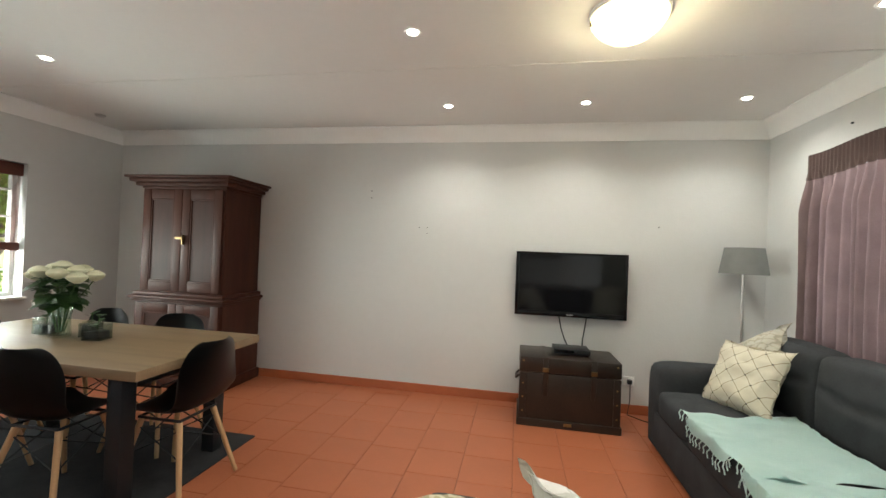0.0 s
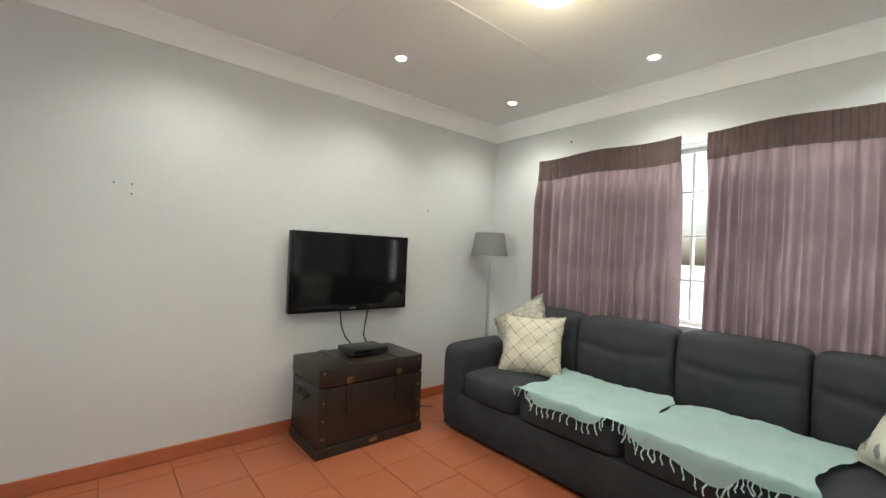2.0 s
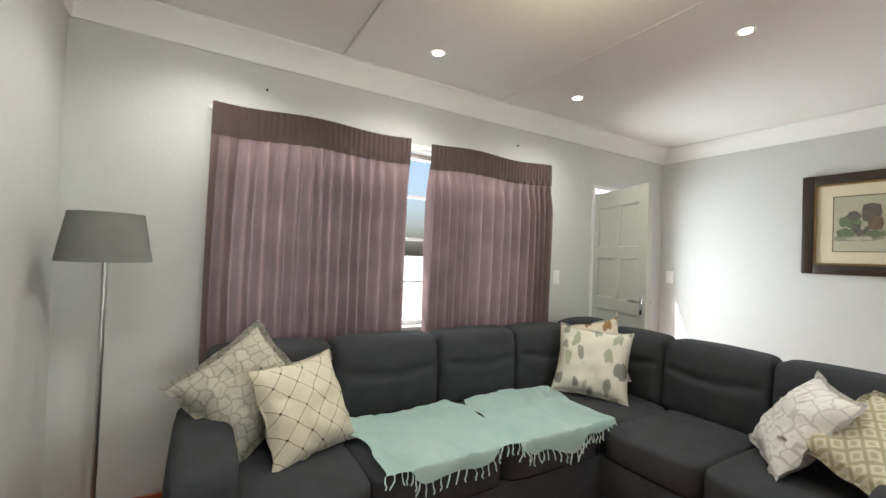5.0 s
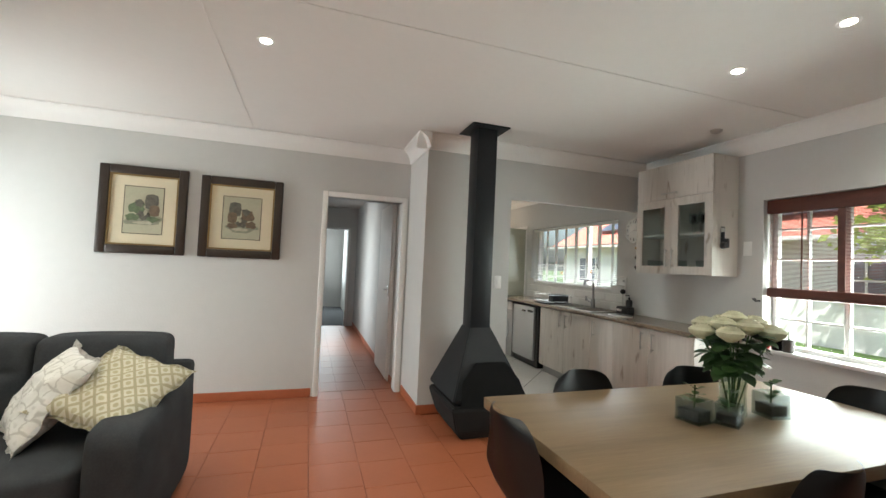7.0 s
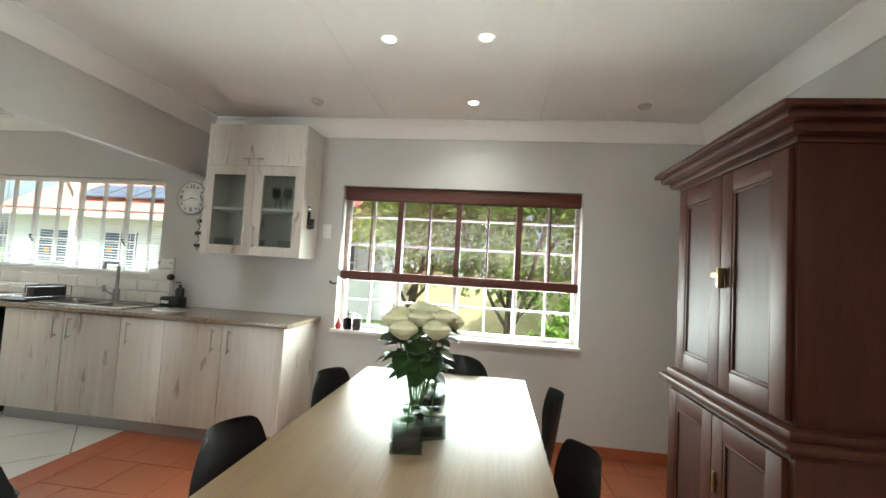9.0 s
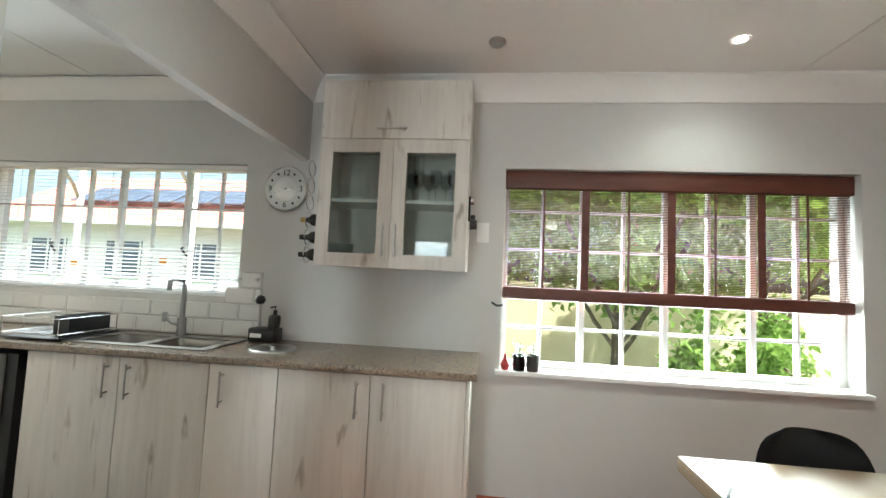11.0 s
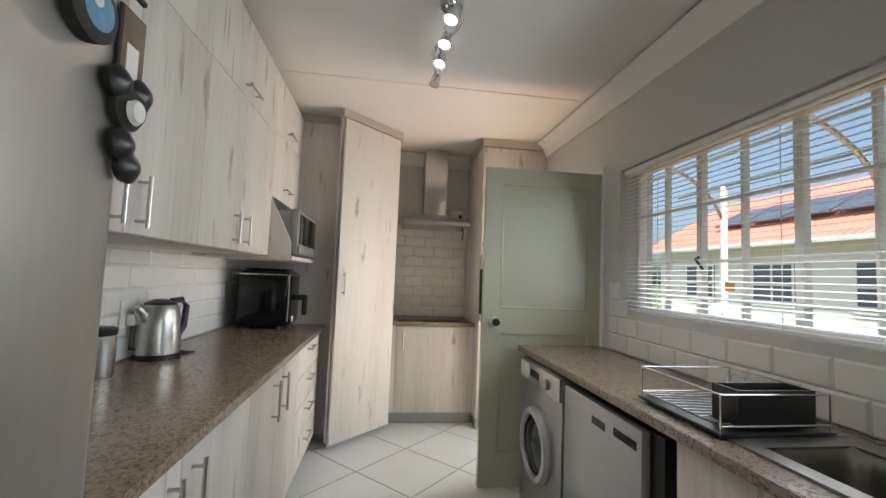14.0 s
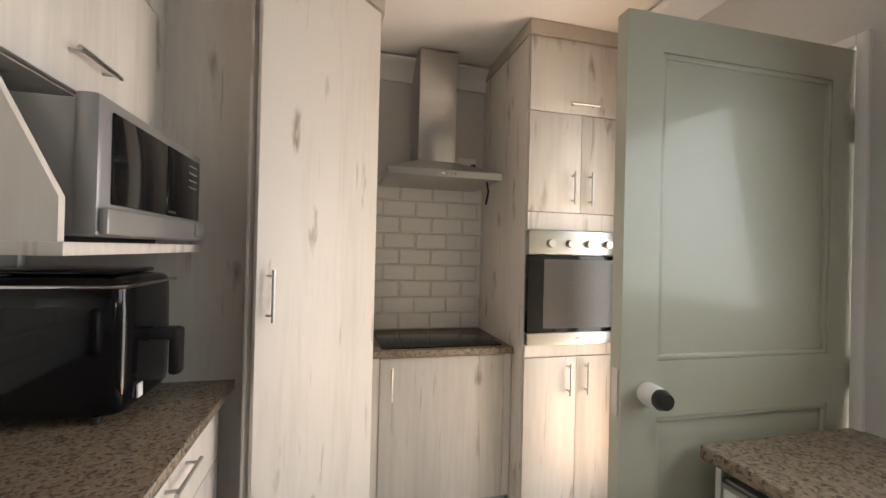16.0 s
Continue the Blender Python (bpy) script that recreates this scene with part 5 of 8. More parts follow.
def switch(name, m, label):
    s = thing(name, label, "light switch")
    part("plate", boxes((-0.038, 0.038, -0.010, 0, -0.062, 0.062), bevel=0.004), M_WHITE, s)
    part("rocker", boxes((-0.013, 0.013, -0.014, -0.009, -0.02, 0.02), bevel=0.002), M_WHITE, s)
    return moved(s, m)


switch("light_switch", pose(2.19, YS + 0.001, 1.24, 0, 0, 180), "white light switch by the front door")
switch("light_switch", pose(XE - 0.001, 0.66, 1.22, 0, 0, 90), "white light switch beside the curtain")
switch("light_switch", pose(-2.41, YK + 0.001, 1.22, 0, 0, 180), "white light switch by the kitchen opening")
switch("light_switch", pose(XW + 0.001, 0.93, 1.62, 0, 0, -90), "small white switch beside the dining window")

for x, y in DOWNLIGHTS:
    d = thing("downlight", "small round recessed ceiling downlight, lit", "downlight", "ceiling downlights")
    part("ring", lathe([(0.030, CEIL - 0.002), (0.045, CEIL - 0.004), (0.046, CEIL), (0.030, CEIL)], 24, (x, y, 0), False), M_WHITE, d)
    part("bulb", lathe([(0.0, CEIL - 0.003), (0.028, CEIL - 0.003), (0.028, CEIL)], 20, (x, y, 0)), M_LAMP, d, "glowing bulb")
for x, y in ((-3.76, 0.97), (-3.80, 3.33)):
    d = thing("smoke_detector", "small grey ceiling sensor", "sensor")
    part("body", lathe([(0.0, CEIL - 0.022), (0.03, CEIL - 0.022), (0.045, CEIL - 0.008), (0.045, CEIL)], 24, (x, y, 0)), M_STEEL, d)

gl = thing("ceiling_globe", "round frosted glass ceiling light, lit warm yellow", "ceiling light")
part("bowl", lathe([(0.0, -0.13), (0.055, -0.126), (0.11, -0.107), (0.15, -0.075), (0.176, -0.038), (0.182, -0.012), (0.178, -0.006)], 44, (0.725, 2.15, CEIL), False), M_GLOBE, gl, "glowing frosted bowl")
part("clip", boxes((0.545, 0.565, 2.15, 2.17, CEIL - 0.045, CEIL), bevel=0.003), M_BRASS, gl)
part("rim", lathe([(0.179, -0.018), (0.188, -0.016), (0.188, 0.0), (0.179, 0.0)], 44, (0.725, 2.15, CEIL), False), M_WHITE, gl)

strip = thing("ceiling_batten", "thin painted joint strips on the lounge ceiling", "ceiling joint", kind="structure")
part("strip", boxes((-4.08, 2.18, 2.64, 2.655, CEIL - 0.004, CEIL), bevel=0.001), M_CEIL, strip)
part("strip", boxes((0.17, 0.185, 2.66, 3.80, CEIL - 0.004, CEIL), (-0.10, -0.085, -0.75, 1.42, CEIL - 0.004, CEIL), (-4.08, 2.18, 1.42, 1.435, CEIL - 0.004, CEIL)), M_CEIL, strip)
part("strip", boxes((-4.08, XKE, -1.70, -1.688, CEIL + 0.006, CEIL + 0.010), (-4.08, XKE, -2.92, -2.908, CEIL + 0.006, CEIL + 0.010)), M_CEIL, strip)

# nail holes and a paint scar left in the lounge wall
nails = thing("wall_nails", "a few small nails and holes in the lounge wall", "nails")
for x, z in ((-1.22, 1.95), (-1.22, 1.88), (-0.72, 1.60), (-0.64, 1.60), (-0.64, 1.545), (1.45, 1.66)):
    part("nail", cyl(0.005, 0.004, (x, YN, z), (x, YN - 0.01, z), 8), M_DARKMETAL, nails)
for y in (1.15, 3.05):
    part("nail", cyl(0.007, 0.006, (XE, y, 2.29), (XE - 0.012, y, 2.29), 8), M_DARKMETAL, nails)

# ---- flowers on the table ----
M_ROSE = cloth("ivory_petal", (0.78, 0.76, 0.58), (0.68, 0.68, 0.46), 0.15, 20, 300, 60, 0.6)
M_LEAF = mat("rose_leaf", (0.045, 0.10, 0.028), 0.45, 0, 0.25, 14, 60, 0.1, 60, rand=0.2)
M_STEM = mat("rose_stem", (0.06, 0.12, 0.03), 0.5, 0, 0.2, 14, 60, 0.05)
M_POTSOIL = mat("dark_pebbles", (0.06, 0.05, 0.045), 0.6, 0, 0.3, 60, 120, 0.4, 90)
VX, VY, VZ = -2.49, 2.08, 0.755
vase = thing("flower_vase", "clear glass vase of ivory roses on the dining table", "vase of roses")
part("vase", lathe([(0.0, 0.0), (0.05, 0.0), (0.055, 0.01), (0.05, 0.10), (0.06, 0.20), (0.075, 0.235), (0.071, 0.235), (0.055, 0.20), (0.045, 0.10), (0.048, 0.015), (0, 0.012)], 28, (VX, VY, VZ)), glass("vase_glass", (0.88, 0.93, 0.90), 0.02), vase)
rnd = random.Random(11)


def rose(center, r):
    """A rose head: shells of curled petals wound round a bud."""
    bm = bmesh.new()
    for ring, (n, rr, hh, open_) in enumerate(((3, 0.30, 0.62, 0.05), (4, 0.55, 0.60, 0.1), (5, 0.80, 0.52, 0.2), (6, 1.0, 0.36, 0.35))):
        for k in range(n):
            a0 = 2 * math.pi * k / n + ring * 0.7 + rnd.uniform(-0.15, 0.15)
            span = 2 * math.pi / n * 0.72
            g = []
            for j in range(5):
                t = j / 4
                row = []
                for i in range(5):
                    u = 2 * i / 4 - 1
                    ang = a0 + u * span
                    rad = r * rr * (0.25 + 0.80 * math.sin(t * 2.45)) * (1 + open_ * t ** 4 * 0.25)
                    z = r * (-0.8 + t * (hh + 0.8) - 0.07 * u * u * t) - r * open_ * 0.25 * t ** 3
                    row.append(bm.verts.new((center[0] + rad * math.cos(ang), center[1] + rad * math.sin(ang), center[2] + z)))
                g.append(row)
            for a, b in zip(g, g[1:]):
                for i in range(4):
                    bm.faces.new((a[i], a[i + 1], b[i + 1], b[i]))
    return bm


heads = [(0.0, 0.0, 0.50), (0.10, 0.02, 0.46), (-0.11, 0.03, 0.47), (0.04, 0.11, 0.46), (-0.05, -0.11, 0.45), (0.09, -0.10, 0.44), (-0.14, -0.07, 0.41), (0.16, 0.10, 0.41), (-0.08, 0.14, 0.42), (0.18, -0.04, 0.40)]
for hx, hy, hz in heads:
    hz = 0.485 + (hz - 0.45) * 0.6
    part("rose", rose((VX + hx * 0.84, VY + hy * 0.84, VZ + hz - 0.08), 0.050), M_ROSE, vase, "ivory rose head")
    part("stem", tube([(VX + hx * 0.1, VY + hy * 0.1, VZ + 0.03), (VX + hx * 0.4, VY + hy * 0.4, VZ + 0.22), (VX + hx * 0.84, VY + hy * 0.84, VZ + hz - 0.11)], 0.0035, 6), M_STEM, vase)


def leaf_bm(p, d, size):
    """One pointed, slightly folded leaf."""
    bm = bmesh.new()
    d = Vector(d).normalized()
    side = d.cross(Vector((0, 0, 1))).normalized()
    up = side.cross(d)
    mid = []
    ws = [0.02, 0.32, 0.42, 0.30, 0.02]
    for i, w in enumerate(ws):
        t = i / 4
        c = Vector(p) + d * size * t - Vector((0, 0, 1)) * size * 0.35 * t * t
        mid.append((bm.verts.new(c - side * size * w + up * size * 0.08 * w), bm.verts.new(c), bm.verts.new(c + side * size * w + up * size * 0.08 * w)))
    for a, b in zip(mid, mid[1:]):
        bm.faces.new((a[0], a[1], b[1], b[0]))
        bm.faces.new((a[1], a[2], b[2], b[1]))
    return bm


for i in range(150):
    a, h = rnd.uniform(0, 6.28), rnd.uniform(0.19, 0.38)
    rr = rnd.uniform(0.03, 0.06 + 0.25 * (h - 0.18))
    d = (math.cos(a), math.sin(a), rnd.uniform(-0.3, 0.6))
    part("leaf", leaf_bm((VX + rr * math.cos(a), VY + rr * math.sin(a), VZ + h), d, rnd.uniform(0.06, 0.10)), M_LEAF, vase)


def jar(x, y, s, h, turn, label):
    j = thing("glass_jar", label, "glass planter", "glass planters on the table")
    g = glass("jar_glass", (0.80, 0.84, 0.83), 0.02)
    part("glass", boxes((-s, s, -s, -s + 0.005, 0, h), (-s, s, s - 0.005, s, 0, h), (-s, -s + 0.005, -s + 0.005, s - 0.005, 0, h), (s - 0.005, s, -s + 0.005, s - 0.005, 0, h), (-s, s, -s, s, 0, 0.008), bevel=0.001), g, j)
    part("pebbles", boxes((-s + 0.008, s - 0.008, -s + 0.008, s - 0.008, 0.009, h * 0.55), bevel=0.006), M_POTSOIL, j)
    for i in range(9):
        a = rnd.uniform(0, 6.28)
        part("leaf", leaf_bm((0.01 * math.cos(a), 0.01 * math.sin(a), h * 0.55 + rnd.uniform(0.01, 0.09)), (math.cos(a), math.sin(a), 0.8), rnd.uniform(0.03, 0.055)), M_LEAF, j)
    part("stem", tube([(0, 0, h * 0.5), (0.004, 0.004, h * 0.55 + 0.10)], 0.003, 6), M_STEM, j)
    return moved(j, pose(x, y, VZ, 0, 0, turn))


jar(-2.24, 2.10, 0.052, 0.095, 10, "square glass planter with dark pebbles and a small sprig")
jar(-2.36, 2.16, 0.045, 0.085, 25, "small square glass planter with dark pebbles")
jar(-2.66, 2.13, 0.05, 0.105, -8, "square glass planter with a trailing sprig")

# ---- kitchen, window side ----
CFX = -3.635
CY0, CY1 = -2.825, 0.935


def handle(parent, p0, p1, out, r=0.006):
    """Bar handle from p0 to p1 standing off along out."""
    p0, p1, o = Vector(p0), Vector(p1), Vector(out)
    d = (p1 - p0)
    a, b = p0 + d * 0.12, p0 + d * 0.88
    return part("handle", merge(cyl(r, r, p0 + o, p1 + o, 12), cyl(r * 0.8, r * 0.8, a, a + o, 8), cyl(r * 0.8, r * 0.8, b, b + o, 8)), M_STEEL, parent, "brushed steel bar handle")


def base_unit_w(y0, y1, doors, label, top=0.865):
    """Base cabinet against the window wall, doors facing +x."""
    u = thing("base_cabinet", label, "cabinet", "kitchen base cabinets")
    part("body", boxes((XW + 0.01, CFX - 0.042, y0 + 0.001, y1 - 0.001, 0.10, top)), M_OAK, u)
    part("plinth", boxes((XW + 0.01, CFX - 0.09, y0 + 0.001, y1 - 0.001, 0.0, 0.099)), M_APPL, u, "grey recessed plinth")
    for a, b, hy in doors:
        d = part("door", boxes((CFX - 0.040, CFX - 0.022, a + 0.002, b - 0.002, 0.112, 0.858), bevel=0.002), M_OAK, u)
        handle(d, (CFX - 0.022, hy, 0.66), (CFX - 0.022, hy, 0.83), (0.032, 0, 0))
    return u


base_unit_w(-1.415, -0.396, [(-1.415, -0.885, -0.943), (-0.885, -0.396, -0.821)], "whitewashed oak double base cabinet under the sink", 0.72)
base_unit_w(-0.396, -0.036, [(-0.396, -0.036, -0.318)], "whitewashed oak single-door base cabinet")
e_unit = base_unit_w(-0.036, 0.885, [(-0.036, 0.428, 0.366), (0.428, 0.885, 0.493)], "whitewashed oak double base cabinet at the end of the counter")
part("end_panel", boxes((XW + 0.01, CFX - 0.022, 0.886, 0.902, 0.0, 0.865), bevel=0.001), M_OAK, e_unit)
SKY0, SKY1, SKX0, SKX1 = -1.29, -0.485, XW + 0.09, -3.735
ct = thing("countertop", "speckled brown granite worktop along the kitchen window", "countertop")
part("slab", boxes((XW + 0.001, SKX0, CY0, CY1, 0.867, 0.90), (SKX1, CFX - 0.006, CY0, CY1, 0.867, 0.90), (SKX0, SKX1, CY0, SKY0, 0.867, 0.90), (SKX0, SKX1, SKY1, CY1, 0.867, 0.90)), M_GRANITE, ct)
part("leg_panel", boxes((XW + 0.01, CFX - 0.05, CY0 + 0.004, CY0 + 0.02, 0.0, 0.866)), M_WHITE, ct)
part("front_edge", boxes((CFX - 0.006, CFX, CY0, CY1, 0.867, 0.8995), bevel=0.002), M_GRANITE, ct)


def basin(x0, x1, y0, y1):
    bm = bmesh.new()
    zs = [(0.0, 0.906), (0.006, 0.898), (0.012, 0.86), (0.018, 0.77), (0.05, 0.745)]
    rings = []
    for inset, z in zs:
        a0, a1, b0, b1 = x0 + inset, x1 - inset, y0 + inset, y1 - inset
        r = 0.05
        pts = []
        for cx, cy, st in ((a1 - r, b1 - r, 0), (a0 + r, b1 - r, 90), (a0 + r, b0 + r, 180), (a1 - r, b0 + r, 270)):
            for q in range(5):
                an = radians(st + 22.5 * q)
                pts.append((cx + r * math.cos(an), cy + r * math.sin(an)))
        rings.append([bm.verts.new((px, py, z)) for px, py in pts])
    for a, b in zip(rings, rings[1:]):
        for i in range(len(a)):
            bm.faces.new((a[i], a[(i + 1) % len(a)], b[(i + 1) % len(a)], b[i]))
    bm.faces.new(rings[-1])
    return bm


sink = thing("kitchen_sink", "stainless steel double-bowl kitchen sink set in the worktop", "sink")
BY = (-1.25, -0.905, -0.865, -0.52)
bx0, bx1 = SKX0 + 0.06, SKX1 - 0.025
part("bowl", basin(bx0, bx1, BY[0], BY[1]), M_SINK, sink)
part("bowl", basin(bx0, bx1, BY[2], BY[3]), M_SINK, sink)
part("rim", boxes((SKX0 - 0.012, bx0 + 0.012, SKY0 - 0.012, SKY1 + 0.012, 0.9005, 0.907), (bx1 - 0.012, SKX1 + 0.012, SKY0 - 0.012, SKY1 + 0.012, 0.9005, 0.907),
                  (bx0 + 0.012, bx1 - 0.012, SKY0 - 0.012, BY[0] + 0.012, 0.9005, 0.907), (bx0 + 0.012, bx1 - 0.012, BY[1] - 0.012, BY[2] + 0.012, 0.9005, 0.907), (bx0 + 0.012, bx1 - 0.012, BY[3] - 0.012, SKY1 + 0.012, 0.9005, 0.907)), M_SINK, sink)
for a, b in ((BY[0], BY[1]), (BY[2], BY[3])):
    part("drain", cyl(0.04, 0.04, ((bx0 + bx1) / 2, (a + b) / 2, 0.745), ((bx0 + bx1) / 2, (a + b) / 2, 0.749), 20), M_CHROME, sink)
M_TAP = mat("grey_tap_metal", (0.36, 0.36, 0.36), 0.3, 0.9, 0.05, 5, 60, 0.02)
tap = thing("kitchen_tap", "tall square-necked brushed grey mixer tap behind the sink", "tap")
tx, ty = SKX0 + 0.025, -0.895
part("body", cyl(0.026, 0.024, (tx, ty, 0.907), (tx, ty, 1.02), 20), M_TAP, tap)
part("neck", tube([(tx, ty, 1.0), (tx, ty, 1.22), (tx + 0.01, ty, 1.245), (tx + 0.03, ty, 1.255), (tx + 0.13, ty + 0.02, 1.255), (tx + 0.15, ty + 0.022, 1.245), (tx + 0.155, ty + 0.023, 1.19)], 0.014, 14), M_TAP, tap)
part("lever", merge(tube([(tx, ty, 0.965), (tx + 0.02, ty - 0.06, 0.985), (tx + 0.03, ty - 0.09, 1.03)], 0.009), boxes((tx + 0.02, tx + 0.04, ty - 0.105, ty - 0.08, 0.99, 1.05), bevel=0.004)), M_TAP, tap)

# dish rack
dr = thing("dish_rack", "chrome wire dish rack on a black tray beside the sink", "dish rack")
RX0, RX1, RY0, RY1 = -4.06, -3.71, -1.66, -1.31
part("tray", boxes((RX0 - 0.01, RX1 + 0.01, RY0 - 0.01, RY1 + 0.01, 0.908, 0.918), bevel=0.004), M_BLACK, dr)
wires = []
for z in (0.935, 1.02):
    wires.append(tube([(RX0, RY0, z), (RX1, RY0, z), (RX1, RY1, z), (RX0, RY1, z), (RX0, RY0, z)], 0.0028, 6))
for x, y in ((RX0, RY0), (RX1, RY0), (RX1, RY1), (RX0, RY1)):
    wires.append(tube([(x, y, 0.918), (x, y, 1.02)], 0.0028, 6))
part("frame", merge(*wires), M_CHROME, dr)
for i in range(11):
    y = RY0 + 0.02 + i * 0.031
    part("wire", tube([(RX0, y, 0.937), ((RX0 + RX1) / 2, y, 0.930), (RX1, y, 0.937)], 0.0015, 5), M_CHROME, dr)
for i in range(7):
    y = RY0 + 0.03 + i * 0.03
    part("plate_loop", tube([(RX0 + 0.02, y, 0.935), (RX0 + 0.02, y, 1.0), (RX0 + 0.035, y, 1.01), (RX0 + 0.05, y, 1.0), (RX0 + 0.05, y, 0.935)], 0.0015, 5), M_CHROME, dr)
part("cutlery_box", boxes((RX0 + 0.04, RX1 - 0.06, RY1 - 0.10, RY1 - 0.094, 0.93, 1.03), (RX0 + 0.04, RX1 - 0.06, RY1 - 0.012, RY1 - 0.006, 0.93, 1.03), (RX0 + 0.04, RX0 + 0.046, RY1 - 0.094, RY1 - 0.012, 0.93, 1.03), (RX1 - 0.066, RX1 - 0.06, RY1 - 0.094, RY1 - 0.012, 0.93, 1.03), (RX0 + 0.04, RX1 - 0.06, RY1 - 0.1, RY1 - 0.006, 0.925, 0.931), bevel=0.001), M_BLACK, dr, "black cutlery box")

# soap caddy and worktop bin
cad = thing("soap_caddy", "black soap dispenser caddy with a round brush", "soap caddy")
cx, cy = XW + 0.09, -0.355
part("tray", boxes((cx - 0.05, cx + 0.06, cy - 0.09, cy + 0.08, 0.901, 0.985), bevel=0.012), M_BLACK, cad)
part("bottle", lathe([(0, 0.985), (0.034, 0.985), (0.036, 1.045), (0.03, 1.06), (0.012, 1.066), (0.012, 1.09), (0, 1.09)], 20, (cx, cy + 0.045, 0)), M_BLACK, cad)
part("pump", tube([(cx, cy + 0.045, 1.085), (cx, cy + 0.045, 1.112), (cx + 0.045, cy + 0.04, 1.11)], 0.006), M_BLACK, cad)
part("brush_stem", cyl(0.006, 0.006, (cx, cy - 0.05, 0.98), (cx, cy - 0.055, 1.13), 8), M_STEEL, cad)
part("brush", lathe([(0, -0.03), (0.022, -0.022), (0.032, 0), (0.022, 0.022), (0, 0.03)], 18, (cx, cy - 0.055, 1.15)), M_BLACK, cad)
part("soap", boxes((cx + 0.06, cx + 0.07, cy - 0.07, cy + 0.0, 0.93, 0.955), bevel=0.004), M_WHITE, cad)
bl = thing("worktop_bin_lid", "round brushed steel bin lid set in the worktop", "bin lid")
part("lid", lathe([(0, 0.912), (0.03, 0.910), (0.09, 0.905), (0.118, 0.912), (0.125, 0.908), (0.127, 0.901)], 40, (-3.885, -0.19, 0)), M_STEEL, bl)
part("knob", lathe([(0, 0.925), (0.02, 0.924), (0.018, 0.91)], 20, (-3.885, -0.19, 0)), M_CHROME, bl)

# washing machine and dishwasher
wm = thing("washing_machine", "silver front-loading washing machine under the worktop", "washing machine")
WX = CFX - 0.015
part("body", boxes((XW + 0.02, WX, -2.74, -2.16, 0.01, 0.845), bevel=0.010), M_APPL, wm)
part("control_panel", boxes((WX - 0.002, WX + 0.012, -2.735, -2.165, 0.725, 0.838), bevel=0.004), M_STEEL, wm)
part("display", boxes((WX + 0.011, WX + 0.014, -2.56, -2.43, 0.765, 0.805)), M_GLOSS, wm)
part("dial", cyl(0.028, 0.026, (WX + 0.01, -2.30, 0.78), (WX + 0.035, -2.30, 0.78), 20), M_STEEL, wm)
part("drawer", boxes((WX + 0.010, WX + 0.014, -2.725, -2.585, 0.74, 0.825), bevel=0.002), M_WHITE, wm)
ring = part("door_ring", lathe([(0.150, 0.0), (0.195, 0.0), (0.198, 0.02), (0.185, 0.042), (0.160, 0.046), (0.150, 0.03)], 44, (0, 0, 0), False), M_SILVER, wm, "silver porthole ring")
ring.matrix_basis = pose(WX, -2.45, 0.42, 0, 90, 0)
porthole = part("door_glass", lathe([(0, 0.045), (0.07, 0.04), (0.150, 0.02), (0.150, 0.0)], 36), M_GLOSS, wm, "dark porthole glass")
porthole.matrix_basis = pose(WX, -2.45, 0.42, 0, 90, 0)
moved(wm, pose(0, -0.03, 0))
dw = thing("dishwasher", "silver dishwasher under the worktop", "dishwasher")
part("body", boxes((XW + 0.02, WX - 0.03, -2.13, -1.47, 0.01, 0.83), bevel=0.004), M_BLACK, dw)
part("door", boxes((WX - 0.03, WX + 0.008, -2.125, -1.535, 0.10, 0.83), bevel=0.010), M_SILVER, dw)
part("grip", boxes((WX + 0.006, WX + 0.010, -1.86, -1.76, 0.745, 0.775)), M_GLOSS, dw)
part("display", boxes((WX + 0.006, WX + 0.010, -1.70, -1.56, 0.755, 0.785)), M_GLOSS, dw)

moved(dw, pose(0, -0.025, 0))
# backsplash behind the sink, each tile its own piece
bs = thing("backsplash_window", "white bevelled metro tiles under the kitchen window", "backsplash", kind="structure")
part("grout_bed", boxes((XW + 0.0005, XW + 0.004, -2.72, -0.452, 0.902, 1.148), (XW + 0.0005, XW + 0.004, -0.615, -0.452, 1.148, 1.318), (XW + 0.0005, XW + 0.004, -2.72, -2.625, 1.148, 1.318)), M_TGROUT, bs)


def metro(name, w, h):
    bm = bmesh.new()
    box_bm(bm, 0, 0.008, 0, w, 0, h)
    bm.faces.ensure_lookup_table()
    top = [v for v in bm.verts if v.co.x > 0.004]
    for v in top:
        v.co.y += 0.008 if v.co.y < w / 2 else -0.008
        v.co.z += 0.008 if v.co.z < h / 2 else -0.008
    me = bpy.data.meshes.new(name)
    bmesh.ops.recalc_face_normals(bm, faces=bm.faces[:])
    bm.to_mesh(me)
    bm.free()
    me.materials.append(M_TILE)
    return me


metro_cache = {}


def lay_metro(parent, length, height, to_world, w=0.20, h=0.075, gap=0.002, skip=None):
    z, row = 0.0, 0
    while z < height - 0.02:
        y = -(w + gap) / 2 if row % 2 else 0.0
        hh = min(h, height - z)
        while y < length - 0.005:
            a, b = max(0, y), min(length, y + w)
            if b - a > 0.012 and not (skip and skip((a + b) / 2, z + hh / 2)):
                key = (round(b - a, 3), round(hh, 3))
                if key not in metro_cache:
                    metro_cache[key] = metro("tile", *key)
                t = new("tile", metro_cache[key])
                t.parent = parent
                t.matrix_basis = to_world @ Matrix.Translation((0, a, z))
            y += w + gap
        z += h + gap
        row += 1


lay_metro(bs, 2.266, 0.414, pose(XW + 0.004, -2.72, 0.902), 0.20, 0.102, 0.002, lambda y, z: z > 0.25 and 0.10 < y < 2.10)
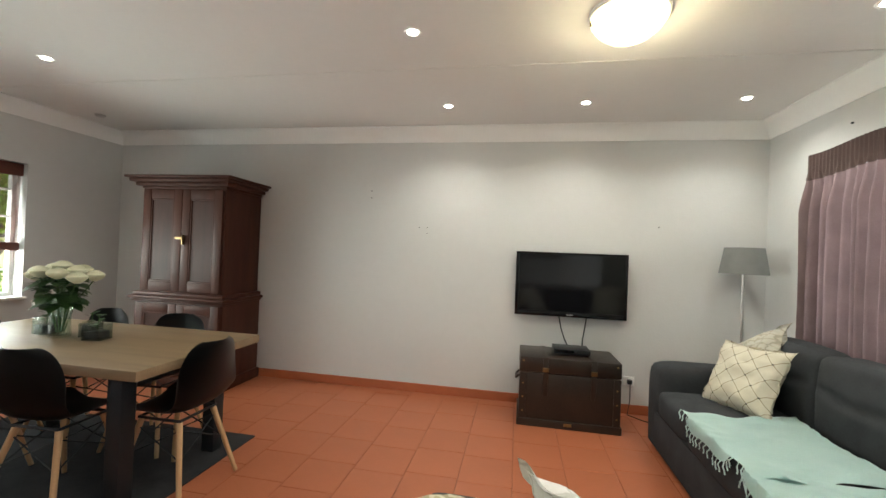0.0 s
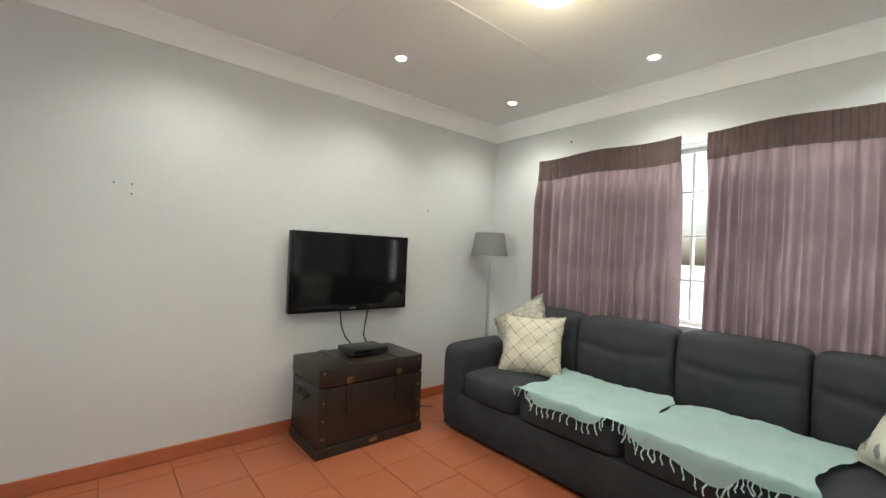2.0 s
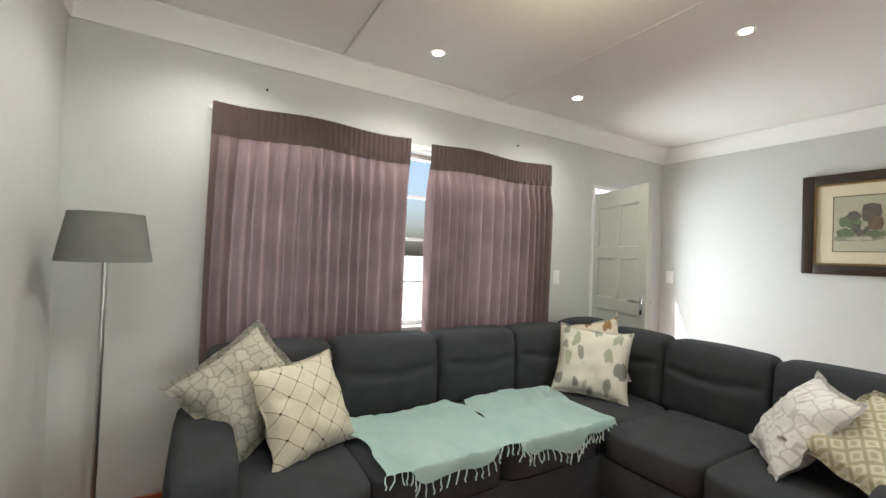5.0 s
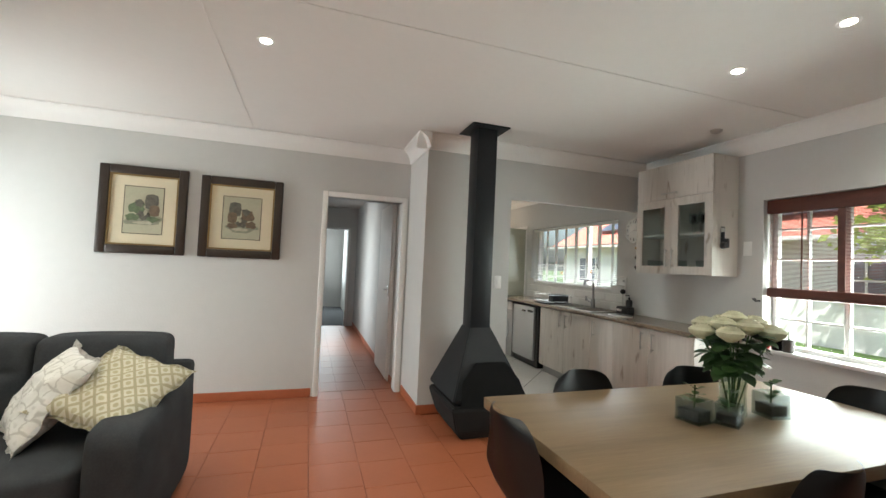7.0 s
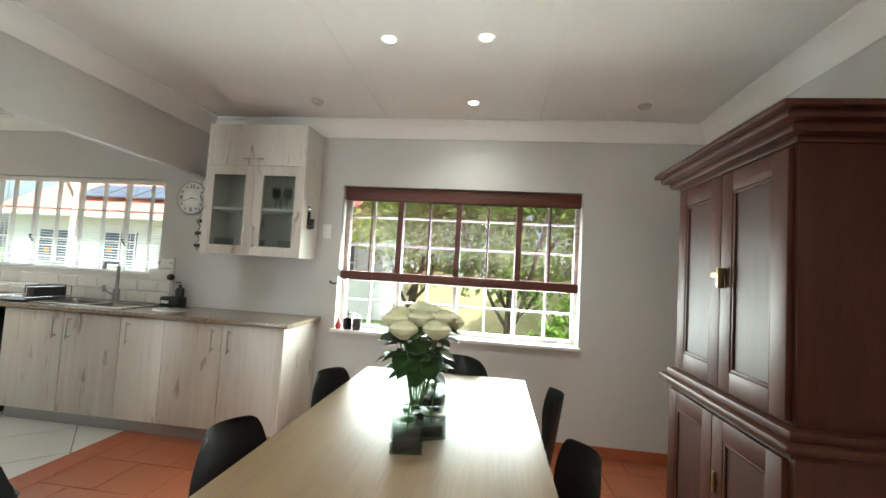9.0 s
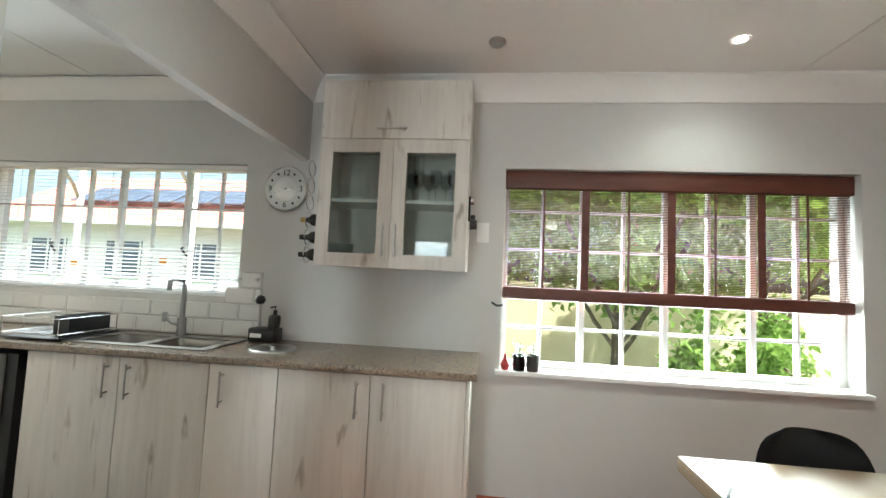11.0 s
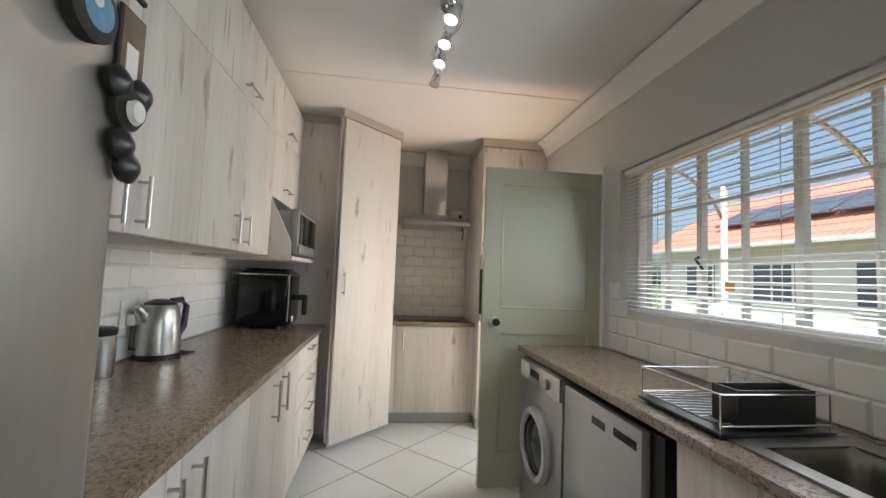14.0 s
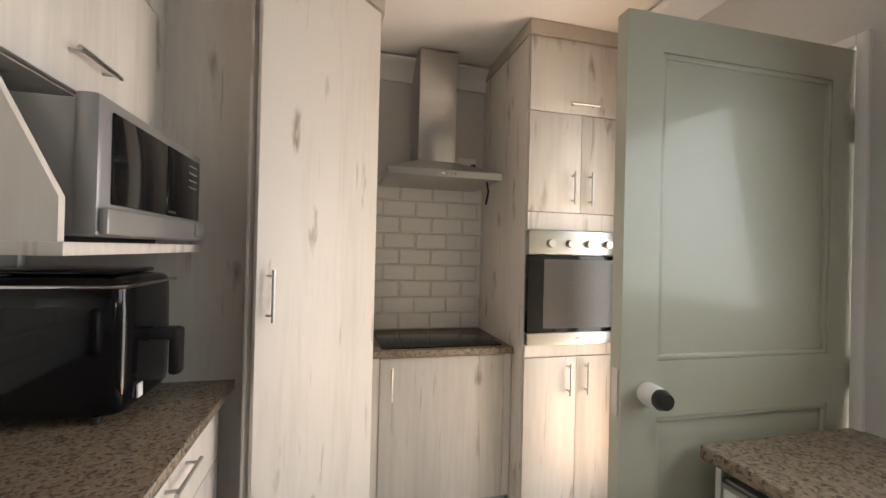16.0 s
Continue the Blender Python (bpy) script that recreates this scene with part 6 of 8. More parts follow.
for y in (-0.60, -0.485):
    part("screw_cap", cyl(0.012, 0.010, (XW + 0.012, y, 1.27), (XW + 0.026, y, 1.27), 14), M_STEEL, bs)

# wall clock
ck = thing("wall_clock", "round brushed steel wall clock with dark numerals", "clock")
part("rim", lathe([(0.0, 0.0), (0.17, 0.0), (0.175, 0.02), (0.168, 0.034), (0.158, 0.026), (0, 0.024)], 48), M_STEEL, ck)
part("face", lathe([(0, 0.027), (0.155, 0.027), (0.155, 0.024)], 48), mat("clock_face", (0.48, 0.48, 0.47), 0.3, 0.8, 0.03, 5, 60, 0.02), ck)
part("inner_disc", lathe([(0, 0.029), (0.085, 0.029), (0.09, 0.027)], 40), M_STEEL, ck)
for h in range(12):
    a = radians(90 - 30 * h)
    if h % 3 == 0:
        cv = bpy.data.curves.new("numeral", "FONT")
        cv.body, cv.size, cv.align_x, cv.align_y, cv.extrude = str(h or 12), 0.062, "CENTER", "CENTER", 0.001
        tmp = new("tmp_text", cv)
        me = bpy.data.meshes.new_from_object(tmp)
        bpy.data.objects.remove(tmp)
        me.materials.append(M_DARKMETAL)
        t = new("numeral", me)
        t.parent = ck
        t.matrix_basis = pose(0.122 * math.cos(a), 0.122 * math.sin(a), 0.029)
    else:
        part("hour_mark", boxes((-0.008, 0.008, -0.008, 0.008, 0.027, 0.030)), M_DARKMETAL, ck).matrix_basis = pose(0.128 * math.cos(a), 0.128 * math.sin(a), 0, 0, 0, math.degrees(a))
for name, length, ang in (("hour_hand", 0.065, -10), ("minute_hand", 0.11, 200)):
    part(name, boxes((-0.015, length, -0.005, 0.005, 0.031, 0.033)), M_CHROME, ck).matrix_basis = pose(0, 0, 0, 0, 0, ang)
ck.matrix_basis = Matrix.Translation((XW + 0.001, -0.335, 1.855)) @ Matrix.Scale(0.84, 4) @ Matrix(((0, 0, 1, 0), (1, 0, 0, 0), (0, 1, 0, 0), (0, 0, 0, 1)))

# glazed wall cabinet with glasses
UX, UY0, UY1, UZ0, UZS, UZ1 = -3.90, 0.0, 0.845, 1.375, 2.095, 2.43
uc = thing("glazed_wall_cabinet", "tall whitewashed oak wall cabinet with two glazed doors", "cabinet")
for a, b in ((UY0, UY0 + 0.018), (UY1 - 0.018, UY1)):
    part("side_panel", boxes((XW + 0.002, UX - 0.022, a, b, UZ0, UZ1)), M_OAK, uc)
part("back_panel", boxes((XW + 0.002, XW + 0.012, UY0 + 0.018, UY1 - 0.018, UZ0, UZ1)), M_OAK, uc)
for a in (UZ0, UZ1 - 0.018, UZS - 0.009):
    part("board", boxes((XW + 0.012, UX - 0.022, UY0 + 0.018, UY1 - 0.018, a, a + 0.018)), M_OAK, uc)
part("shelf", boxes((XW + 0.012, UX - 0.04, UY0 + 0.018, UY1 - 0.018, 1.74, 1.758)), M_WHITE, uc)
flap = part("flap", boxes((UX - 0.020, UX, UY0, UY1, UZS + 0.002, UZ1), bevel=0.002), M_OAK, uc, "lift-up top flap")
handle(flap, (UX, 0.33, UZS + 0.05), (UX, 0.50, UZS + 0.05), (0.03, 0, 0))
um = (UY0 + UY1) / 2
for a, b, hy in ((UY0, um - 0.001, um - 0.035), (um + 0.001, UY1, um + 0.035)):
    r = 0.075
    d = part("door", boxes((UX - 0.020, UX, a, a + r, UZ0, UZS - 0.002), (UX - 0.020, UX, b - r, b, UZ0, UZS - 0.002), (UX - 0.020, UX, a + r, b - r, UZ0, UZ0 + r), (UX - 0.020, UX, a + r, b - r, UZS - 0.002 - r, UZS - 0.002)), M_OAK, uc)
    part("pane", boxes((UX - 0.013, UX - 0.009, a + r - 0.004, b - r + 0.004, UZ0 + r - 0.004, UZS - r + 0.002)), M_FROST, d, "clear cabinet glass")
    handle(d, (UX, hy, UZ0 + 0.06), (UX, hy, UZ0 + 0.24), (0.03, 0, 0))
M_WINEGLASS = glass("stemware_glass", (0.90, 0.93, 0.93), 0.0)
for i in range(6):
    g = thing("wine_glass", "clear stemmed wine glass on the cabinet shelf", "wine glass", "glasses in the cabinet")
    part("glass", lathe([(0, 0), (0.032, 0.001), (0.004, 0.006), (0.004, 0.08), (0.03, 0.105), (0.036, 0.14), (0.030, 0.19), (0.0285, 0.19), (0.034, 0.14), (0.026, 0.108), (0, 0.09)], 18), M_WINEGLASS, g)
    moved(g, pose(XW + 0.09 + 0.09 * (i % 2), 0.50 + 0.05 * i, 1.759))
for i in range(3):
    g = thing("glass_bowl", "clear glass bowl in the cabinet", "bowl", "glasses in the cabinet")
    part("glass", lathe([(0, 0), (0.03, 0.0), (0.07, 0.05), (0.075, 0.10), (0.072, 0.10), (0.066, 0.052), (0.028, 0.006), (0, 0.006)], 22), M_WINEGLASS, g)
    moved(g, pose(XW + 0.15, 0.10 + 0.28 * i, 1.409))
# keyring hook on the cabinet side
hk = thing("hanging_hook", "small dark hook with hanging keys on the cabinet side", "hook")
part("plate", boxes((-4.03, -3.99, UY1, UY1 + 0.012, 1.66, 1.80), bevel=0.004), M_DARKMETAL, hk)
part("keys", merge(boxes((-4.05, -4.02, UY1 + 0.012, UY1 + 0.04, 1.62, 1.70), bevel=0.006), cyl(0.03, 0.026, (-4.0, UY1 + 0.012, 1.64), (-4.0, UY1 + 0.05, 1.64), 12)), M_BLACK, hk)
part("ring", cyl(0.022, 0.02, (-3.99, UY1 + 0.012, 1.77), (-3.99, UY1 + 0.03, 1.77), 14), M_CHROME, hk)
# wine rack with bottles on the other side
wr = thing("wine_rack", "chrome ring wine rack on the cabinet side", "wine rack")
for i in range(6):
    zc = 1.435 + 0.103 * i
    ringpts = [(-4.03 + 0.047 * math.cos(radians(a)), UY0 - 0.10, zc + 0.047 * math.sin(radians(a))) for a in range(0, 361, 24)]
    part("ring", tube(ringpts, 0.003, 6), M_CHROME, wr)
    ringpts = [(-4.03 + 0.047 * math.cos(radians(a)), UY0 - 0.03, zc + 0.047 * math.sin(radians(a))) for a in range(0, 361, 24)]
    part("ring", tube(ringpts, 0.003, 6), M_CHROME, wr)
part("fixing_plate", boxes((-4.10, -4.06, UY0 - 0.006, UY0, 1.45, 1.95)), M_CHROME, wr)
part("bar", merge(tube([(-4.08, UY0 - 0.03, 1.39), (-4.08, UY0 - 0.03, 2.02)], 0.004, 6), tube([(-4.08, UY0 - 0.03, 1.5), (-4.08, UY0 + 0.003, 1.5)], 0.004, 6), tube([(-4.08, UY0 - 0.03, 1.9), (-4.08, UY0 + 0.003, 1.9)], 0.004, 6)), M_CHROME, wr)
M_BOTTLE = mat("dark_bottle", (0.01, 0.012, 0.01), 0.12, 0, 0.1, 5, 50, 0)
M_FOIL = mat("gold_foil", (0.45, 0.30, 0.10), 0.35, 0.7, 0.1, 20, 60, 0.05)
for i in range(3):
    b = thing("wine_bottle", "dark wine bottle lying in the ring rack" if i < 2 else "wine bottle with a gold foil neck in the ring rack", "wine bottle", "bottles in the rack")
    part("bottle", lathe([(0, 0.0), (0.036, 0.0), (0.037, 0.06), (0.033, 0.075), (0.016, 0.10), (0.014, 0.12), (0, 0.12)], 22), M_BOTTLE, b)
    part("neck_foil", lathe([(0.0145, 0.10), (0.0155, 0.12), (0.015, 0.145), (0, 0.147)], 18), M_FOIL if i == 2 else M_BOTTLE, b)
    b.matrix_basis = pose(-4.03, UY0 - 0.002, 1.435 + 0.103 * i, 90, 0, 0)

# things on the dining sill
for y, s, label in ((1.09, "red", "small red ornament on the window sill"), (1.17, "pot", "dark jar with a sprig on the window sill"), (1.25, "pot", "small glass pot with a seedling on the window sill")):
    t = thing("sill_ornament" if s == "red" else "sill_pot", label, "ornament" if s == "red" else "pot")
    if s == "red":
        part("body", lathe([(0, 0), (0.02, 0), (0.028, 0.03), (0.012, 0.06), (0.006, 0.09), (0, 0.095)], 14), mat("red_glaze", (0.40, 0.03, 0.03), 0.3), t)
    else:
        part("pot", lathe([(0, 0), (0.035, 0), (0.038, 0.09), (0.034, 0.09), (0.03, 0.01), (0, 0.01)], 20), M_GLOSS if y < 1.2 else M_POTSOIL, t)
        part("stem", tube([(0, 0, 0.02), (0.005, 0.004, 0.16)], 0.003, 6), M_STEM, t)
        for i in range(8):
            a = rnd.uniform(0, 6.28)
            part("leaf", leaf_bm((0, 0, rnd.uniform(0.09, 0.16)), (math.cos(a), math.sin(a), 0.5), 0.045), M_LEAF, t)
    moved(t, pose(XW + 0.0, y, 0.812))
hc = thing("blind_cleat", "small curved metal blind cleat on the wall", "hook")
part("cleat", tube([(XW, 1.0, 1.20), (XW + 0.03, 1.0, 1.20), (XW + 0.045, 1.03, 1.185), (XW + 0.03, 1.06, 1.19)], 0.007), M_DARKMETAL, hc)


# ---- kitchen, long counter on the hall side ----
LFX = -2.33
LY0, LY1 = -0.87, -3.62
UFX = -2.09


def base_unit_e(y0, y1, doors, drawers, label):
    u = thing("base_cabinet", label, "cabinet", "kitchen base cabinets")
    part("body", boxes((LFX + 0.042, XKE - 0.002, y0 + 0.001, y1 - 0.001, 0.10, 0.865)), M_OAK, u)
    part("plinth", boxes((LFX + 0.09, XKE - 0.002, y0 + 0.001, y1 - 0.001, 0.0, 0.099)), M_APPL, u, "grey recessed plinth")
    for a, b, hy in doors:
        d = part("door", boxes((LFX + 0.022, LFX + 0.040, a + 0.002, b - 0.002, 0.112, 0.858), bevel=0.002), M_OAK, u)
        handle(d, (LFX + 0.022, hy, 0.64), (LFX + 0.022, hy, 0.82), (-0.032, 0, 0))
    for z0, z1 in drawers:
        d = part("drawer", boxes((LFX + 0.022, LFX + 0.040, y0 + 0.002, y1 - 0.002, z0, z1), bevel=0.002), M_OAK, u)
        zm, ym = (z0 + z1) / 2 + 0.045, (y0 + y1) / 2 + 0.03
        handle(d, (LFX + 0.022, ym - 0.09, zm), (LFX + 0.022, ym + 0.09, zm), (-0.032, 0, 0))
    return u


base_unit_e(-1.91, -0.87, [(-1.39, -0.87, -1.33), (-1.91, -1.39, -1.45)], [], "whitewashed oak double base cabinet with steel bar handles")
base_unit_e(-2.78, -1.91, [(-2.30, -1.91, -2.225), (-2.78, -2.30, -2.385)], [], "whitewashed oak double base cabinet beside the drawers")
base_unit_e(-3.50, -2.78, [], [(0.112, 0.30), (0.304, 0.487), (0.491, 0.674), (0.678, 0.858)], "whitewashed oak four-drawer cabinet")
lc = thing("countertop", "long speckled brown granite worktop with kettle and air fryer", "countertop")
part("slab", boxes((LFX + 0.006, XKE - 0.001, LY1, LY0, 0.867, 0.90)), M_GRANITE, lc)
part("front_edge", boxes((LFX, LFX + 0.006, LY1, LY0, 0.867, 0.8995), bevel=0.002), M_GRANITE, lc)
bse = thing("backsplash_counter", "white metro tiles behind the long worktop", "backsplash", kind="structure")
part("grout_bed", boxes((XKE - 0.004, XKE - 0.0005, LY1, LY0, 0.902, 1.385)), M_TGROUT, bse)
lay_metro(bse, LY0 - LY1, 0.48, pose(XKE - 0.004, LY0, 0.902, 0, 0, 180), 0.30, 0.10)


def wall_unit(y0, y1, z0, z1, doors, label, xf=UFX):
    u = thing("wall_cabinet", label, "cabinet", "kitchen wall cabinets")
    part("body", boxes((xf + 0.022, XKE - 0.002, y0 + 0.0005, y1 - 0.0005, z0, z1)), M_OAK, u)
    for a, b, c, e, h in doors:
        d = part("door", boxes((xf, xf + 0.019, a + 0.0015, b - 0.0015, c + 0.0015, e - 0.0015), bevel=0.002), M_OAK, u)
        if h is not None and h[0] == "v":
            handle(d, (xf, h[1], h[2]), (xf, h[1], h[2] + 0.145), (-0.032, 0, 0))
        elif h is not None:
            handle(d, (xf, h[1] - 0.09, h[2]), (xf, h[1] + 0.09, h[2]), (-0.032, 0, 0))
    return u


TOPZ = 2.50
wall_unit(-1.885, -0.867, 1.395, TOPZ, [(-1.455, -0.867, 1.395, 2.11, ("v", -1.40, 1.415)), (-1.885, -1.455, 1.395, 2.11, ("v", -1.505, 1.415)), (-1.885, -0.867, 2.11, TOPZ, ("h", -1.38, 2.175))], "tall whitewashed oak wall cabinet with a lift-up top")
wall_unit(-2.80, -1.885, 1.395, TOPZ, [(-2.295, -1.885, 1.395, 2.12, ("v", -2.228, 1.425)), (-2.80, -2.295, 1.395, 2.12, ("v", -2.361, 1.425)), (-2.80, -1.885, 2.12, TOPZ, ("h", -2.325, 2.175))], "tall whitewashed oak wall cabinet over the worktop")
mwu = wall_unit(-3.54, -2.80, 1.75, TOPZ, [(-3.54, -2.80, 1.75, 2.16, ("h", -3.12, 1.835)), (-3.54, -2.80, 2.16, TOPZ, ("h", -3.14, 2.215))], "whitewashed oak wall cabinet above the microwave")
part("side_filler", boxes((UFX + 0.02, XKE - 0.002, -3.62, -3.5405, 1.378, TOPZ)), M_OAK, mwu)
part("microwave_shelf", boxes((-2.225, XKE - 0.002, -3.54, -2.80, 1.375, 1.40), bevel=0.002), M_OAK, mwu)
side = bmesh.new()
pts = [(XKE - 0.002, 1.40), (-2.215, 1.40), (-2.215, 1.48), (UFX + 0.004, 1.749), (XKE - 0.002, 1.749)]
lo = [side.verts.new((x, -2.820, z)) for x, z in pts]
hi = [side.verts.new((x, -2.802, z)) for x, z in pts]
side.faces.new(lo)
side.faces.new(hi)
for i in range(5):
    side.faces.new((lo[i], lo[(i + 1) % 5], hi[(i + 1) % 5], hi[i]))
part("slanted_side", side, M_OAK, mwu)

mw = thing("microwave", "silver microwave oven with a dark door in the wall unit", "microwave")
part("body", boxes((-2.19, -1.74, -3.475, -2.895, 1.412, 1.685), bevel=0.008), M_APPL, mw)
part("front", boxes((-2.235, -2.19, -3.49, -2.88, 1.412, 1.695), bevel=0.010), M_APPL, mw, "silver door frame")
part("door_foot", boxes((-2.252, -2.233, -3.485, -2.885, 1.414, 1.470), bevel=0.009), M_APPL, mw, "silver swelling along the foot of the door")
part("window", boxes((-2.240, -2.234, -3.20, -2.925, 1.478, 1.668), bevel=0.003), M_GLOSS, mw, "dark glass window")
part("control_panel", boxes((-2.240, -2.234, -3.46, -3.205, 1.478, 1.668), bevel=0.003), M_GLOSS, mw)
part("handle_lip", boxes((-2.262, -2.236, -3.46, -3.38, 1.425, 1.468), bevel=0.008), M_APPL, mw)
part("brand_mark", boxes((-2.2412, -2.2398, -3.26, -3.21, 1.486, 1.492)), M_STEEL, mw)
for i in range(4):
    part("button_row", boxes((-2.2412, -2.2398, -3.43, -3.36, 1.575 + 0.022 * i, 1.580 + 0.022 * i)), M_APPL, mw)
for x in (-2.14, -1.8):
    part("foot", boxes((x, x + 0.03, -3.40, -2.93, 1.400, 1.413)), M_BLACK, mw)

# air fryer, kettle, canisters, sockets
af = thing("air_fryer", "glossy black air fryer with a pull handle on the worktop", "air fryer")
part("body", rounded(boxes((-2.30, -1.94, -3.38, -3.03, 0.915, 1.31), bevel=0.045, seg=3), 1), M_GLOSS, af)
part("top_band", boxes((-2.304, -1.936, -3.384, -3.026, 1.275, 1.284), bevel=0.003), M_CHROME, af)
part("lid", boxes((-2.25, -1.98, -3.34, -3.07, 1.308, 1.322), bevel=0.006), M_GLOSS, af)
part("drawer_handle", merge(boxes((-2.385, -2.35, -3.23, -3.18, 0.99, 1.14), bevel=0.012), boxes((-2.37, -2.28, -3.23, -3.18, 1.10, 1.14), bevel=0.010)), M_BLACK, af)
part("sticker", boxes((-2.303, -2.2985, -3.14, -3.11, 0.95, 0.99)), M_WHITE, af)
for x in (-2.22, -1.98):
    for y in (-3.31, -3.07):
        part("foot", cyl(0.015, 0.015, (x, y, 0.9), (x, y, 0.92), 10), M_BLACK, af)

moved(af, pose(0.165, -0.205, 0.0))
kt = thing("kettle", "brushed steel electric kettle with a black handle", "kettle")
KX, KY = -1.78, -2.30
part("base", lathe([(0, 0.90), (0.088, 0.90), (0.088, 0.915), (0.08, 0.922), (0, 0.922)], 36, (KX, KY, 0)), M_BLACK, kt)
part("body", lathe([(0, 0.922), (0.082, 0.922), (0.083, 0.95), (0.078, 1.05), (0.070, 1.11), (0.062, 1.125), (0, 1.125)], 40, (KX, KY, 0)), M_STEEL, kt, "brushed steel jug")
part("lid", lathe([(0, 1.148), (0.03, 1.145), (0.058, 1.132), (0.062, 1.124)], 30, (KX, KY, 0)), M_BLACK, kt)
part("handle", tube([(KX - 0.02, KY - 0.045, 1.135), (KX - 0.035, KY - 0.10, 1.14), (KX - 0.045, KY - 0.13, 1.11), (KX - 0.042, KY - 0.125, 1.02), (KX - 0.03, KY - 0.085, 0.965)], 0.014, 12), M_BLACK, kt)
part("spout", cyl(0.03, 0.014, (KX + 0.03, KY + 0.055, 1.07), (KX + 0.04, KY + 0.10, 1.12), 14), M_STEEL, kt)
part("flex", tube([(KX - 0.06, KY - 0.05, 0.91), (KX - 0.10, KY - 0.11, 0.906), (KX - 0.02, KY - 0.13, 0.906), (XKE - 0.05, KY + 0.09, 0.95), (XKE - 0.03, KY + 0.05, 1.06)], 0.004, 6), M_BLACK, kt)
kt.matrix_basis = Matrix.Translation((KX, KY, 0.90)) @ Matrix.Scale(1.06, 4) @ Matrix.Translation((-KX, -KY, -0.90))
for i, y in enumerate((-1.955, -1.825)):
    c = thing("canister", "brushed steel canister with a black lid on the worktop", "canister", "worktop canisters")
    h = 0.15
    part("body", lathe([(0, 0.0), (0.055, 0.0), (0.056, 0.004), (0.056, h), (0, h)], 36), M_STEEL, c)
    part("lid", lathe([(0.056, h), (0.058, h + 0.004), (0.058, h + 0.022), (0.05, h + 0.028), (0, h + 0.028)], 36), M_BLACK, c)
    moved(c, pose(-1.748, y, 0.90))
for y, plug in ((-2.23, True), (-1.55, False)):
    s = thing("wall_socket", "white double wall socket on the tiles" + (" with a plug" if plug else ""), "socket")
    part("plate", boxes((XKE - 0.022, XKE - 0.012, y - 0.055, y + 0.055, 1.04, 1.16), bevel=0.004), M_WHITE, s)
    if plug:
        part("plug", boxes((XKE - 0.06, XKE - 0.022, y - 0.02, y + 0.025, 1.05, 1.10), bevel=0.008), M_WHITE, s)

# ---- fridge with notes and magnets, towel ----
M_FRIDGE = mat("fridge_steel", (0.40, 0.38, 0.35), 0.42, 0.9, 0.04, 2, 90, 0.02, 300, (1, 25, 1))
fr = thing("fridge", "tall brushed steel fridge with a water dispenser", "fridge")
RFX, RFY0, RFY1 = -2.46, -0.81, -0.33
part("body", boxes((RFX + 0.07, -1.79, RFY0 + 0.005, RFY1 - 0.005, 0.02, 1.98), bevel=0.008), M_APPL, fr)
part("upper_door", boxes((RFX, RFX + 0.065, RFY0, RFY1, 0.74, 1.985), bevel=0.02, seg=3), M_FRIDGE, fr)
part("lower_door", boxes((RFX, RFX + 0.065, RFY0, RFY1, 0.06, 0.73), bevel=0.02, seg=3), M_FRIDGE, fr)
part("dispenser", boxes((RFX - 0.006, RFX + 0.004, -0.615, -0.50, 1.07, 1.265), bevel=0.004), M_APPL, fr, "grey water dispenser recess")
part("dispenser_well", boxes((RFX - 0.008, RFX + 0.0, -0.605, -0.51, 1.08, 1.21), bevel=0.003), M_STEEL, fr)
side_panel = structure("fridge_panel", boxes((-2.40, XKE - 0.002, -0.8655, -0.838, 0.0, 2.50)), M_OAK, "whitewashed oak panel beside the fridge", "panel")
M_NOTE = mat("note_paper", (0.74, 0.73, 0.70), 0.8, 0, 0.03, 8, 40, 0.02)
nt = thing("paper_note", "printed white notice held on the fridge door", "paper")
part("sheet", boxes((RFX - 0.0035, RFX - 0.001, -0.66, -0.46, 1.60, 1.90)), M_NOTE, nt)
for i in range(6):
    part("text_block", boxes((RFX - 0.0042, RFX - 0.003, -0.645 + 0.06 * (i % 3), -0.605 + 0.06 * (i % 3), 1.66 + 0.10 * (i // 3), 1.72 + 0.10 * (i // 3))), M_DARK_INK, nt)
M_SKYINK = mat("blue_print", (0.12, 0.30, 0.50), 0.5, 0, 0.2, 30, 90, 0)


def magnet(label, y, z, plate, front, marks):
    """A fridge magnet: a plate, its printed front and the marks drawn on it."""
    g = thing("fridge_magnet", label, "magnet", "fridge magnets")
    part("plate", plate, M_DARK_INK, g).matrix_basis = pose(RFX - 0.001, y, z, 0, -90, 0)
    part("front", front[0], front[1], g).matrix_basis = pose(RFX - 0.001, y, z, 0, -90, 0)
    for bm_, m_ in marks:
        part("drawing", bm_, m_, g).matrix_basis = pose(RFX - 0.001, y, z, 0, -90, 0)


# local x is up the door, local y runs along it, local z stands out of it
for y, w, h in ((-0.72, 0.028, 0.062), (-0.795, 0.024, 0.064)):
    magnet("white picture magnet with a dark botanical drawing", y, 1.70, boxes((-h, h, -w, w, 0, 0.006), bevel=0.002),
           (boxes((-h + 0.005, h - 0.005, -w + 0.004, w - 0.004, 0.006, 0.0075)), M_NOTE),
           [(tube([(-0.03, 0, 0.008), (0.0, 0.004, 0.008), (0.03, -0.002, 0.008)], 0.0012, 5), M_DARK_INK)]
           + [(lathe([(0, 0.0085), (0.006, 0.008), (0.007, 0.0076)], 10, (a, b, 0)), M_DARK_INK) for a, b in ((0.03, 0.003), (0.012, -0.008), (-0.005, 0.009), (-0.02, -0.006))])
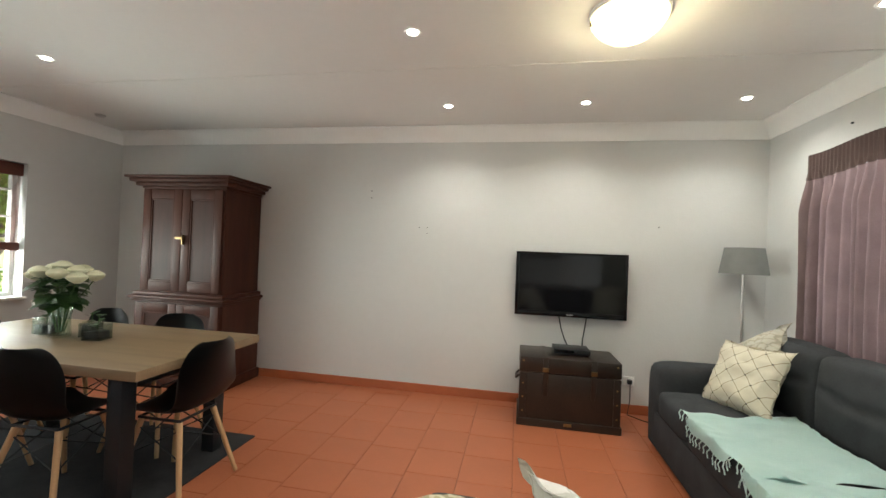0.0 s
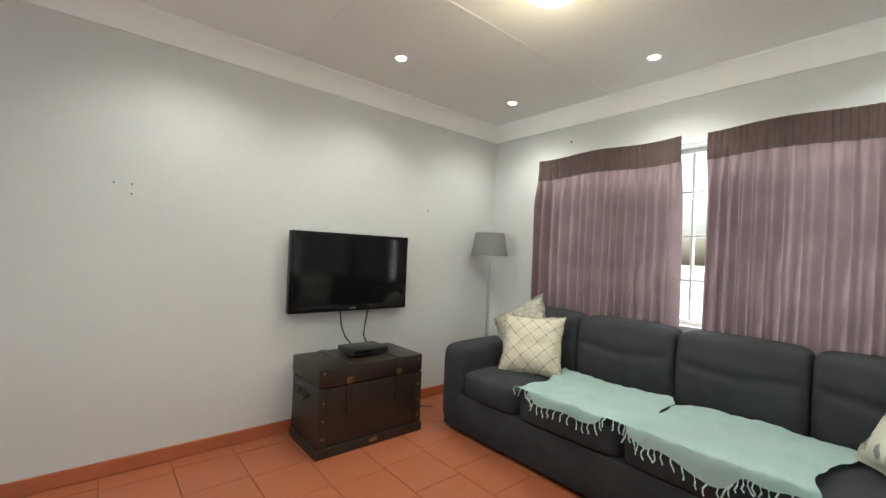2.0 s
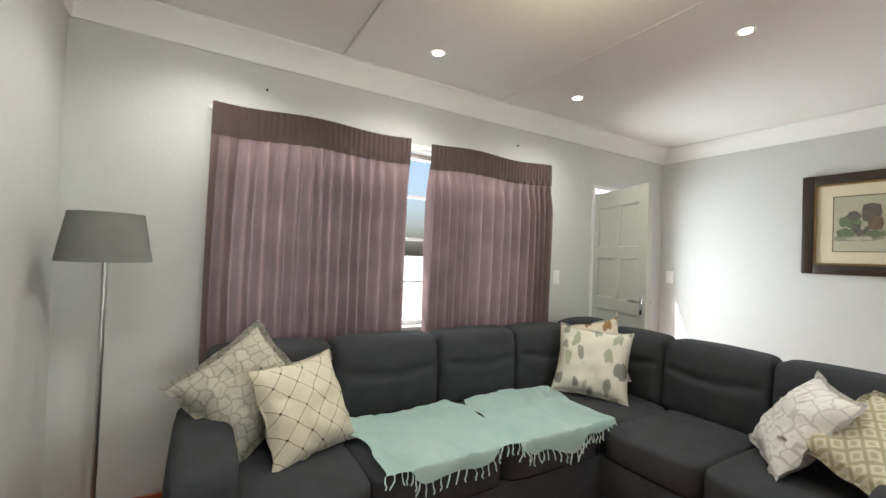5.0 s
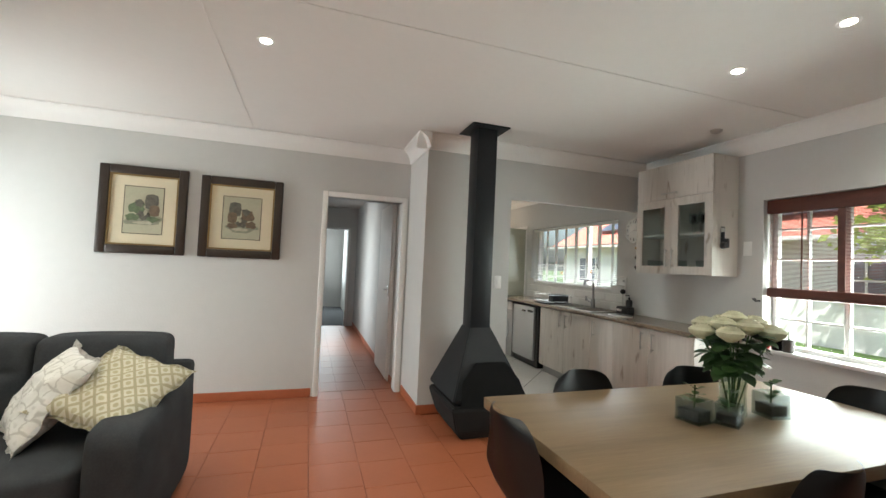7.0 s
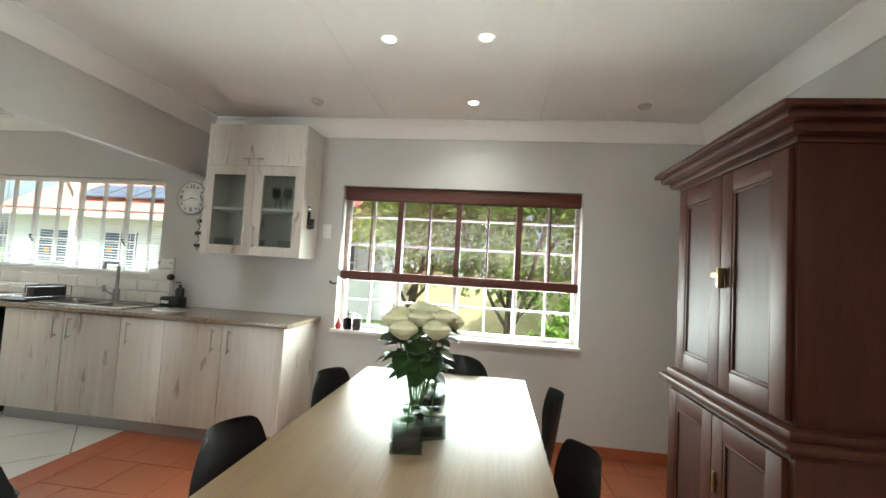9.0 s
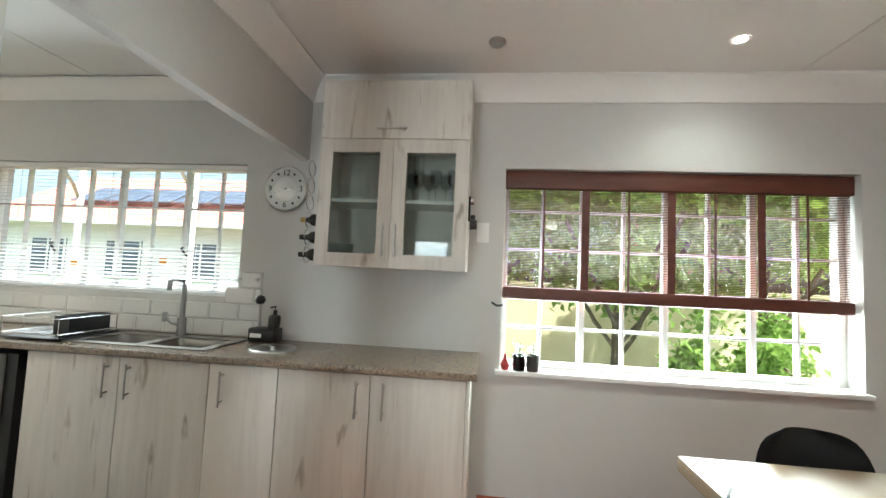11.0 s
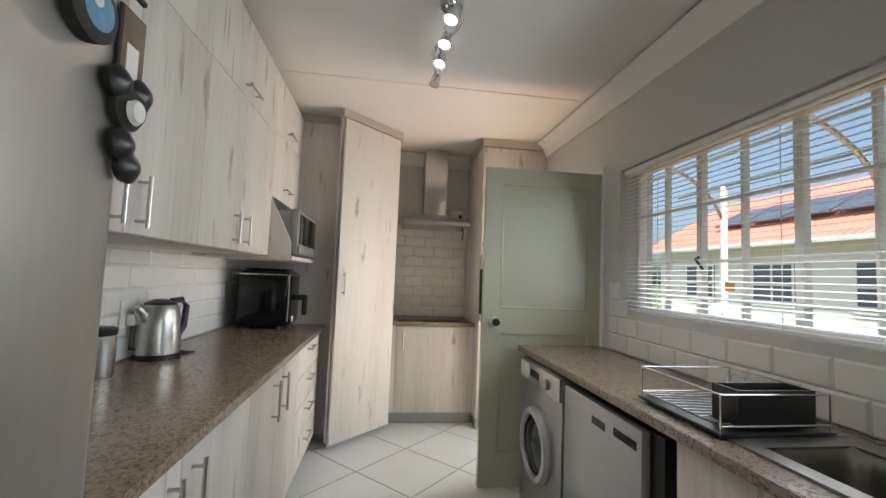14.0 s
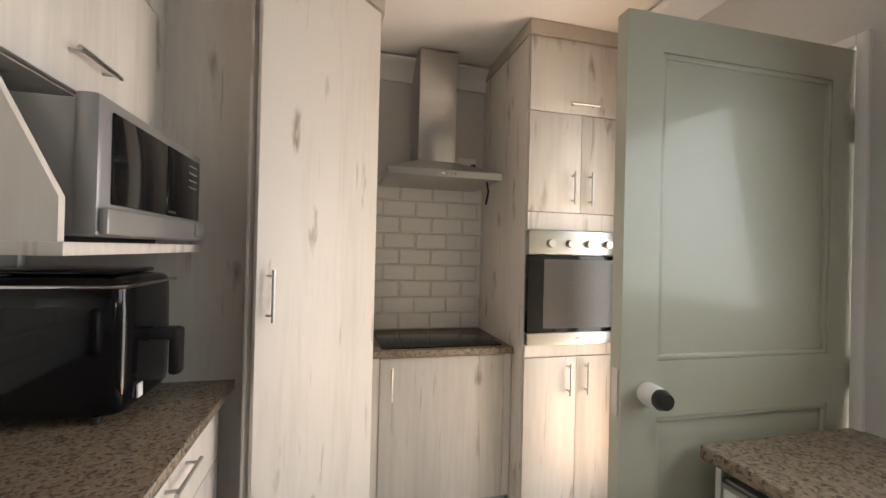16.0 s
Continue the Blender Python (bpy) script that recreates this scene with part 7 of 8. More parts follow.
magnet("round dark magnet with a blue print on the fridge", -0.725, 1.575, lathe([(0, 0), (0.034, 0), (0.034, 0.012), (0.028, 0.016), (0, 0.016)], 24),
       (lathe([(0, 0.019), (0.02, 0.017), (0.024, 0.015)], 20), M_SKYINK), [(lathe([(0, 0.0205), (0.008, 0.019)], 12, (0.006, 0.008, 0)), M_NOTE)])
magnet("small brown photo magnet on the fridge", -0.80, 1.565, boxes((-0.052, 0.052, -0.024, 0.024, 0, 0.004), bevel=0.001),
       (boxes((-0.049, 0.049, -0.021, 0.021, 0.004, 0.005)), M_BROWN_INK), [(boxes((-0.03, 0.01, -0.01, 0.012, 0.005, 0.0058)), M_NOTE)])
magnet("black and white figure magnet on the fridge", -0.795, 1.475, lathe([(0, 0), (0.024, 0.002), (0.026, 0.01), (0.016, 0.02), (0, 0.024)], 20, (0.022, 0, 0)),
       (lathe([(0, 0.0255), (0.012, 0.0235), (0.016, 0.018)], 16, (0.018, 0.004, 0)), M_NOTE),
       [(lathe([(0, 0), (0.018, 0.002), (0.02, 0.01), (0.01, 0.018), (0, 0.02)], 16, (a, b, 0)), M_BLACK) for a, b in ((-0.022, 0.006), (0.046, 0.020), (0.046, -0.020), (-0.045, -0.008))])
magnet("small red fridge magnet", -0.84, 1.77, lathe([(0, 0), (0.016, 0), (0.016, 0.004), (0, 0.005)], 16), (lathe([(0, 0.016), (0.01, 0.014), (0.017, 0.006), (0.016, 0.003)], 18), mat("red_magnet", (0.45, 0.02, 0.02), 0.4)), [])


def towel(x0, x1, z0, z1, y_, name, label):
    t = thing(name, label, "towel", "kitchen towels")
    n, k = 24, 60

    def at(u, v):
        wob = 0.010 * math.sin(u * 12 + 2 * math.sin(v * 5)) * (0.4 + v)
        w = 0.75 + 0.25 * min(1, v * 1.5)
        return Vector((x0 + (x1 - x0) * (0.5 + (u - 0.5) * w) + 0.008 * math.sin(v * 9), y_ + wob * 0.6, z1 + (z0 - z1) * v + 0.02 * math.sin(u * 3)))

    bm = bmesh.new()
    g = [[bm.verts.new(at(i / n, j / k)) for i in range(n + 1)] for j in range(k + 1)]
    for a, b in zip(g, g[1:]):
        for i in range(n):
            bm.faces.new((a[i], a[i + 1], b[i + 1], b[i]))
    bmesh.ops.solidify(bm, geom=bm.faces[:], thickness=0.004)
    part("cloth", bm, M_NOTE, t)
    lines = []
    dv = 0.024 / (z1 - z0)
    for s in range(-8, int(1 / dv) + 8):
        for sg in (1, -1):
            pts = []
            for q in range(12):
                u = q / 11
                v = s * dv + sg * u * (x1 - x0) / (z1 - z0)
                if 0 <= v <= 1:
                    pts.append(at(u, v) + Vector((0, 0.001, 0)))
            if len(pts) > 2:
                lines.append(tube(pts, 0.0016, 4))
                lines.append(tube([p - Vector((0, 0.006, 0)) for p in pts], 0.0016, 4))
    part("check_lines", merge(*lines), M_DARK_INK, t)
    part("hook", tube([((x0 + x1) / 2, YKB, z1 + 0.01), ((x0 + x1) / 2, y_, z1 + 0.01)], 0.005, 6), M_CHROME, t)


towel(-2.535, -2.475, 1.05, 1.76, YKB - 0.014, "kitchen_towel", "white kitchen towel with dark check lines hanging by the opening")
towel(-2.54, -2.44, 1.70, 2.02, YKB - 0.024, "kitchen_towel", "folded check kitchen towel hanging on a hook by the opening")

# ---- corner larder, hob, hood, oven tower ----
lard = thing("corner_larder", "tall whitewashed oak corner larder with a diagonal door", "cabinet")
A, B = Vector((-2.41, -3.437)), Vector((-2.852, -3.885))
part("body", prism([(XKE - 0.002, -3.624), (-2.37, -3.624), (-2.388, -3.457), (A.x + 0.012, A.y - 0.014), (B.x + 0.012, B.y - 0.014), (-2.858, -3.90), (-2.858, YKS + 0.002), (XKE - 0.002, YKS + 0.002)], 0.06, 2.51), M_OAK, lard)
part("plinth", prism([(XKE - 0.05, -3.68), (-2.39, -3.66), (-2.40, -3.50), (-2.825, -3.94), (-2.825, YKS + 0.01), (XKE - 0.05, YKS + 0.01)], 0.0, 0.06), M_APPL, lard)
part("top_board", prism([(XKE - 0.002, -3.618), (-2.36, -3.618), (-2.38, -3.43), (-2.41, -3.415), (-2.877, -3.875), (-2.868, YKS + 0.002), (XKE - 0.002, YKS + 0.002)], 2.511, CEIL + 0.006), mat("beige_top_board", (0.50, 0.44, 0.37), 0.6), lard, "beige closing board up to the ceiling")
dvec = (B - A)
L = dvec.length
ldoor = part("door", boxes((0.006, L - 0.006, -0.019, 0.0, 0.045, 2.50), bevel=0.002), M_OAK, lard)
ldoor.matrix_basis = Matrix.Translation((A.x, A.y, 0)) @ Matrix.Rotation(math.atan2(dvec.y, dvec.x), 4, "Z")
hh = handle(ldoor, (0.05, -0.019, 1.14), (0.05, -0.019, 1.32), (0, -0.032, 0))

hb = thing("hob_cabinet", "whitewashed oak base cabinet under the hob", "cabinet")
HX0, HX1, HFY = -3.603, -2.861, -3.96
part("body", boxes((HX0 + 0.002, HX1 - 0.002, YKS + 0.002, HFY - 0.02, 0.10, 0.865)), M_OAK, hb)
part("plinth", boxes((HX0 + 0.002, HX1 - 0.002, YKS + 0.002, HFY - 0.05, 0.0, 0.099)), M_APPL, hb, "grey recessed plinth")
d = part("door", boxes((HX0 + 0.045, HX1 - 0.045, HFY - 0.019, HFY, 0.112, 0.86), bevel=0.002), M_OAK, hb)
for a, b in ((HX0 + 0.002, HX0 + 0.042), (HX1 - 0.042, HX1 - 0.002)):
    part("filler", boxes((a, b, HFY - 0.019, HFY - 0.004, 0.112, 0.86)), M_OAK, hb)
handle(d, (HX1 - 0.10, HFY, 0.66), (HX1 - 0.10, HFY, 0.82), (0, 0.032, 0))
hc2 = thing("hob_worktop", "short granite worktop around the hob", "countertop")
part("slab", boxes((HX0 + 0.001, HX1 - 0.001, YKS + 0.001, HFY + 0.02, 0.867, 0.90), bevel=0.003), M_GRANITE, hc2)
hob = thing("hob", "black glass ceramic hob flush in the worktop", "hob")
part("glass", boxes((HX0 + 0.05, HX1 - 0.05, -4.38, -3.985, 0.9005, 0.907), bevel=0.002), M_GLOSS, hob)
bsh = thing("backsplash_hob", "white metro tiles between hob and hood", "backsplash", kind="structure")
part("grout_bed", boxes((HX0, HX1, YKS + 0.0005, YKS + 0.004, 0.902, 1.84)), M_TGROUT, bsh)
lay_metro(bsh, HX1 - HX0, 0.935, pose(HX1, YKS + 0.004, 0.902, 0, 0, 90), 0.20, 0.098, 0.003)

hood = thing("cooker_hood", "stainless steel chimney cooker hood", "cooker hood")
HC = (HX0 + HX1) / 2
bm = bmesh.new()
rings = []
for wx, yf, z in ((0.308, -4.0, 1.785), (0.308, -4.0, 1.82), (0.112, -4.24, 1.915)):
    rings.append([bm.verts.new(p) for p in ((HC - wx, yf, z), (HC + wx, yf, z), (HC + wx, YKS + 0.002, z), (HC - wx, YKS + 0.002, z))])
for a, b in zip(rings, rings[1:]):
    for i in range(4):
        bm.faces.new((a[i], a[(i + 1) % 4], b[(i + 1) % 4], b[i]))
bm.faces.new(list(reversed(rings[0])))
bm.faces.new(rings[-1])
part("canopy", bm, M_STEEL, hood, "", False)
part("chimney", boxes((HC - 0.11, HC + 0.11, YKS + 0.002, -4.24, 1.913, 2.555), bevel=0.002), M_STEEL, hood)
for i in range(5):
    part("button", boxes((HC - 0.05 + 0.022 * i, HC - 0.038 + 0.022 * i, -4.0, -3.996, 1.796, 1.808)), M_CHROME, hood)
s = thing("wall_socket", "white socket with a black plug beside the hood", "socket")
part("plate", boxes((-3.55, -3.43, YKS + 0.001, YKS + 0.011, 1.90, 2.0), bevel=0.003), M_WHITE, s)
part("plug", boxes((-3.54, -3.51, YKS + 0.011, YKS + 0.045, 1.92, 1.96), bevel=0.006), M_BLACK, s)
part("flex", tube([(HX0 + 0.13, -4.06, 1.785), (HX0 + 0.115, -4.07, 1.73), (HX0 + 0.125, -4.08, 1.66)], 0.006, 6), M_BLACK, s)

ot = thing("oven_tower", "tall whitewashed oak oven housing with cupboards", "cabinet")
OX0, OX1, OFY = XW + 0.002, -3.605, -3.82
part("body", boxes((OX0, OX1 - 0.0, YKS + 0.002, OFY - 0.021, 0.09, 2.50)), M_OAK, ot)
part("plinth", boxes((OX0, OX1 - 0.01, YKS + 0.002, OFY - 0.05, 0.0, 0.089)), M_APPL, ot)
part("top_board", boxes((OX0, OX1 + 0.01, YKS + 0.002, OFY + 0.012, 2.501, CEIL + 0.006)), mat("beige_top_board", (0.50, 0.44, 0.37), 0.6), ot)
xm = (OX0 + OX1) / 2
d = part("door", boxes((OX0 + 0.002, OX1 - 0.002, OFY - 0.019, OFY, 2.12, 2.495), bevel=0.002), M_OAK, ot)
handle(d, (xm - 0.08, OFY, 2.165), (xm + 0.08, OFY, 2.165), (0, 0.032, 0))
for a, b, hx in ((OX0 + 0.002, xm - 0.001, xm - 0.05), (xm + 0.001, OX1 - 0.002, xm + 0.05)):
    d = part("door", boxes((a, b, OFY - 0.019, OFY, 1.61, 2.116), bevel=0.002), M_OAK, ot)
    handle(d, (hx, OFY, 1.65), (hx, OFY, 1.82), (0, 0.032, 0))
    d = part("door", boxes((a, b, OFY - 0.019, OFY, 0.10, 0.87), bevel=0.002), M_OAK, ot)
    handle(d, (hx, OFY, 0.68), (hx, OFY, 0.84), (0, 0.032, 0))
for a, b in ((1.52, 1.606), (0.875, 0.935)):
    part("filler", boxes((OX0 + 0.002, OX1 - 0.002, OFY - 0.019, OFY - 0.001, a, b)), M_OAK, ot)
ov = thing("oven", "built-in steel oven with a dark glass door", "oven")
part("control_panel", boxes((OX0 + 0.004, OX1 - 0.004, OFY - 0.02, OFY + 0.018, 1.395, 1.515), bevel=0.003), M_STEEL, ov)
for i in range(4):
    part("knob", cyl(0.022, 0.019, (OX1 - 0.12 - 0.11 * i, OFY + 0.018, 1.45), (OX1 - 0.12 - 0.11 * i, OFY + 0.042, 1.45), 18), M_STEEL, ov)
part("door", boxes((OX0 + 0.004, OX1 - 0.004, OFY - 0.02, OFY + 0.015, 1.0, 1.39), bevel=0.003), M_GLOSS, ov, "dark glass oven door")
part("lower_trim", boxes((OX0 + 0.004, OX1 - 0.004, OFY - 0.02, OFY + 0.017, 0.938, 0.998), bevel=0.003), M_STEEL, ov)
part("window", boxes((OX0 + 0.05, OX1 - 0.09, OFY + 0.0155, OFY + 0.017, 1.02, 1.37)), mat("oven_window", (0.05, 0.045, 0.04), 0.08), ov)
part("badge", boxes((xm - 0.02, xm + 0.02, OFY + 0.017, OFY + 0.019, 0.962, 0.974), bevel=0.001), M_APPL, ov)

# ---- ceiling spotlight bar ----
sb = thing("spotlight_bar", "wavy chrome ceiling bar with four swivel spotlights", "spotlight")
SBX = -3.02
part("rose", lathe([(0.0, -0.03), (0.05, -0.03), (0.055, -0.01), (0.055, 0.01)], 24, (SBX, -2.05, CEIL)), M_CHROME, sb)
part("bar", tube([(SBX + 0.05 * math.sin(i * 0.9), -1.66 - i * 0.08, CEIL - 0.075) for i in range(12)], 0.010, 10), M_CHROME, sb)
part("stem", cyl(0.008, 0.008, (SBX + 0.03, -2.05, CEIL - 0.075), (SBX, -2.05, CEIL - 0.02), 10), M_CHROME, sb)
for i, y in enumerate((-1.93, -2.12, -2.30, -2.53)):
    h = part("spot", lathe([(0.012, 0.07), (0.022, 0.06), (0.030, 0.0), (0.027, 0.0), (0.018, 0.05)], 20, (0, 0, 0), False), M_CHROME, sb)
    h.matrix_basis = pose(SBX + 0.02, y, CEIL - 0.165, 12, -15, 0)
    g = part("bulb", lathe([(0, 0.006), (0.026, 0.004), (0.026, 0.012)], 18), M_LAMP if i < 3 else M_STEEL, sb)
    g.matrix_basis = pose(SBX + 0.02, y, CEIL - 0.165, 12, -15, 0)
    part("swivel", cyl(0.006, 0.006, (SBX + 0.015, y, CEIL - 0.1), (SBX + 0.02, y, CEIL - 0.075), 8), M_CHROME, sb)


# ---- outside ----
M_GRASS = mat("lawn", (0.10, 0.17, 0.04), 0.9, 0, 0.3, 2, 40, 0.4, 60, tint=(0.05, 0.10, 0.02))
M_GLARE_GROUND = mat("pale_glare_ground", (0.72, 0.70, 0.66), 0.8, 0, 0.06, 3, 30, 0.1, 40)
M_PAVE = mat("terracotta_paving", (0.42, 0.24, 0.15), 0.8, 0, 0.15, 3, 30, 0.2, 40)
M_BOUND = mat("cream_boundary_wall", (0.66, 0.58, 0.36), 0.85, 0, 0.08, 2, 20, 0.2, 30)
M_BARK = mat("bark", (0.16, 0.12, 0.08), 0.9, 0, 0.3, 8, 60, 0.5, 40, (3, 3, 0.6))
M_FOL = cloth("tree_leaf", (0.26, 0.38, 0.09), (0.12, 0.21, 0.04), 0.5, 4, 60, 30, 0.6)
M_FOL2 = cloth("bright_leaf", (0.42, 0.52, 0.12), (0.22, 0.34, 0.06), 0.5, 4, 60, 30, 0.6)
M_ROOF = mat("red_roof_tile", (0.60, 0.20, 0.15), 0.6, 0, 0.15, 3, 30, 0.15, 30, rand=0.15)
M_SOLAR = mat("solar_panel", (0.10, 0.125, 0.17), 0.3, 0.1, 0.1, 3, 30, 0)
M_HOUSE = mat("white_house_wall", (0.82, 0.81, 0.78), 0.8, 0, 0.04, 2, 20, 0.1, 30)
structure("ground", boxes((-400, 400, -400, 400, -0.4, -0.125)), M_GRASS, "green lawn reaching to the horizon", "ground")
structure("pavement", boxes((-8.6, XW - TH - 0.01, -9, 0.2, -0.124, -0.05), bevel=0.01), M_PAVE, "sunlit brown paving outside the kitchen", "pavement")
# made-up pale ground out to the horizon, so the curtain gap turns white
structure("glare_ground_front", boxes((XE + TH + 0.01, 380, -200, 200, -0.124, -0.05)), M_GLARE_GROUND, "pale ground added for the white glare in the curtain gap", "pavement")
bw = structure("boundary_wall", boxes((-9.1, -8.9, 0.4, 12, -0.13, 1.25), (-9.13, -8.87, 0.4, 12, 1.25, 1.32)), M_BOUND, "cream plastered garden wall", "wall")


def foliage(center, radii, n, seed, size):
    """A crown of many small bent leaves in clumps with gaps between."""
    r = random.Random(seed)
    clumps = []
    for _ in range(26):
        while True:
            p = Vector((r.uniform(-1, 1), r.uniform(-1, 1), r.uniform(-1, 1)))
            if 0.35 < p.length < 1:
                break
        clumps.append(Vector((p.x * radii[0], p.y * radii[1], p.z * radii[2])))
    verts, faces = [], []
    for _ in range(n):
        c = r.choice(clumps) + Vector((r.gauss(0, 1), r.gauss(0, 1), r.gauss(0, 0.8))) * (0.16 * sum(radii) / 3) + Vector(center)
        d = Vector((r.gauss(0, 1), r.gauss(0, 1), r.gauss(0, 0.7))).normalized()
        s = d.cross(Vector((r.gauss(0, 1), r.gauss(0, 1), r.gauss(0, 1)))).normalized()
        L_ = size * r.uniform(0.6, 1.3)
        k = len(verts)
        verts += [c, c + d * L_ * 0.5 + s * L_ * 0.28, c + d * L_ - Vector((0, 0, L_ * 0.2)), c + d * L_ * 0.5 - s * L_ * 0.28]
        faces.append((k, k + 1, k + 2, k + 3))
    me = bpy.data.meshes.new("crown")
    me.from_pydata([tuple(v) for v in verts], [], faces)
    return me


def tree(x, y, h, radii, seed, material, label, n=6000, size=0.14, name="garden_tree"):
    t = thing(name, label, "tree", "garden trees")
    r = random.Random(seed)
    trunk = [cyl(0.09, 0.05, (x, y, -0.13), (x + r.uniform(-.1, .1), y + r.uniform(-.15, .15), h * 0.55), 12)]
    for i in range(6):
        a = r.uniform(0, 6.28)
        z0 = h * r.uniform(0.18, 0.5)
        trunk.append(tube([(x, y, z0), (x + 0.3 * math.cos(a), y + 0.3 * math.sin(a), z0 + 0.35), (x + radii[0] * 0.7 * math.cos(a), y + radii[1] * 0.7 * math.sin(a), h * r.uniform(0.7, 1.0))], 0.028, 7))
    part("trunk", merge(*trunk), M_BARK, t)
    me = foliage((x, y, h), radii, n, seed, size)
    me.materials.append(material)
    c = new("crown", me)
    c.parent = t
    c["kind"] = "stuff"
    return t


tree(-7.0, 2.6, 2.25, (1.2, 1.5, 0.95), 3, M_FOL, "leafy green garden tree outside the dining window", 9000, 0.12)
tree(-7.6, 4.6, 2.3, (1.3, 1.5, 1.1), 5, M_FOL2, "bright green sunlit garden tree", 8000, 0.13)
tree(-7.8, 0.9, 2.2, (1.1, 1.0, 1.0), 8, M_FOL2, "bright green shrub by the garden wall", 5000, 0.12)
tree(-6.4, 3.7, 0.55, (0.5, 0.8, 0.5), 12, M_FOL, "low green garden shrub", 3000, 0.10, "garden_shrub")
tree(-10.8, 6.5, 3.2, (2.2, 2.6, 1.8), 15, M_FOL, "tall tree beyond the garden wall", 8000, 0.2)
tree(-12.5, 1.0, 3.4, (2.2, 2.4, 1.6), 16, M_FOL, "tall tree beyond the garden wall", 8000, 0.2)


def house(name, x, y0, y1, zw, label):
    """Low white house across the yard: wall facing +x, windows, tiled roof sloping up away from it."""
    h = thing(name, label, "house")
    part("wall", boxes((x - 5, x, y0, y1, -0.13, zw)), M_HOUSE, h)
    roof = bmesh.new()
    n = 40
    ov, rise, run = 0.45, 1.9, 3.4
    rows = []
    m = 14
    for j in range(m + 1):
        row = []
        for i in range(8 * n + 1):
            t = i / (8 * n)
            yy = y0 - 0.4 + (y1 - y0 + 0.8) * t
            f = j / m
            row.append(roof.verts.new((x + ov - run * f, yy, zw - 0.05 + rise * f + 0.03 * abs(math.sin(i * math.pi / 4)) + (0.035 if j % 2 else 0))))
        rows.append(row)
    for a, b in zip(rows, rows[1:]):
        for i in range(len(a) - 1):
            roof.faces.new((a[i], a[i + 1], b[i + 1], b[i]))
    part("roof", roof, M_ROOF, h, "red tiled roof", False)
    part("gutter", boxes((x + ov - 0.02, x + ov + 0.08, y0 - 0.4, y1 + 0.4, zw - 0.14, zw - 0.04), bevel=0.01), M_WHITE, h)
    k = y0 + 1.2
    while k < y1 - 1.2:
        w = part("window", boxes((x, x + 0.03, k, k + 1.1, 0.9, 1.95)), M_SOLAR, h)
        part("frame", boxes((x + 0.03, x + 0.05, k, k + 0.05, 0.9, 1.95), (x + 0.03, x + 0.05, k + 1.05, k + 1.1, 0.9, 1.95), (x + 0.03, x + 0.05, k + 0.05, k + 1.05, 0.9, 0.95), (x + 0.03, x + 0.05, k + 0.05, k + 1.05, 1.9, 1.95), (x + 0.03, x + 0.05, k + 0.53, k + 0.57, 0.95, 1.9), (x + 0.03, x + 0.05, k + 0.05, k + 1.05, 1.4, 1.44)), M_WHITE, w)
        k += 2.3
    return h


hs = house("neighbour_house", -12.0, -13.0, -0.6, 2.45, "white house with a red tiled roof and solar panels")
sl = math.atan2(1.9, 3.4)
for i in range(8):
    p = part("solar_panel", boxes((-0.55, 0.55, -0.5, 0.5, 0, 0.04), bevel=0.005), M_SOLAR, hs, "dark blue solar panel")
    p.matrix_basis = pose(-12.85, -10.6 + i * 1.07, 3.32, 0, math.degrees(sl), 0)
    part("panel_frame", boxes((-0.56, 0.56, -0.51, -0.49, 0, 0.05), (-0.56, 0.56, 0.49, 0.51, 0, 0.05), (-0.01, 0.01, -0.5, 0.5, 0.038, 0.046), (-0.55, 0.55, -0.17, -0.16, 0.038, 0.046), (-0.55, 0.55, 0.16, 0.17, 0.038, 0.046)), M_STEEL, p)
rb = thing("red_brick_house", "red walled house beyond the garden", "house")
part("wall", boxes((-16, -12.5, 5.5, 7.6, -0.13, 3.4)), M_ROOF, rb)

cp = thing("carport_frame", "white steel carport posts with curved roof ribs", "carport")
for y in (-6.0, -3.9, -1.8):
    part("post", cyl(0.05, 0.05, (-8.0, y, -0.13), (-8.0, y, 2.9), 12), M_WHITE, cp)
    part("rib", tube([(-8.0 + 2.9 * (1 - math.cos(radians(a))) * 0.9, y, 2.2 + 1.25 * math.sin(radians(a))) for a in range(0, 91, 10)], 0.03, 8), M_STEEL, cp)
for k in range(4):
    part("purlin", cyl(0.02, 0.02, (-8.0 + k * 0.85, -7.0, 2.9 + 0.17 * k), (-8.0 + k * 0.85, -0.9, 2.9 + 0.17 * k), 8), M_STEEL, cp)

# ---- floors: tiles as pieces of their own ----
fl_l = thing("floor", "terracotta red tiled lounge floor", "floor", kind="structure")
fl_k = thing("floor_kitchen", "pale grey diagonal kitchen floor tiles", "floor", kind="structure")


def tile_mesh(name, w, h, material, t=0.006, rot=0.0):
    bm = bmesh.new()
    box_bm(bm, -w / 2, w / 2, -h / 2, h / 2, -t, 0)
    for v in bm.verts:
        if v.co.z > -t / 2:
            v.co.x *= 1 - 0.004 / w
            v.co.y *= 1 - 0.004 / h
    bmesh.ops.rotate(bm, verts=bm.verts[:], cent=(0, 0, 0), matrix=Matrix.Rotation(rot, 3, "Z"))
    me = bpy.data.meshes.new(name)
    bm.to_mesh(me)
    bm.free()
    me.materials.append(material)
    return me


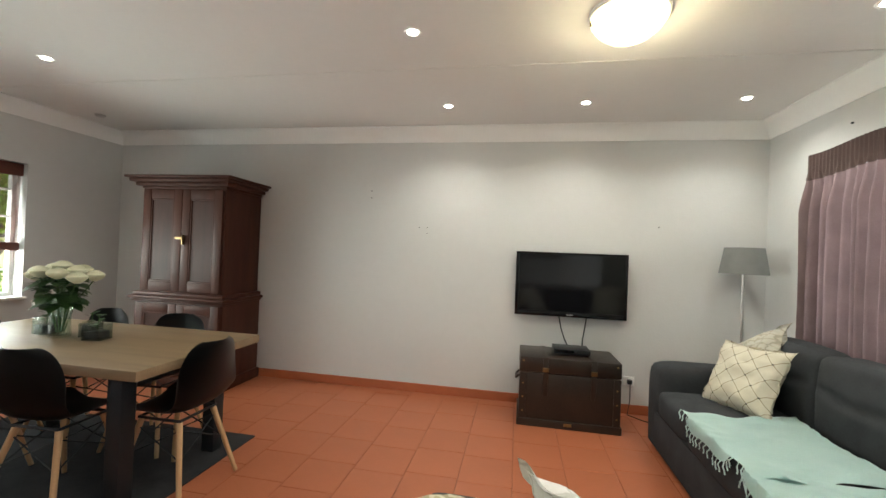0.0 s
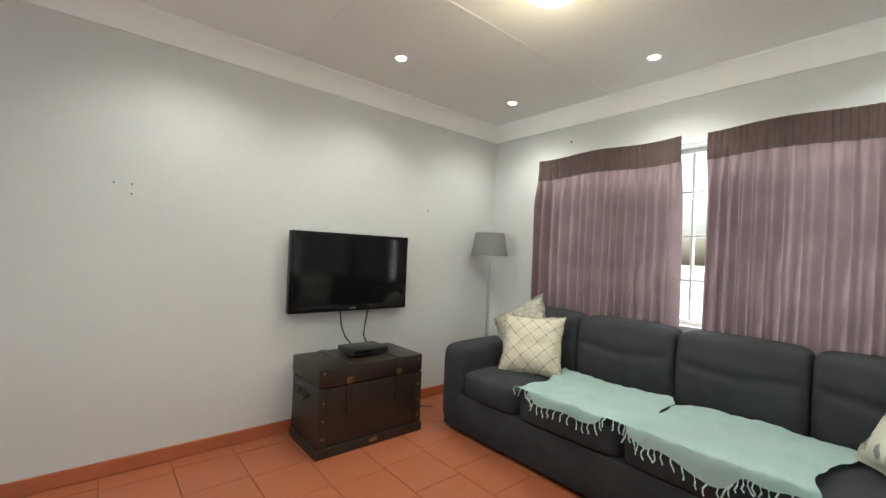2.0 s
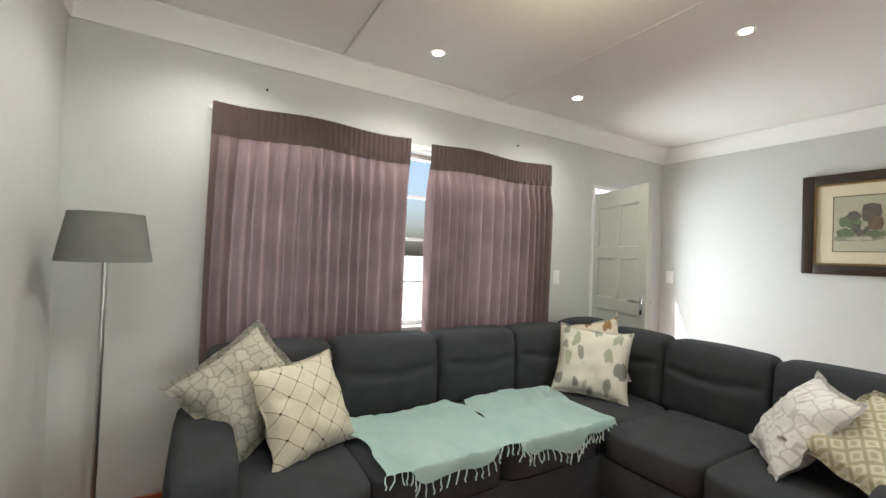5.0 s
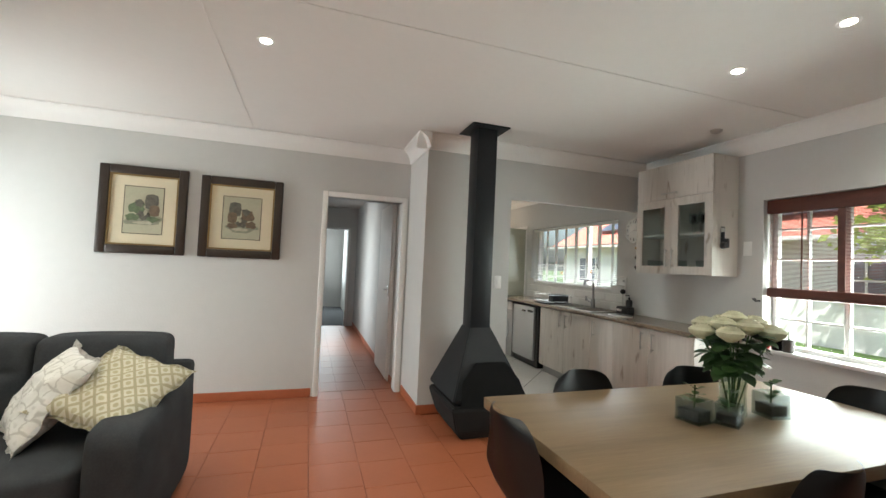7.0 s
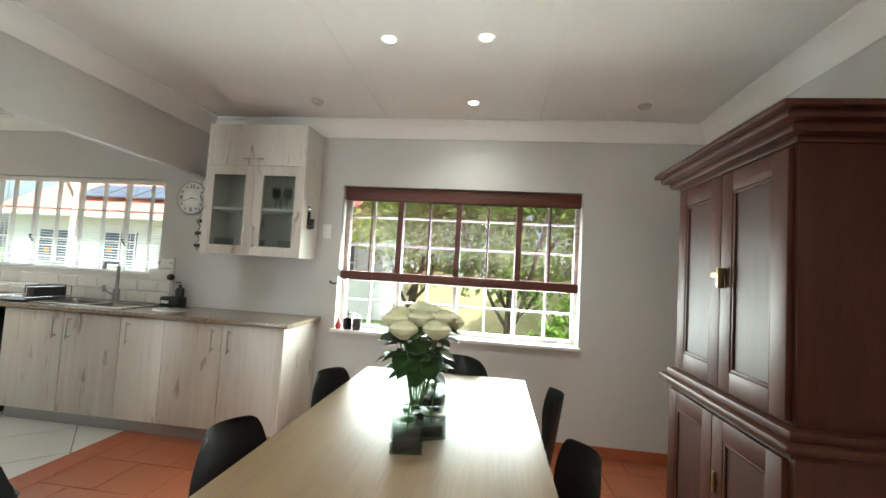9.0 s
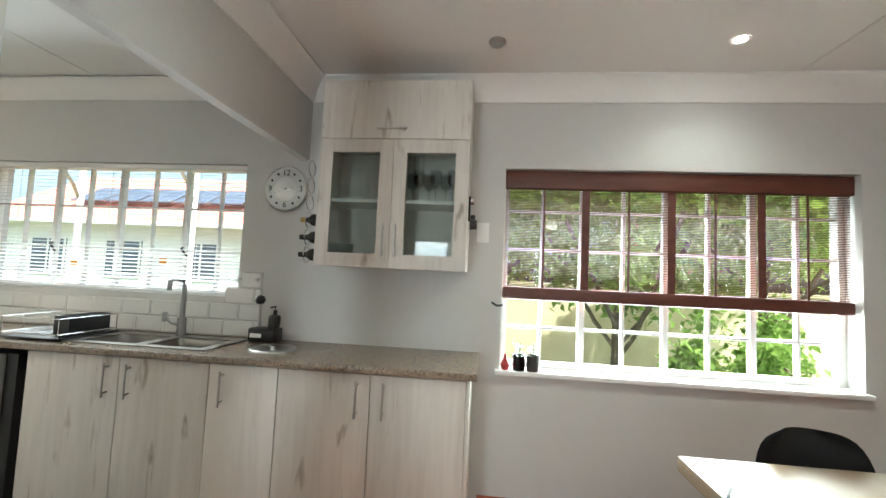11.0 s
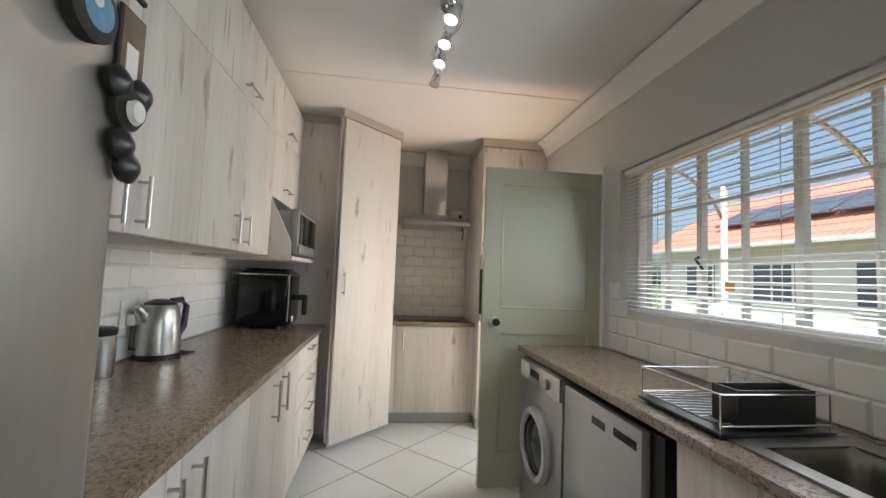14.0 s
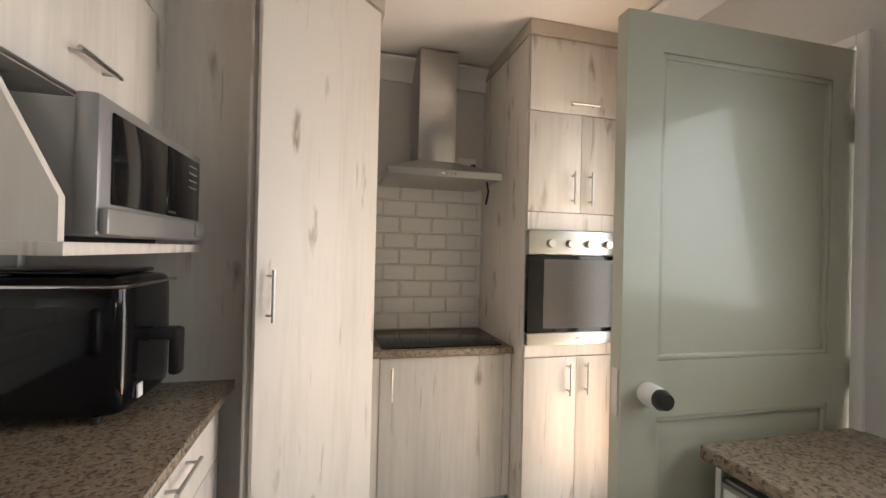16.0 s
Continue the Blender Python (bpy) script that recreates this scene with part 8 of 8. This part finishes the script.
TS = 0.325
tm = tile_mesh("tile", TS - 0.0025, TS - 0.0025, M_TERRA, 0.003)
rnd = random.Random(77)
rest = []
count = 0
for i in range(-14, 9):
    off = rnd.uniform(-0.14, 0.14)
    for j in range(-4, 14):
        x, y = i * TS + 0.09, j * TS + off
        low = YK + 0.03 if x + TS / 2 < XC + 0.02 else YS - 0.12
        if y + TS / 2 < low + 0.02 or y - TS / 2 > YN - 0.01 or x + TS / 2 < XW + 0.01 or x - TS / 2 > XE - 0.01:
            continue
        z = rnd.uniform(-0.0006, 0.0006)
        whole = y - TS / 2 > low and y + TS / 2 < YN and x + TS / 2 < XE and x - TS / 2 > XW
        near = -1.7 < x < 1.6 and count < 300 and whole
        if near:
            t = new("tile", tm)
            t.parent = fl_l
            t.location = (x, y, z)
            count += 1
        else:
            rest.append((max(XW, x - TS / 2 + 0.002), min(XE, x + TS / 2 - 0.002), max(low, y - TS / 2 + 0.002), min(YN, y + TS / 2 - 0.002), -0.006, z))


def slabs(specs):
    verts, faces = [], []
    for x0, x1, y0, y1, z0, z1 in specs:
        k = len(verts)
        verts += [(x0, y0, z0), (x1, y0, z0), (x1, y1, z0), (x0, y1, z0), (x0, y0, z1), (x1, y0, z1), (x1, y1, z1), (x0, y1, z1)]
        faces += [(k + 4, k + 5, k + 6, k + 7), (k, k + 1, k + 5, k + 4), (k + 1, k + 2, k + 6, k + 5), (k + 2, k + 3, k + 7, k + 6), (k + 3, k, k + 4, k + 7)]
    me = bpy.data.meshes.new("tiles")
    me.from_pydata(verts, [], faces)
    return me


for y in range(0, 14):
    for i in range(3):
        rest.append((XH + 0.001 + i * 0.295, XH + 0.293 + i * 0.295, -1.0 - y * TS - TS + 0.004, -1.0 - y * TS, -0.006, 0.0))
me = slabs(rest)
me.materials.append(M_TERRA)
o = new("outer_tiles", me)
o.parent = fl_l
o["kind"] = "stuff"

def clip_rect(poly, x0, x1, y0, y1):
    """Cuts a flat polygon down to a rectangle."""
    for axis, lim, sign in ((0, x0, 1), (0, x1, -1), (1, y0, 1), (1, y1, -1)):
        out = []
        for p, q in zip(poly, poly[1:] + poly[:1]):
            dp, dq = sign * (p[axis] - lim), sign * (q[axis] - lim)
            if dp >= 0:
                out.append(p)
            if (dp >= 0) != (dq >= 0):
                t = dp / (dp - dq)
                out.append((p[0] + t * (q[0] - p[0]), p[1] + t * (q[1] - p[1])))
        poly = out
        if len(poly) < 3:
            return []
    return poly


KS = 0.49
km = tile_mesh("tile", KS - 0.005, KS - 0.005, M_KTILE, 0.006, radians(45))
step = KS / math.sqrt(2)
hd_ = (KS - 0.005) / math.sqrt(2)
for i in range(-8, 16):
    for j in range(-8, 16):
        x = -3.34 + (i - j) * step
        y = -3.476 + (i + j - 6) * step
        ring = [(x + hd_, y), (x, y + hd_), (x - hd_, y), (x, y - hd_)]
        cut = clip_rect(ring, XW, XKE, YKS, YK - 0.142)
        if len(cut) < 3:
            continue
        if len(cut) == 4 and all(min(abs(p[0] - q[0]) + abs(p[1] - q[1]) for q in ring) < 1e-6 for p in cut):
            t = new("tile", km)
            t.location = (x, y, 0.0)
        else:
            bm = prism(cut, -0.006, 0.0)
            me = bpy.data.meshes.new("tile")
            bm.to_mesh(me)
            bm.free()
            me.materials.append(M_KTILE)
            t = new("tile", me)
        t.parent = fl_k
structure("kitchen_grout", boxes((XW, XKE, YKS, YK - 0.03, -0.0059, -0.002)), M_GROUT, "dark grout between the kitchen tiles", "floor")
structure("threshold", boxes((XW, XJ, YK - 0.14, YK + 0.03, -0.0055, 0.003), bevel=0.001), M_SKIRT, "terracotta threshold strip at the kitchen opening", "trim")
